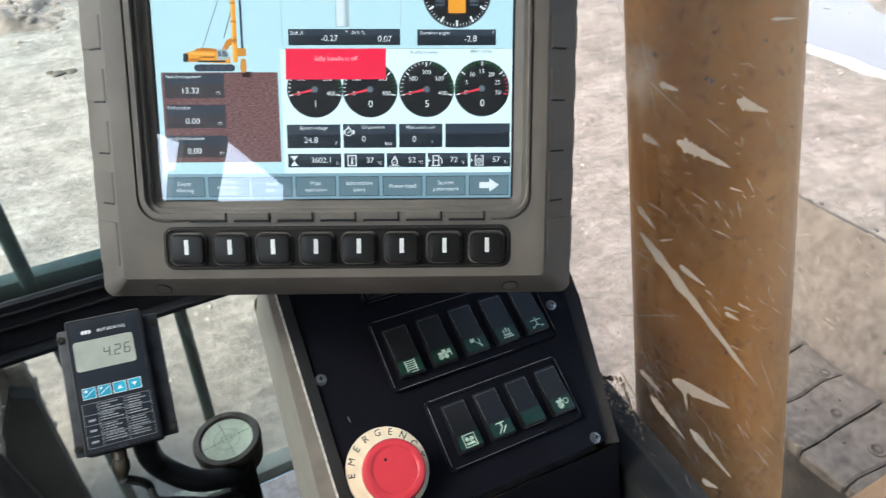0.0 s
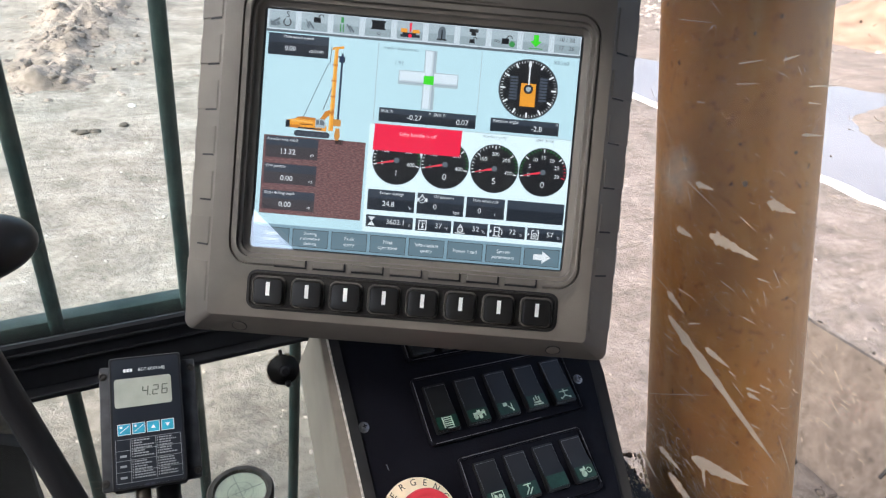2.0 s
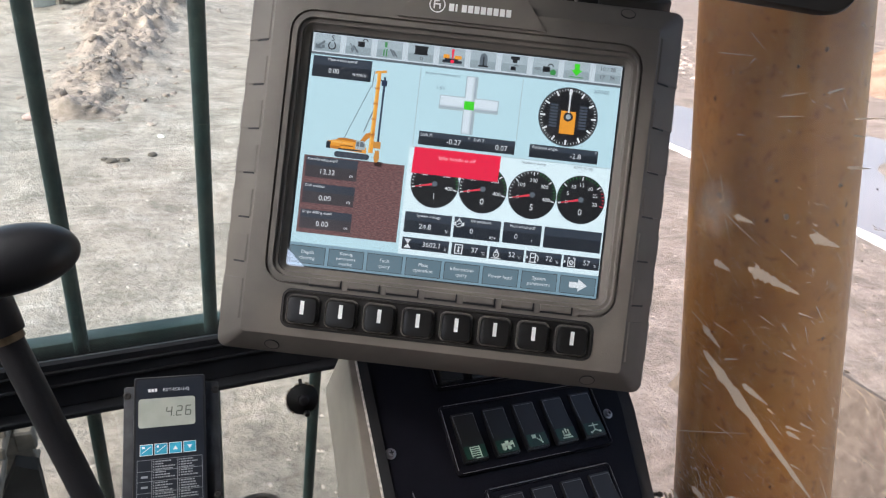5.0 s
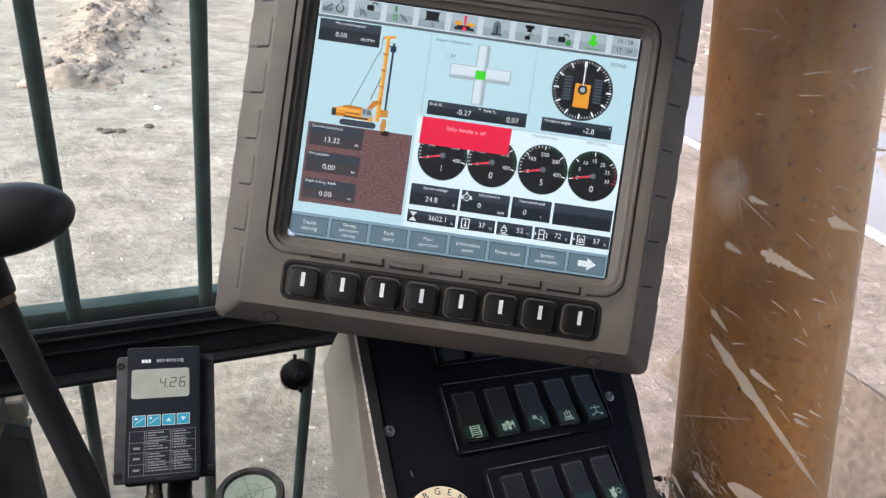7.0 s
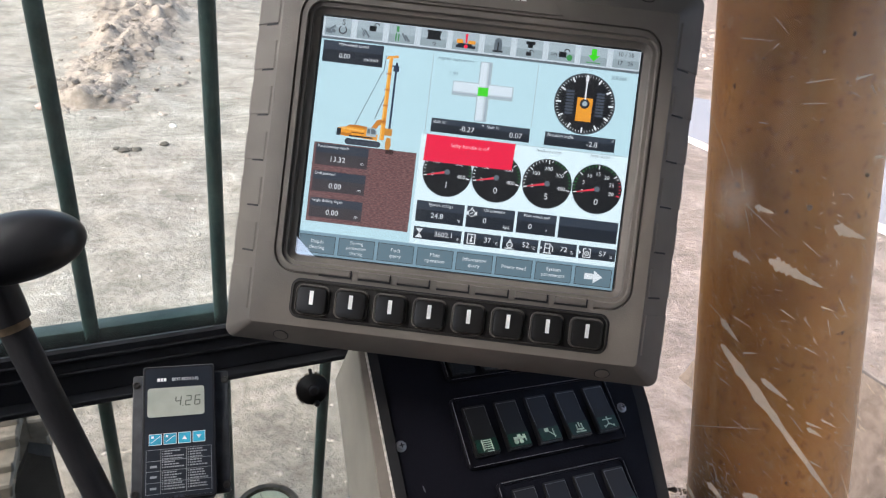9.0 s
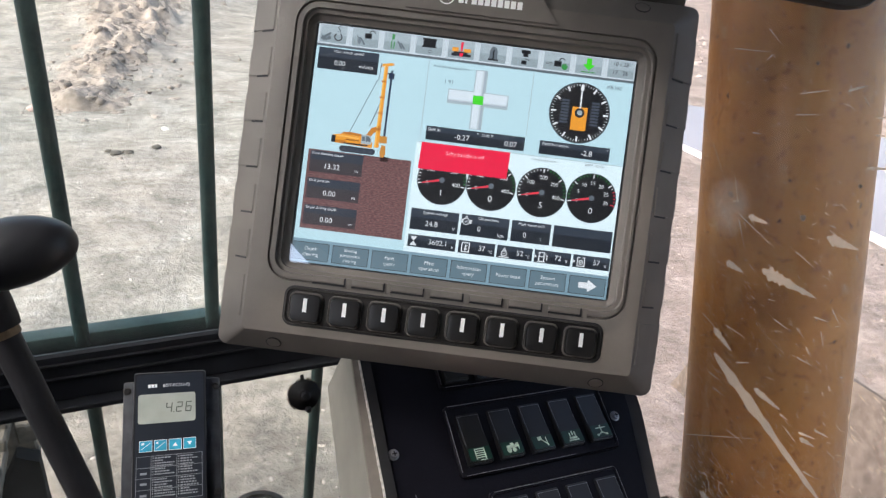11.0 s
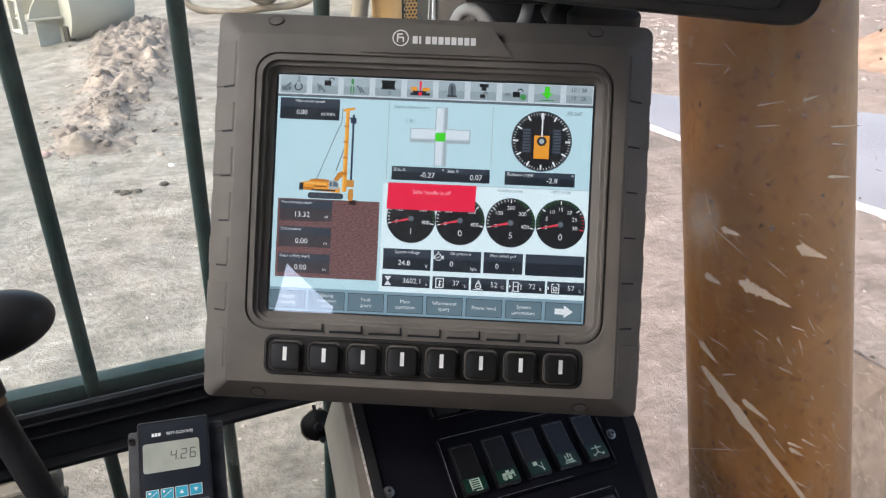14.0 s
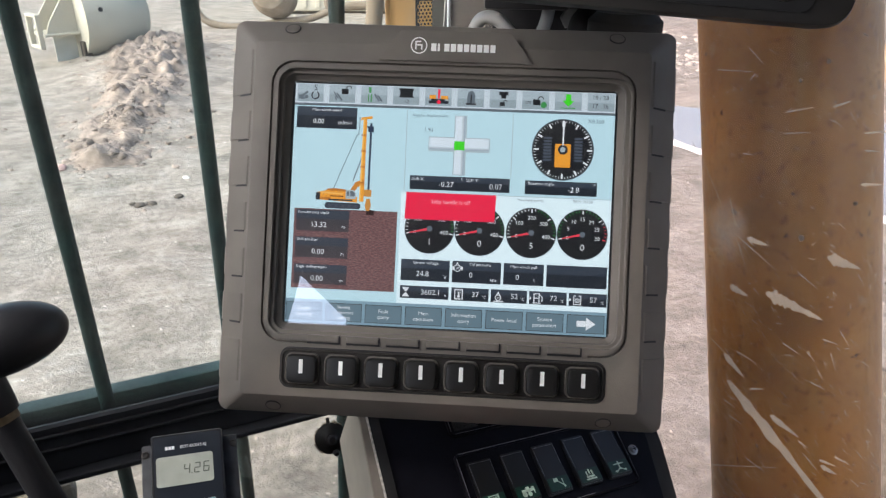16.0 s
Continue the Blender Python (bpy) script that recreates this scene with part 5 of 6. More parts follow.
icon(3, [rect(4.6, 5.4, 13, 9.8), rect(4, 9.4, 13.6, 10.6), rect(4, 4.6, 13.6, 5.6)], ink_l, [("Q", 9.4, 2.2, 2.0, 0)])
icon(4, [rect(2.5, 1.4, 15.5, 3.2), rect(4, 3.2, 13, 4.4)], navy_l)
icon(4, [rect(2.8, 4.4, 7, 7), rect(10.4, 4.4, 15.2, 6.6)], orange_l)
icon(4, [[(8.2, 10.8), (10, 10.8), (9.6, 4.6), (8.6, 4.6)], disc(9.1, 2.4, 1.3, 12)], red_l, level=5)
icon(5, [[(6.4, 1.4), (11.6, 1.4), (11.6, 7), (11, 9.4), (9.6, 10.4), (8.4, 10.4), (7, 9.4), (6.4, 7)]], grey_l)
icon(5, [rect(5.6, 1.2, 12.4, 2.2), rect(8.6, 2.2, 9.4, 8)], ink_l, level=5)
icon(6, [rect(6, 8.4, 12, 10.6), rect(7.4, 6.2, 10.6, 8.6), *padlock(6.6, 1.2, 0.8)], ink_l)
icon(7, padlock(7, 2.6, 1.15), ink_l, [("GPS", 3.7, 4.2, 1.7, 0)])
icon(7, [disc(14, 2.8, 2.0, 18)], leaf_l, level=5)
icon(8, [[(8.7, 2.2), (12.6, 6.2), (10.4, 6.2), (10.4, 10.4), (7, 10.4), (7, 6.2), (4.8, 6.2)]], lime_l)
icon(8, [rect(4, 1.0, 13.4, 1.6)], leaf_l)
icon(9, [], navy_l, [("10 / 28", 8.6, 8.9, 2.6, 0), ("17   26", 8.6, 3.3, 2.6, 0)])


def reading(x0, y0, x1, y1, texts, name="reading_box", shade=navy_l):
    """A dark box with pale writing."""
    show(name, [rect(x0, y0, x1, y1)], shade, level=3)
    show("box_shine", [rect(x0, y1 - (y1 - y0) * 0.42, x1, y1)], lit_shine, level=4)
    if texts:
        show("lettering", [], letter_l, level=5, text=texts)


lit_shine = lit("screen_box_shine", (50, 60, 72))
reading(-103.5, 49.6, -63.4, 63.8, [("Main winch speed", -83.5, 62.0, 1.9, 0), ("0.00", -88.8, 54.4, 3.0, 0), ("m/min", -71.2, 53.8, 2.6, 0)])
reading(-26.6, 11.6, 39.0, 20.8, [("Shift X:", -21.2, 18.6, 2.0, 0), ("-0.27", -2.5, 15.6, 3.4, 0), ("°", 7.6, 18.2, 3, 0), ("Shift Y:", 14.5, 18.8, 2.0, 0), ("0.07", 30.0, 15.2, 3.4, 0)])
reading(49.0, 11.4, 95.6, 20.4, [("Rotation angle:", 59.5, 18.6, 2.0, 0), ("-2.8", 80.5, 15.2, 3.4, 0), ("°", 94.0, 17.8, 3, 0)])
show("lettering", [], grey_l, level=3, text=[("Angular displacement", -15.0, 60.6, 1.9, 0), ("1.91", -15.6, 51.2, 2.7, 0), ("XR360", 93.2, 60.4, 2.6, 0)])

# tilt cross
show("tilt_cross", [rect(1.2, 21.8, 9.4, 61.2), rect(-15.4, 37.2, 25.0, 46.8)], steel_l, level=2)
show("tilt_cross_core", [rect(1.9, 22.4, 8.0, 60.6), rect(-14.8, 38.6, 24.2, 46.2)], lit("screen_silver", (220, 233, 240)), level=3)
for k, tone in enumerate((206, 190, 168)):
    show("tilt_cross_shade", [rect(6.2 + 0.7 * k, 22.4, 8.3, 60.6), rect(-14.8, 38.4, 24.2, 40.2 - 0.6 * k)], lit("screen_silver_shade", (tone - 8, tone + 6, tone + 14)), level=3.2 + 0.2 * k)
show("tilt_mark", [rect(1.6, 38.4, 8.4, 44.2)], lime_l, level=4)

# slewing dial
show("dial_rim", [disc(72.5, 41.2, 20.2, 60)], grey_l, level=2)
show("dial_face", [disc(72.5, 41.2, 19.6, 60)], ink_l, level=3)
ticks = []
for k in range(60):
    a = 2 * math.pi * k / 60
    inner = 15.6 if k % 5 == 0 else 17.6
    ticks.append(stroke(72.5 + inner * math.sin(a), 41.2 + inner * math.cos(a), 72.5 + 19 * math.sin(a), 41.2 + 19 * math.cos(a), 1.2 if k % 5 == 0 else 0.35))
show("dial_tick", ticks, letter_l, level=4)
show("track_symbol", [rect(72.5 + s * 10 - 2.6, 33.6 + 2.05 * k, 72.5 + s * 10 + 2.6, 34.9 + 2.05 * k) for s in (-1, 1) for k in range(8)], lit("screen_slate", (74, 84, 96)), level=4)
show("rig_symbol", [rect(67.4, 29.6, 77.6, 45.0)], orange_l, level=5)
show("rig_hub", [disc(72.5, 41.2, 3.2, 20)], navy_l, level=6)
show("rig_hub", [disc(72.5, 41.2, 1.7, 20)], steel_l, level=7)
show("pointer", [rect(72.0, 44.0, 73.0, 58.8), rect(71.5, 56, 73.5, 59.6)], letter_l, level=7)


# round gauges
def gauge(cx, cy, numbers, value, green, red, reach=206):
    show("gauge_rim", [disc(cx, cy, 16.6, 48)], steel_l, level=3)
    show("gauge_face", [disc(cx, cy, 16.3, 48)], ink_l, level=4)
    start = 193
    marks, lime, hot = [], [], []
    for i in range(25):
        t = i / 24
        a = radians(start - reach * t)
        inner = 13.2 if i % 6 == 0 else 14.4
        s = stroke(cx + inner * math.cos(a), cy + inner * math.sin(a), cx + 15.7 * math.cos(a), cy + 15.7 * math.sin(a), 0.75 if i % 6 == 0 else 0.55)
        (hot if red[0] <= t <= red[1] else lime if green[0] <= t <= green[1] and i % 6 else marks).append(s)
    for shapes, mat in ((marks, letter_l), (lime, leaf_l), (hot, needle_l)):
        if shapes:
            show("gauge_mark", shapes, mat, level=5)
    texts = []
    for k, w in enumerate(numbers):
        a = radians(start - reach * k / (len(numbers) - 1))
        texts.append((w, cx + 9.9 * math.cos(a), cy + 10.0 * math.sin(a), 2.5, 0))
    show("lettering", [], letter_l, level=5, text=texts + [(value, cx + 0.2, cy - 8.4, 4.0, 0)])
    a = radians(start)
    show("needle", [[(cx, cy - 0.9), (cx, cy + 0.9), (cx + 13.5 * math.cos(a), cy + 13.5 * math.sin(a) + 0.3), (cx + 13.5 * math.cos(a), cy + 13.5 * math.sin(a) - 0.3)][::-1]], needle_l, level=6)
    show("needle_hub", [disc(cx, cy, 1.9, 20)], grey_l, level=7)


for cx, v in ((-12.2, "1"), (20.6, "0"), (54.3, "5")):
    gauge(cx, -13.9, ("0", "100", "200", "300", "400"), v, (0.55, 0.98), (2, 2))
gauge(87.4, -13.6, ("0", "5", "10", "15", "20", "25", "30"), "0", (0.0, 0.74), (0.80, 1.0))
show("lettering", [], grey_l, level=3, text=[("Auxiliary pump", 53.0, 7.6, 1.9, 0), ("RPM  X100", 87.0, 7.8, 1.9, 0)])
show("alarm_box", [[(-28.4, 9.6), (-29.0, -8.0), (30.0, -8.0), (30.6, 9.6)]], red_l, "red alarm message box", level=8)
show("alarm_lettering", [], lit("screen_pink", (255, 190, 200)), level=9, text=[("Safty handle is off", 1.0, 4.0, 2.5, 0)])

# boxes below the gauges
reading(-29.8, -48.4, 2.2, -34.4, [("System voltage", -13.6, -36.4, 1.9, 0), ("24.8", -15.5, -43.6, 3.4, 0), ("V", -0.6, -45.4, 2.4, 0)])
reading(3.9, -48.4, 35.8, -34.2, [("Oil pressure", 22.0, -36.0, 1.9, 0), ("0", 16.2, -43.0, 3.4, 0), ("kpa", 31.0, -45.6, 2.2, 0)])
reading(37.5, -48.2, 63.6, -34.2, [("Main winch pull", 50.4, -36.2, 1.9, 0), ("0", 46.6, -43.2, 3.4, 0), ("t", 57.4, -44.6, 2.0, 0)])
reading(65.4, -48.4, 104.4, -34.2, [])
show("pictogram", arc_band(7.2, -39.0, 1.9, 2.4, 0, 360, 18) + [[(5.5, -38.0), (7.2, -34.8), (8.9, -38.0), (8.2, -37.6), (7.2, -36.0), (6.2, -37.6)], rect(4.0, -40.2, 5.0, -37.8), rect(9.6, -40.2, 10.8, -37.8), stroke(6.3, -39.6, 8.2, -38.4, 0.5)], letter_l, level=6)
reading(-29.8, -60.0, 2.2, -51.8, [("3602.1", -10.0, -55.6, 3.3, 0), ("h", 0.0, -57.4, 1.9, 0)])
show("pictogram", [[(-28.4, -53), (-23.6, -53), (-26, -56)], [(-28.4, -59), (-26, -56), (-23.6, -59)]], letter_l, level=6)
for x0, x1, text, unit in ((4.0, 28.4, "37", "°C"), (29.8, 53.4, "52", "°C"), (54.8, 79.1, "72", "%"), (80.5, 105.0, "57", "%")):
    reading(x0, -60.2, x1, -51.7, [(text, (x0 + x1) / 2 + 3.6, -55.7, 3.3, 0), (unit, x1 - 3.0, -57.3, 1.9, 0)])
    cx = x0 + 4.8
    if text == "37":        # coolant temperature
        ico = [rect(cx - 2.8, -59.4, cx + 2.8, -58.7), rect(cx - 2.8, -53.4, cx + 2.8, -52.7), rect(cx - 2.8, -58.7, cx - 2.1, -53.4), rect(cx + 2.1, -58.7, cx + 2.8, -53.4), rect(cx - 0.4, -57.6, cx + 0.4, -54.2), disc(cx, -57.3, 0.9, 10), stroke(cx + 0.4, -55.0, cx + 1.4, -55.0, 0.4)]
    elif text == "52":      # oil temperature
        ico = arc_band(cx, -57.0, 1.5, 2.1, 0, 360, 14) + [[(cx - 1.9, -56.4), (cx, -52.9), (cx + 1.9, -56.4), (cx + 1.2, -56.2), (cx, -54.2), (cx - 1.2, -56.2)], stroke(cx - 3.4, -59.4, cx + 3.4, -59.4, 0.5), stroke(cx - 1.0, -57.4, cx + 1.0, -56.8, 0.4)]
    elif text == "72":      # fuel pump
        ico = [rect(cx - 2.0, -59.2, cx - 1.3, -53.0), rect(cx + 1.3, -59.2, cx + 2.0, -53.0), rect(cx - 1.3, -53.6, cx + 1.3, -53.0), rect(cx - 1.3, -56.4, cx + 1.3, -55.8), rect(cx - 2.6, -59.6, cx + 2.6, -59.0), stroke(cx + 2.2, -54.0, cx + 3.6, -55.4, 0.5), rect(cx + 3.3, -58.2, cx + 3.9, -55.2), [(x0 + 0.3, -55), (x0 + 0.3, -57.4), (x0 + 1.7, -56.2)]]
    else:                   # hydraulic oil
        ico = arc_band(cx + 0.6, -56.6, 1.0, 1.6, 0, 360, 14) + [rect(cx - 2.0, -59.4, cx + 3.2, -58.8), rect(cx - 2.0, -59.4, cx - 1.4, -53.2), rect(cx + 2.6, -59.4, cx + 3.2, -53.2), rect(cx - 2.0, -53.8, cx - 0.2, -53.2), rect(cx + 1.4, -53.8, cx + 3.2, -53.2), stroke(cx + 0.2, -57.2, cx + 1.0, -56.0, 0.4), [(x0 + 0.3, -55), (x0 + 0.3, -57.4), (x0 + 1.7, -56.2)]]
    show("pictogram", ico, letter_l, level=6)

# drilling picture: soil, depth boxes and rig
show("soil_picture", [rect(-102.4, -56.6, -33.8, -3.8)], soil_picture(), level=2)
show("bore", [rect(-54.6, -6.6, -49.4, -3.4)], lit("screen_bore", (46, 26, 26)), level=3)
for y0, y1, title, v in ((-18.6, -4.6, "Pore-forming depth", "13.32"), (-36.2, -22.6, "Drill position", "0.00"), (-53.6, -40.6, "Single drilling depth", "0.00")):
    reading(-100.8, y0, -65.6, y1, [(title, -99.6, y1 - 1.6, 1.8, -1), (v, -85.4, (y0 + y1) / 2 - 2.6, 3.4, 0), ("m", -69.2, (y0 + y1) / 2 - 3.6, 2.3, 0)], "depth_box", panel_l)
show("rig_crawler", [rect(-80.5, -3.2, -60.5, 0.8), disc(-80.5, -1.2, 2.0, 16), disc(-60.5, -1.2, 2.0, 16)], lit("screen_track", (52, 60, 72)), level=3)
show("rig_body", [[(-87.8, 2.4), (-61.0, 1.2), (-61.0, 5.0), (-68, 8.0), (-82, 8.6), (-87.8, 7.2)]], orange_l, level=4)
show("rig_body_shade", [rect(-88.4, 2.2, -85.6, 7.0), rect(-80, 2.0, -64, 3.0)], navy_l, level=5)
show("rig_cab", [[(-68.6, 3.4), (-62.0, 3.4), (-61.6, 7.0), (-63.4, 9.4), (-68.6, 9.4)]], steel_l, level=5)
show("rig_cab_window", [[(-65.6, 5.2), (-62.6, 5.2), (-62.4, 7.0), (-63.8, 8.6), (-65.6, 8.6)], rect(-68.0, 5.4, -66.2, 8.4)], grey_l, level=6)
show("rig_body_top", [[(-82, 8.6), (-68, 8.0), (-68.6, 9.6), (-76, 10.2), (-80.6, 9.8)], rect(-85.4, 2.6, -78.6, 4.2)], lit("screen_deep_orange", (190, 118, 34)), level=5)
show("rig_body_light", [[(-85.0, 6.6), (-70.4, 6.0), (-70.4, 7.0), (-85.0, 7.8)]], lit("screen_pale_orange", (248, 190, 96)), level=5)
show("rig_stripe", [rect(-79, 4.6, -70, 5.3)], lit("screen_brown", (120, 74, 30)), level=6)
show("mast_light_side", [[(-59.7, 2.0), (-58.6, 2.0), (-58.2, 57.2), (-59.0, 57.2)]], lit("screen_light_orange", (250, 196, 100)), level=5)
show("crawler_roller", [disc(-79 + 4.4 * k, -1.4, 1.1, 10) for k in range(5)], lit("screen_roller", (68, 76, 88)), level=4)
show("rig_mast", [[(-59.7, 2.0), (-56.6, 2.0), (-56.6, 57.4), (-59.0, 57.4)], [(-61.0, 55.6), (-60.2, 57.6), (-53.2, 58.8), (-52.8, 57.2)]], orange_l, level=4)
show("rig_boom", [[(-66, 9.0), (-62.6, 14.6), (-57, 17.0), (-57, 13), (-60.6, 11.6), (-62.8, 8.6)]], lit("screen_ochre", (206, 132, 40)), level=5)
show("kelly_bar", [rect(-54.4, 8, -53.0, 54), rect(-55.6, 48, -51.8, 52), rect(-57, 51.0, -52, 52.0)], lit("screen_dark_blue", (40, 54, 78)), level=4)
show("mast_joint", [rect(-60.0, 14 + 10.5 * k, -56.4, 14.9 + 10.5 * k) for k in range(4)], lit("screen_burnt_orange", (176, 104, 28)), level=6)
show("rotary_head", [rect(-56.6, 5.4, -51.6, 10.0), [(-54.8, 4), (-52.2, 4), (-51.6, -1), (-52.6, -4), (-54.8, -4), (-55.6, -1)]], lit("screen_tool_ochre", (204, 142, 60)), level=5)
show("stay_rope", [stroke(-77.5, 8.6, -62.6, 46.6, 0.5), stroke(-64.2, 15.6, -58.8, 32, 0.7), stroke(-61.8, 46, -61.2, 57.8, 0.5)], lit("screen_rope", (110, 120, 128)), level=3)

# lower buttons
for k, words in enumerate((("Depth", "clearing"), ("Slewing", "parameters", "clearing"), ("Fault", "query"), ("Mast", "operation"), ("Information", "query"), ("Power head",), ("System", "parameters"), ())):
    x0 = -105.0 + 26.4 * k
    show("soft_button", [rect(x0, -77.6, x0 + 24.2, -65.6)], navy_l, level=3)
    show("soft_button_face", [rect(x0 + 0.4, -77.2, x0 + 23.8, -66.0)], button_l, level=4)
    lines = len(words)
    if lines:
        show("lettering", [], letter_l, level=5, text=[(w, x0 + 12.1, -71.5 + (lines - 1) * (1.9 if lines < 3 else 1.7) - i * (3.8 if lines < 3 else 3.4), 2.35 if lines < 3 else 2.0, 0) for i, w in enumerate(words)])
    else:
        show("arrow_symbol", [[(x0 + 6.4, -73.3), (x0 + 12.4, -73.3), (x0 + 12.4, -75.6), (x0 + 18.4, -71.4), (x0 + 12.4, -67.2), (x0 + 12.4, -69.5), (x0 + 6.4, -69.5)]], letter_l, level=5)
cover = part("cover_glass", prism(rrect(0.2132, 0.1602, 0.003), 0.0014, 0.0020), screen_glass_m, mon, "clear glossy cover glass", smooth=0)
cover.visible_shadow = False

# ---- switch console ----
CON = basis((0.0254, -0.0915, 2.1622), (0.1, 0.0549, -0.0057), (0.277, -0.416, 0.866))
con_m = material("console_plastic", (0.0065, 0.0065, 0.0098), 0.5, vary=0.2, bump=0.12, bump_scale=500)
worn_edge_m = material("worn_bright_edge", (0.55, 0.52, 0.47), 0.5, vary=0.5, scale=400)
nodes_of(con_m)[0]["Principled BSDF"].inputs["Specular IOR Level"].default_value = 0.12
con = thing("console", CON, "black switch console with a cream edge beside the side window", "console")
mm = 0.001
edge = [(-37, -40), (169, -40.5), (196, 80), (205, 170), (-28, 170), (-29, 145)]
part("panel", prism([(x * mm, y * mm) for x, y in edge], -0.012, 0.0), con_m, con, smooth=0)
part("panel_edge", prism([(x * mm, y * mm) for x, y in ((-40.2, -46), (-31.5, -46), (-23.5, 172), (-31.6, 172))], -0.03, 0.0022), rubber_m, con)
part("edge_strip", prism([(x * mm, y * mm) for x, y in ((-50.6, -260), (-49.0, -260), (-40.2, -46), (-31.6, 172), (-32.9, 172), (-41.5, -46))], -0.03, 0.0026), worn_edge_m, con, "worn bright edge")
# bevel of the cream side: its darker shading is put into the taupe
part("top_bevel", prism([(x * mm, y * mm) for x, y in ((-70.5, -260), (-50.6, -260), (-41.5, -46), (-32.9, 172), (-36.8, 172), (-53.8, -46))], -0.012, 0.0008), material("worn_shaded_taupe", (0.22, 0.195, 0.165), 0.55, vary=0.15, scale=60), con, "worn cream top bevel, its shading painted taupe")
wall = prism([(x * mm, y * mm) for x, y in ((-71.0, -260), (-66.5, -260), (-49.5, -46), (-32.5, 172), (-37.2, 172), (-54.2, -46))], -0.092, -0.0015)
for v in wall.verts:
    if v.co.z < -0.05:
        v.co.x += 0.0005
part("cream_side", wall, material("cream_side_paint", (0.27, 0.256, 0.220), 0.5, vary=0.1, scale=30, dust=0.15), con, "cream painted side wall", smooth=0)
part("under_body", prism([(x * mm, y * mm) for x, y in ((-40, -44), (165, -44), (190, 80), (198, 165), (-29, 165))], -0.088, -0.0125), rubber_m, con, smooth=0)
part("right_lip", prism([(x * mm, y * mm) for x, y in ((169, -43), (181, -46), (210, 75), (222, 172), (205, 170), (196, 80))], -0.06, -0.003), rubber_m, con)
bm = prism([(x * mm, y * mm) for x, y in ((-45, -46), (181, -46), (175, -160), (-50, -160))], -0.10, -0.006, m=pose(0, 0, 0))
for v in bm.verts:
    if v.co.y < -0.1:
        v.co.z -= 0.09
part("front_face", bm, con_m, con, smooth=0)
part("pedestal", box(0.09, 0.12, 0.80, (0.145, 0.08, -0.44), 0.01, 2), rubber_m, con)


def cross_screw(parent, x, y, z=0.0, r=0.0032):
    s = part("screw", lathe([(0, z), (r * 1.35, z), (r * 1.35, z + 0.0006), (r, z + 0.0010), (r * 0.8, z + 0.0028), (r * 0.3, z + 0.0033), (0, z + 0.0033)], 24), steel_m, parent, "bright cross-head screw", m=pose(x, y, 0))
    bm = bmesh.new()
    box(r * 1.1, r * 0.26, 0.0006, (0, 0, z + 0.0034), 0, 1, bm)
    box(r * 0.26, r * 1.1, 0.0006, (0, 0, z + 0.0034), 0, 1, bm)
    part("cross_slot", bm, black_m, s, smooth=0)
    return s


for x, y in ((-22.9, 75.7), (178.5, 74.5), (161.0, -36.0)):
    cross_screw(con, x * mm, y * mm)

part("paint_fleck", flat([[(-14.2, 44.0), (-13.4, 44.2), (-12.8, 40.2), (-13.1, 39.2), (-13.9, 40.6)]], 0.0004), steel_m, con, "small pale paint fleck", smooth=0)
icon_m = material("switch_legend", (0.50, 0.62, 0.50), 0.5, vary=0.3, scale=400)
worn_m = material("worn_edge_grey", (0.20, 0.20, 0.21), 0.5, vary=0.4, scale=300)
switch_green_m = material("switch_window", (0.007, 0.034, 0.023), 0.3, vary=0.3, scale=300)


def bezel(x0, y0, x1, y1):
    bm = bmesh.new()
    o, i = rrect((x1 - x0) * mm, (y1 - y0) * mm, 0.004, 4), rrect((x1 - x0 - 5) * mm, (y1 - y0 - 5) * mm, 0.003, 4)
    m = pose((x0 + x1) / 2 * mm, (y0 + y1) / 2 * mm, 0)
    o2 = rrect((x1 - x0 - 1.6) * mm, (y1 - y0 - 1.6) * mm, 0.0036, 4)
    rings = [[bm.verts.new((x, y, z)) for x, y in line] for line, z in ((o, 0.0), (o, 0.0035), (o2, 0.0046), (i, 0.0046), (i, 0.0034))]
    for a, b in zip(rings, rings[1:]):
        for k in range(len(a)):
            q = (k + 1) % len(a)
            bm.faces.new((a[k], a[q], b[q], b[k]))
    bm.faces.new(rings[-1])
    frame_part = part("switch_frame", bm, con_m, con, m=m)
    w2, h2 = (x1 - x0) / 2 - 0.9, (y1 - y0) / 2 - 0.9
    part("worn_edge", flat([rect(-w2, -h2 + 3, -w2 + 0.5, h2 - 3), rect(-w2 + 3, h2 - 0.4, w2 - 3, h2), rect(-w2 + 3, -h2, w2 * 0.4, -h2 + 0.35), rect(w2 - 0.35, -h2 + 4, w2, h2 - 3)], 0.0048), worn_m, frame_part, smooth=0)


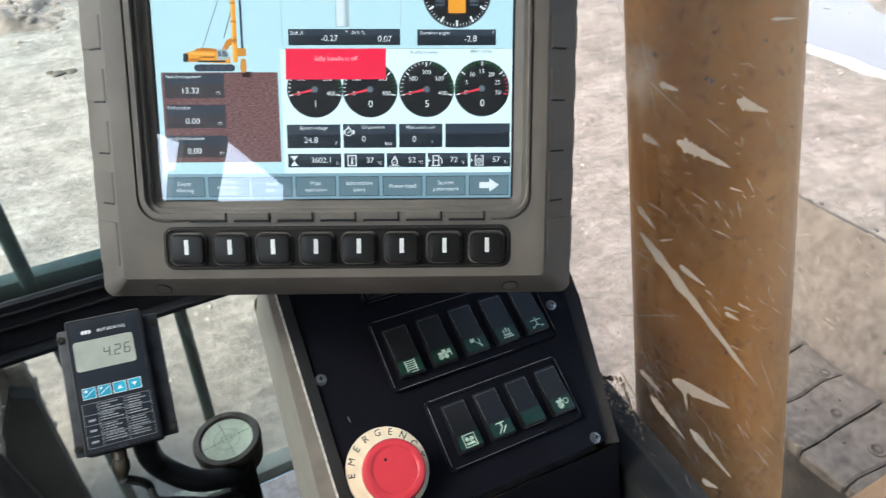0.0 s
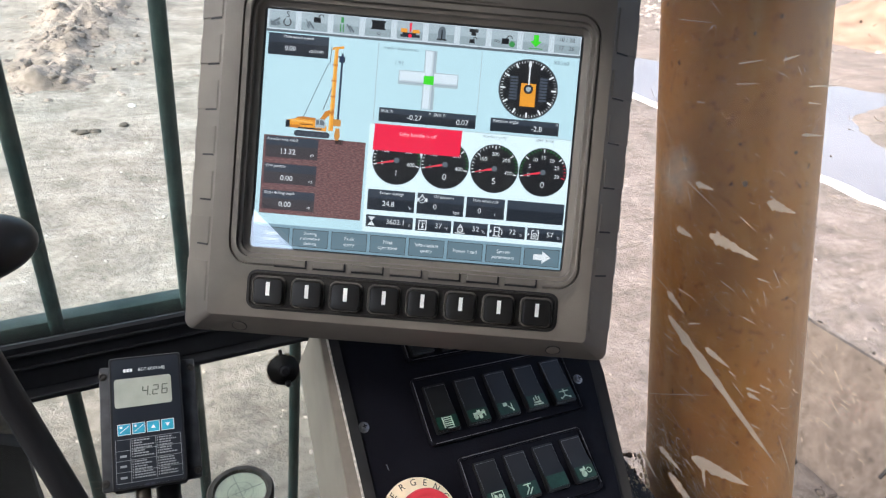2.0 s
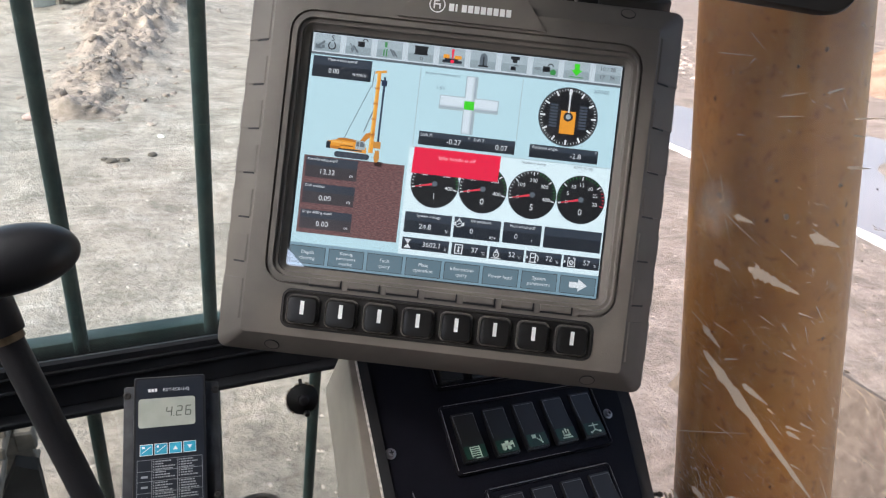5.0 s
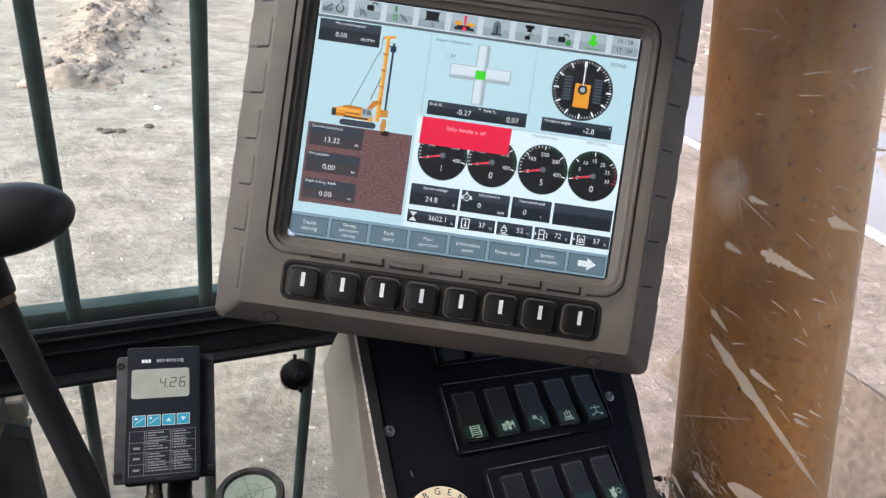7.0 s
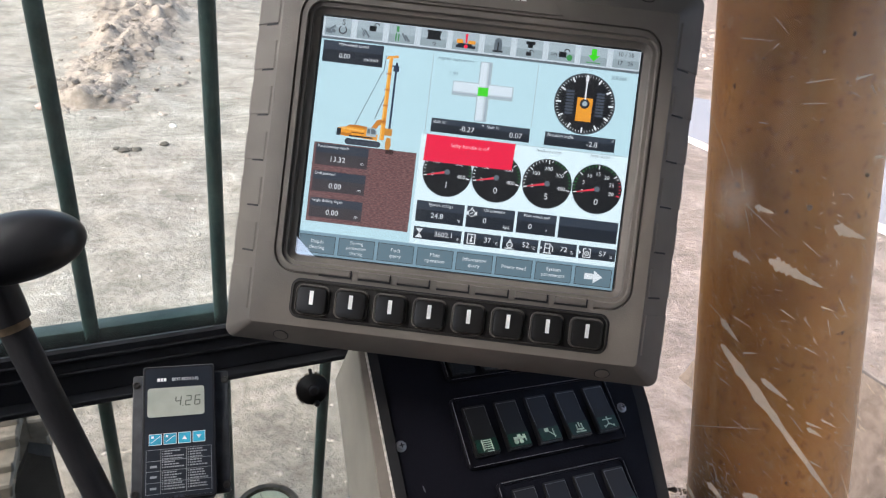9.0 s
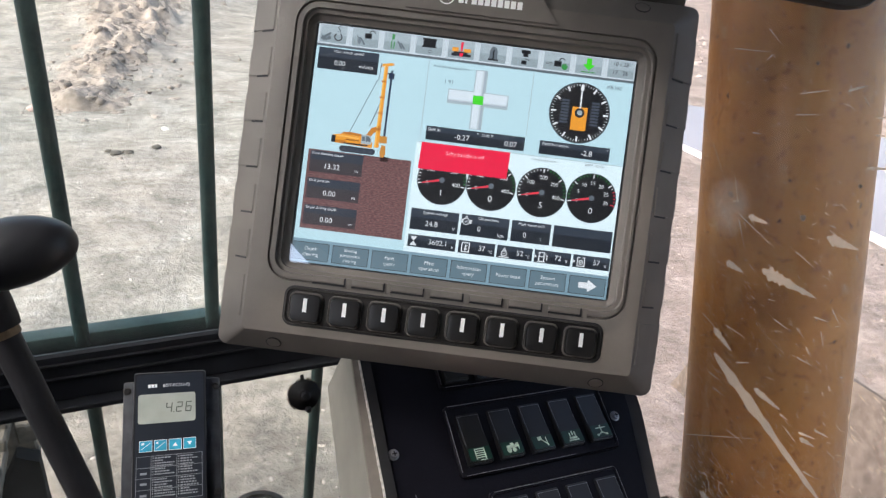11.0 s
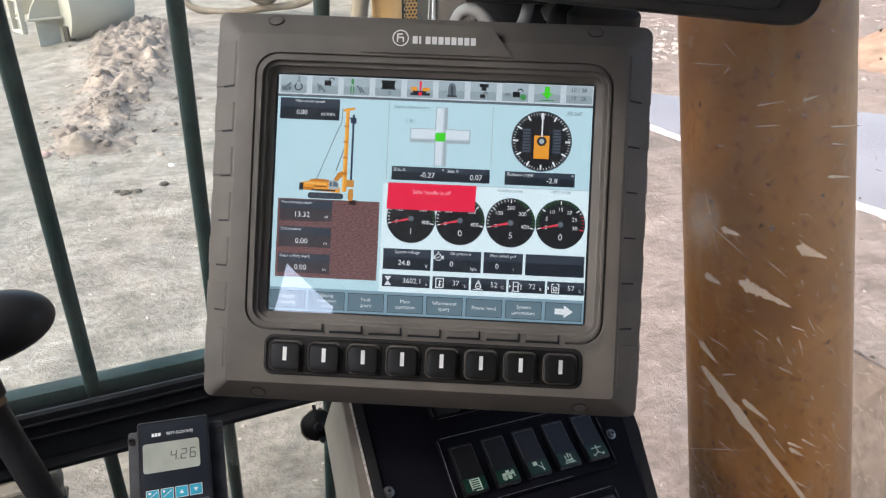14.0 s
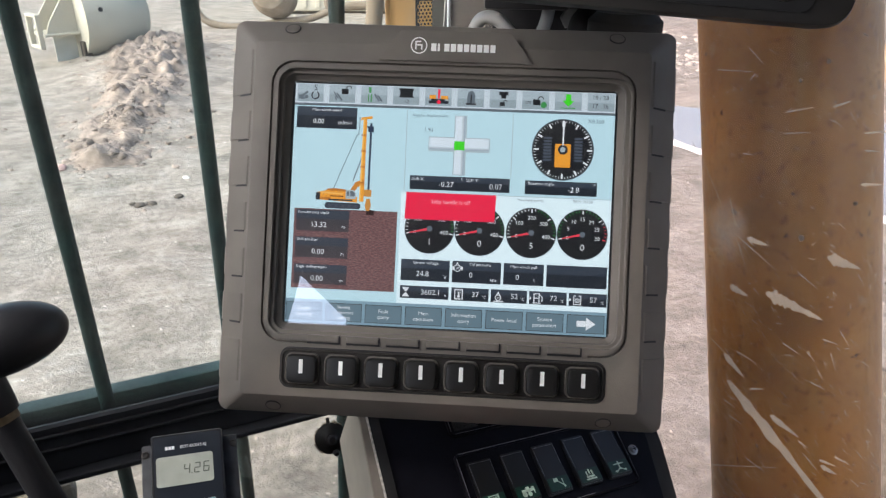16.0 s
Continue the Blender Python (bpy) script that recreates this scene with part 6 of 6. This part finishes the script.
def rocker(x, y, w, h, art, green=True, empty=False):
    """A rocker switch, its lower half raised; art draws its legend in millimetres about the lower half's middle."""
    hw, hh = w / 2 * mm, h / 2 * mm
    bm = bmesh.new()
    side = [(-hh, 0.0), (-hh, 0.0064), (-hh + 0.0016, 0.0074), (-hh + 0.013, 0.0064), (hh - 0.012, 0.0036), (hh, 0.0038), (hh, 0.0)]
    l = [bm.verts.new((-hw, b, c)) for b, c in side]
    r = [bm.verts.new((hw, b, c)) for b, c in side]
    bm.faces.new(l)
    bm.faces.new(r[::-1])
    for k in range(len(side)):
        q = (k + 1) % len(side)
        bm.faces.new((l[k], r[k], r[q], l[q]))
    bmesh.ops.recalc_face_normals(bm, faces=bm.faces)
    bmesh.ops.bevel(bm, geom=[e for e in bm.edges if e.calc_face_angle(0) > 0.5], offset=0.0007, segments=2, affect="EDGES")
    s = part("rocker_switch", bm, key_m, con, "black rocker switch with a small legend", m=pose(x * mm, y * mm, 0.0016))
    tilt = pose(0, (-h / 2 + 7.0) * mm, 0.00715, -5, 0, 0)
    a, b = w / 2 - 1.0, h / 2 - 1.6
    rim = flat([rect(-a, b - 0.32, a, b), rect(-a, -h / 2 + 15, -a + 0.32, b - 0.32), rect(a - 0.25, 2, a, b - 0.32)], 0.0)
    for v in rim.verts:
        v.co.z = 0.0040 + max(0.0, (hh - 0.012 - v.co.y)) * 0.18
    part("worn_edge", rim, worn_m, s, smooth=0)
    part("legend_window", prism(rrect((w - 2.4) * mm, 10.4 * mm, 0.001, 2), 0.0, 0.0003), switch_green_m if green else key_m, s, m=tilt)
    if art:
        part("legend", flat(art, 0.0006), icon_m, s, "pale green pictogram", m=tilt @ Matrix.Scale(1.2, 4))
    return s


ROWS_ART = (
    [rect(-3.6, -3.6, -2.8, 3.6), rect(2.8, -3.6, 3.6, 3.6), *[rect(-2.8, -2.8 + 1.4 * k, 2.8, -2.2 + 1.4 * k) for k in range(5)], rect(-1.2, -4.6, 3.8, -4.0)],
    [disc(-2.6, -1.6, 1.7, 12), disc(1.0, -1.8, 1.5, 12), rect(-4, -0.4, 3, 1.6), rect(-1, 1.6, 1.6, 3), rect(3, 0, 5, 2.6), rect(4.2, -2, 5, 0)],
    [rect(-3.6, 1.0, -0.4, 3.6), stroke(-0.4, 1.0, 3.6, -2.8, 0.7), rect(2.4, -3.4, 3.0, 2.6)],
    [rect(-4, -3.4, 4, -2.4), rect(-3, -2.0, 3, -0.6), rect(-2.6, -0.4, -1.6, 2.4), rect(1.4, -0.4, 2.6, 2.8), rect(-0.6, 0.2, 0.6, 3.6)],
    [rect(-4, 1.6, 4, 2.4), rect(-0.5, -2.0, 0.5, 3.8), stroke(-3.8, -3.4, 0, -1, 0.8), stroke(3.8, -3.4, 0, -1, 0.8), disc(-3.6, -2.8, 0.9, 8), disc(3.6, -2.8, 0.9, 8)],
    [rect(-4.2, -4, 4.2, -3.4), rect(-4.2, 3.4, 4.2, 4), rect(-4.2, -4, -3.6, 4), rect(3.6, -4, 4.2, 4), disc(-1.6, 0.8, 1.3, 10), disc(1.6, 0.8, 1.3, 10), rect(-2.8, -2.6, 2.8, -1.2), stroke(-3, 3, 3, -3, 0.5)],
    [rect(-3.4, 2.6, 2.6, 3.4), stroke(-3, -3.4, 0.6, 0.6, 0.9), stroke(-0.6, -3.6, 3, 0.4, 0.9), rect(-0.6, 0.6, 0.6, 3)],
    None,
    [disc(-1.6, -1.2, 2.2, 12), rect(-3.8, 0.8, 0.6, 2.6), *arc_band(3.0, 0.6, 1.4, 2.0, 0, 360, 10), rect(-1, 2.6, 0.4, 3.6)],
)
bezel(24.0, 47.8, 170.0, 105.0)
bezel(41.5, -19.0, 157.5, 34.4)
bezel(27.2, 119.0, 172.0, 168.0)
for k in range(5):
    rocker(41.6 + 28.0 * k, 75.6, 20.4, 40.5, ROWS_ART[k])
for k in range(4):
    rocker(61.6 + 27.2 * k, 8.4, 20.0, 37.5, ROWS_ART[5 + k])
for k in range(5):
    rocker(41.6 + 28.0 * k, 143.0, 20.4, 40.5, None, False)

# emergency stop
bronze_m = material("worn_bronze", (0.10, 0.085, 0.066), 0.4, metal=0.6, vary=0.35, scale=60, bump=0.2, bump_scale=300)
cream_print_m = material("cream_plate", (0.92, 0.81, 0.58), 0.5, vary=0.08, scale=120)
stop = thing("emergency_stop", CON @ pose(0, 0, 0), "red mushroom emergency stop button on a cream lettered plate", "button")
part("legend_plate", lathe([(0.0, 0.0), (0.0296, 0.0), (0.0298, 0.0008), (0.0292, 0.0016), (0.0, 0.0016)], 64), cream_print_m, stop)
ring = bmesh.new()
for word, mid, sweep in (("EMERGENCY", 86, 168), ("STOP", -99, 69)):
    for i, ch in enumerate(word):
        a = mid + (-1 if word == "STOP" else 1) * sweep * (0.5 - i / (len(word) - 1))
        one = letters([(ch, 0, 0, 0.0048, 0)])
        w = radians(a)
        spin = a - 90 if word == "EMERGENCY" else a + 90
        m = pose(0.0260 * math.cos(w), 0.0260 * math.sin(w), 0.0018, 0, 0, spin)
        for f in one.faces:
            ring.faces.new([ring.verts.new(m @ v.co) for v in f.verts])
        one.free()
part("lettering", ring, black_m, stop, "black lettering", smooth=0)
part("collar", lathe([(0.0, 0.0016), (0.0165, 0.0016), (0.0165, 0.011), (0.0150, 0.0125), (0.0, 0.0125)], 40), black_m, stop, m=pose(0, -0.002, 0))
part("cap", lathe([(0.0, 0.0085), (0.0190, 0.0085), (0.0212, 0.0102), (0.0219, 0.0130), (0.0216, 0.0172), (0.0203, 0.0196), (0.0182, 0.0204), (0.0166, 0.0201), (0.0154, 0.0192), (0.0, 0.0194)], 56), red_m, stop, "red plastic mushroom cap", m=pose(0, -0.0040, 0))
part("chip", lathe([(0, 0.0190), (0.0013, 0.0190), (0.0009, 0.0198), (0, 0.0198)], 8), black_m, stop, m=pose(-0.004, 0.0045, 0))

# ---- controller box on its stalk ----
CTL = basis((-0.2699, 0.0895, 2.0531), (0.9148, 0.3991, -0.0622), (0.3018, -0.573, 0.762))
ctl = thing("display_controller", CTL, "black wall-type controller box with a small grey display", "controller")
part("body", loft([(0.071, 0.136, 0.0035, 0.003, -0.030), (0.071, 0.136, 0.0035, 0.003, -0.002), (0.069, 0.134, 0.0035, 0.003, 0.0)]), black_m, ctl, m=pose(0.002, 0, 0))
part("mounting_flange", box(0.096, 0.128, 0.010, (0.004, 0.002, -0.020), 0.002, 2), material("flange_grey", (0.050, 0.051, 0.056), 0.5, vary=0.25, scale=60), ctl, "worn grey flange")
for x, y in ((-0.0405, 0.056), (0.0482, 0.056), (-0.0405, -0.054), (0.0482, -0.054)):
    part("bolt", lathe([(0, -0.015), (0.0040, -0.015), (0.0040, -0.0134), (0.0024, -0.0126), (0.0022, -0.0142), (0, -0.0142)], 16), rubber_m, ctl, m=pose(x, y, 0))
part("face_sheet", prism(rrect(0.0655, 0.130, 0.003, 4, (0.002, 0.0035)), 0.0, 0.0006), material("face_film", (0.010, 0.014, 0.022), 0.3, vary=0.1), ctl, smooth=0)
part("lcd", prism(rrect(0.0555, 0.0300, 0.003, 4, (-0.001, 0.0330)), 0.0006, 0.0011), material("lcd_grey", (0.42, 0.44, 0.38), 0.25, vary=0.12, scale=40), ctl, "grey-green liquid crystal display", smooth=0)
DIGITS = {"4": "bcfg", "2": "abdeg", "6": "acdefg"}


def seven(ch, x, y, w, h):
    seg = {"a": (0, h, w, h), "b": (w, h / 2, w, h), "c": (w, 0, w, h / 2), "d": (0, 0, w, 0), "e": (0, 0, 0, h / 2), "f": (0, h / 2, 0, h), "g": (0, h / 2, w, h / 2)}
    out = []
    for s in DIGITS[ch]:
        x0, y0, x1, y1 = seg[s]
        slant = 0.1
        out.append(stroke(x + x0 + y0 * slant, y + y0, x + x1 + y1 * slant, y + y1, 1.1))
    return out


shapes = seven("4", -2.0, 28.5, 5.0, 9.5) + seven("2", 8.0, 28.5, 5.0, 9.5) + seven("6", 17.0, 28.5, 5.0, 9.5) + [rect(5.0, 28.0, 6.0, 29.0)]
part("lcd_digits", flat(shapes, 0.0013), material("lcd_ink", (0.12, 0.13, 0.11), 0.5), ctl, "dark seven-segment digits", smooth=0)
part("print", letters([("BDT-EC013-EJ", 0.008, 0.0565, 0.0030, 0)], flat([rect(-19.5, 54.8, -16.9, 58.2), rect(-16.4, 54.8, -13.8, 58.2), rect(-13.3, 54.8, -10.7, 58.2)], 0.0009), 0.0009), white_m, ctl, "white printed marking", smooth=0)
blue_m = material("blue_key", (0.035, 0.42, 0.60), 0.4, vary=0.15, scale=150)
for k in range(4):
    x = -20.8 + 13.9 * k
    key = part("blue_key", prism(rrect(0.0118, 0.0106, 0.0008, 2, (x * mm, -0.0046)), 0.0006, 0.0014), blue_m, ctl, "small blue membrane key", smooth=0)
    frame_shapes = [rect(x - 6.2, -10.2, x + 6.2, -9.7), rect(x - 6.2, 0.5, x + 6.2, 1.0), rect(x - 6.2, -10.2, x - 5.7, 1.0), rect(x + 5.7, -10.2, x + 6.2, 1.0)]
    sign = ([stroke(x - 4, -7.6, x + 4.5, -1.4, 0.6), rect(x - 4, -3.2, x - 1.4, -1.0)], [stroke(x - 4, -7.6, x + 4.5, -1.4, 0.6), rect(x - 4, -3.0, x - 2, -0.8)], [[(x - 2.4, -6.4), (x + 2.4, -6.4), (x, -2.6)]], [[(x - 2.4, -2.8), (x, -6.6), (x + 2.4, -2.8)]])[k]
    part("key_sign", flat(frame_shapes + sign, 0.0017), white_m, key, smooth=0)
rnd = random.Random(5)
lines = []
for y in (-14.5, -25.6, -35.6, -46.6, -57.4):
    lines.append(rect(-29.5, y - 0.2, 33.0, y + 0.2))
for x in (-29.3, -15.6, 8.6, 32.8):
    lines.append(rect(x - 0.2, -57.4, x + 0.2, -14.5))
for x0, x1 in ((-14.2, 8.0), (10.0, 32.0)):
    for top_y, count in ((-16.6, 4), (-27.2, 3), (-37.4, 4), (-48.2, 3)):
        for i in range(count):
            y, x = top_y - 2.55 * i, x0 + 2.0
            lines.append(rect(x0, y - 0.7, x0 + 0.8, y + 0.7))
            end = x + (x1 - x) * rnd.uniform(0.35, 0.98)
            while x < end:
                w = rnd.uniform(1.0, 2.8)
                lines.append(rect(x, y - 0.65, min(x + w, end), y + 0.65))
                x += w + 0.6
for y in (-31, -41, -52):
    lines.append(rect(-25.6, y - 1.1, -19.4, y + 1.1))
part("table_print", flat(lines, 0.0009), material("print_grey", (0.34, 0.35, 0.36), 0.6), ctl, "grey printed table of small writing", smooth=0)
part("label_mark", flat([rect(-3, -62.6, 1, -60), rect(2, -62.6, 6, -60)], 0.0009), material("faint_print", (0.06, 0.06, 0.08), 0.6), ctl, smooth=0)
part("cable_gland", lathe([(0, 0), (0.0075, 0), (0.0075, 0.010), (0.0085, 0.011), (0.0085, 0.020), (0.006, 0.024), (0.0045, 0.028), (0, 0.028)], 12), bronze_m, ctl, "grey metal cable gland", m=pose(-0.006, -0.064, -0.016, 90, 0, 0))

stand = thing("stalk", CAB, "black bent steel stalk rising from the cab floor", "stand")
c0 = CAB.inverted() @ CTL
foot = c0 @ Vector((0.018, -0.058, -0.024))
part("bent_arm", tube([c0 @ Vector((0.016, -0.02, -0.03)), foot, (-0.176, 0.196, 1.938), (-0.145, 0.186, 1.899), (-0.108, 0.196, 1.868), (-0.096, 0.205, 1.84)], 0.0125, 14), black_m, stand)
part("post", box(0.036, 0.020, 0.83, (-0.094, 0.212, 1.455), 0.004, 2), black_m, stand)
part("foot_plate", box(0.12, 0.12, 0.012, (-0.094, 0.212, 1.056), 0.003, 1), black_m, stand)
cable = thing("cable", CAB, "thin black cable hanging from the controller", "cable")
gl = c0 @ Vector((-0.006, -0.092, -0.016))
part("sheath", tube([gl, (-0.190, 0.176, 1.935), (-0.186, 0.160, 1.925), (-0.165, 0.155, 1.915), (-0.135, 0.165, 1.880), (-0.108, 0.185, 1.845), (-0.100, 0.196, 1.78), (-0.098, 0.198, 1.40), (-0.098, 0.198, 1.07)], 0.0046, 10), black_m, cable)

# round level on the post
LVL = CAB @ basis((-0.097, 0.238, 1.880), (1, 0.1, 0), (-0.03, -0.04, 1))
lvl = thing("bullseye_level", LVL, "round level in a worn bronze case on the stalk", "level")
part("case", lathe([(0, -0.036), (0.028, -0.036), (0.0375, -0.030), (0.0390, -0.014), (0.0388, -0.009), (0.0355, -0.006), (0.0400, -0.003), (0.0388, -0.0015), (0.0405, 0.0), (0.0405, 0.006), (0.0385, 0.0090), (0.0325, 0.0090), (0.0305, 0.0040), (0, 0.0040)], 56), bronze_m, lvl)
part("dial", lathe([(0, 0.0041), (0.0304, 0.0041), (0.0304, 0.0046), (0, 0.0046)], 48), material("pale_green_dial", (0.74, 0.80, 0.66), 0.5, vary=0.15, scale=60), lvl, "pale green dial")
ticks = [rect(-29, -0.25, 29, 0.25), rect(-0.25, -29, 0.25, 29)] + arc_band(0, 0, 6.0, 6.5, 0, 360, 24) + arc_band(0, 0, 15.0, 15.5, 0, 360, 32)
for k in range(-5, 6):
    ticks += [rect(k * 5 - 0.2, -1.6, k * 5 + 0.2, 1.6), rect(-1.6, k * 5 - 0.2, 1.6, k * 5 + 0.2)]
part("cross_hair", flat(ticks, 0.0049), material("dial_ink", (0.22, 0.28, 0.22), 0.6), lvl, "dark cross hair", smooth=0)
dome = part("lens", lathe([(0.0318, 0.0070), (0.0318, 0.0080), (0.02, 0.0100), (0, 0.0106)], 48), glass("level_lens", 0.0, 0.0, (0.94, 0.95, 0.935), 1.15), lvl)
dome.visible_shadow = False
part("neck", lathe([(0.012, -0.06), (0.012, -0.036), (0.02, -0.036)], 20), black_m, lvl)

# ---- lever ----
lever = thing("control_lever", CAB, "black lever with a smooth black handle", "lever")
KN = basis((-0.271, 0.012, 2.377), (0.9, 0.25, -0.05), (0, -0.35, 1))
bm = bmesh.new()
bmesh.ops.create_uvsphere(bm, u_segments=36, v_segments=20, radius=1)
for v in bm.verts:
    x, y, z = v.co
    k = 1.0 + 0.10 * x
    v.co = Vector((x * 0.040, y * 0.021 * k, (z * 0.0195 if z > 0 else z * 0.0165) * k))
part("handle", bm, material("smooth_black_grip", (0.020, 0.020, 0.022), 0.36, vary=0.1), lever, m=KN)
top = Vector((-0.2895, 0.0360, 2.3560))
low = Vector((-0.2385, -0.0211, 2.1770))
way = (low - top).normalized()
part("neck", tube([top, top + way * 0.018, top + way * 0.030, top + way * 0.036], 0.013, 20, radii=lambda t: 0.0135 - 0.002 * t), black_m, lever)
part("collar", tube([top + way * 0.035, top + way * 0.041], 0.0098, 20), material("worn_brown_ring", (0.22, 0.16, 0.10), 0.5, metal=0.3, vary=0.4, scale=150), lever, "worn brown collar")
part("shaft", tube([top + way * 0.04, low, low + way * 0.5, low + way * 1.18], 0.0088, 18, 2), black_m, lever)
part("boot", lathe([(0.05, 0), (0.045, 0.02), (0.04, 0.03), (0.036, 0.05), (0.03, 0.06), (0.02, 0.08), (0, 0.08)], 28), rubber_m, lever, "black rubber boot", m=Matrix.Translation(((low + way * 1.16).x, (low + way * 1.16).y, 1.05)))

# ---- suction cup on the lower windscreen ----
CUP = basis((0.0800, front_at(0.672, 1.677), 1.677), (1, 0, 0), (-0.12, -0.85, 0.52))
cup = thing("suction_cup", CAB @ CUP, "black rubber suction cup stuck to the lower windscreen", "suction cup")
part("cup", lathe([(0.031, 0.0), (0.031, 0.003), (0.024, 0.010), (0.014, 0.016), (0.010, 0.022), (0, 0.022)], 40), material("cup_rubber", (0.008, 0.0065, 0.006), 0.55, vary=0.3), cup)
part("pin", lathe([(0.007, 0.02), (0.009, 0.028), (0.010, 0.036), (0.006, 0.040), (0, 0.040)], 20), black_m, cup)
part("tab", box(0.007, 0.014, 0.003, (0, 0.034, 0.002), 0.001, 1), rubber_m, cup)
bm = bmesh.new()
rnd = random.Random(12)
for k in range(46):
    w, s = radians(40 + 190 * rnd.random()), rnd.uniform(0.0012, 0.0034)
    lump = bmesh.ops.create_icosphere(bm, subdivisions=1, radius=1)["verts"]
    for v in lump:
        v.co = Vector((0.0315 * math.cos(w), 0.0315 * math.sin(w), 0.002)) + v.co * s * rnd.uniform(0.6, 1.3)
part("dust_crust", bm, pipe_m, cup, "grey-brown crust of dust on the rim", smooth=0.3)
part("nub", lathe([(0, 0), (0.006, 0), (0.006, 0.012), (0.004, 0.015), (0, 0.015)], 16), black_m, cup, m=pose(0.004, -0.026, 0.004, 20, 0, 0))

# ---- camera screen above the monitor ----
DEV = basis((0.093, -0.040, 2.5495), (0.209, -0.040, -0.0105), (-0.18, -1.0, 0.16))
dev = thing("camera_screen", DEV, "black reversing-camera screen with round buttons, above the monitor", "monitor")
part("body", loft([(0.196, 0.125, 0.066, 0.012, -0.034), (0.212, 0.140, 0.070, 0.012, -0.022), (0.216, 0.143, 0.0715, 0.012, -0.006), (0.214, 0.141, 0.0715, 0.012, 0.0), (0.206, 0.133, 0.0715, 0.010, 0.0015)]), rubber_m, dev)
part("button_panel", prism(rrect(0.150, 0.022, 0.006, 5, (0.014, 0.0170)), 0.0012, 0.0024), black_m, dev)
for k in range(7):
    part("round_button", lathe([(0, 0.0022), (0.0062, 0.0022), (0.0062, 0.0036), (0.0052, 0.0046), (0, 0.0049)], 28), rubber_m, dev, m=pose(-0.047 + 0.0203 * k, 0.0165, 0))
part("dark_screen", prism(rrect(0.190, 0.092, 0.002, 2, (0, 0.088)), 0.0012, 0.0022), material("dead_screen", (0.01, 0.01, 0.012), 0.12), dev, "dark glossy screen", smooth=0)

# bracket between the two, with its bolt and a looped cable
brk = thing("mounting_bracket", Matrix(), "black steel bracket holding both monitors", "bracket")
part("arm", box(0.11, 0.020, 0.035, (0.075, 0.155, 2.530), 0.003, 2), black_m, brk)
part("plate", box(0.055, 0.10, 0.012, (0.045, 0.10, 2.545), 0.002, 2), black_m, brk)
part("pivot", lathe([(0, -0.028), (0.024, -0.028), (0.026, -0.024), (0.026, 0.006), (0.020, 0.012), (0, 0.012)], 28), rubber_m, brk, m=pose(0.115, 0.10, 2.522))
part("bolt", lathe([(0, 0), (0.0085, 0), (0.0085, 0.004), (0.0075, 0.006), (0, 0.006)], 6), steel_m, brk, "bright bolt head", m=basis((0.080, 0.142, 2.524), (1, 0, 0), (0, -1, 0.1)))
part("back_arm", tube([(0.06, 0.09, 2.40), (0.09, 0.13, 2.46), (0.10, 0.15, 2.53), (0.20, 0.36, 2.62)], 0.016, 14), black_m, brk)
part("post", tube([(0.12, 0.14, 2.54), (0.11, 0.06, 2.60), (0.10, 0.0, 2.61)], 0.012, 12), black_m, brk)
wire = thing("grey_cable", Matrix(), "silvery grey cable looped behind the monitor", "cable")
part("sheath", tube([(0.006, 0.10, 2.455), (0.005, 0.095, 2.500), (0.012, 0.090, 2.526), (0.024, 0.088, 2.529), (0.036, 0.090, 2.518), (0.047, 0.094, 2.510), (0.056, 0.100, 2.516), (0.062, 0.105, 2.54), (0.064, 0.11, 2.60)], 0.0046, 14, 8), material("grey_sheath", (0.42, 0.42, 0.41), 0.3, vary=0.15), wire)

# ---- white tub and lid on the floor ----
tub = thing("white_tub", CAB @ pose(-0.17, 0.30, 1.05), "white plastic tub standing on the cab floor", "tub")
part("wall", lathe([(0.09, 0.0), (0.10, 0.02), (0.105, 0.16), (0.11, 0.165), (0.11, 0.172), (0.10, 0.172), (0.098, 0.03), (0, 0.03)], 40), white_m, tub)
cupw = thing("paper_cup", CAB @ pose(-0.02, 0.32, 1.05), "white paper cup on the cab floor", "cup")
part("wall", lathe([(0.03, 0.0), (0.045, 0.11), (0.0475, 0.112), (0.0475, 0.116), (0.043, 0.116), (0.03, 0.01), (0, 0.01)], 32), white_m, cupw)
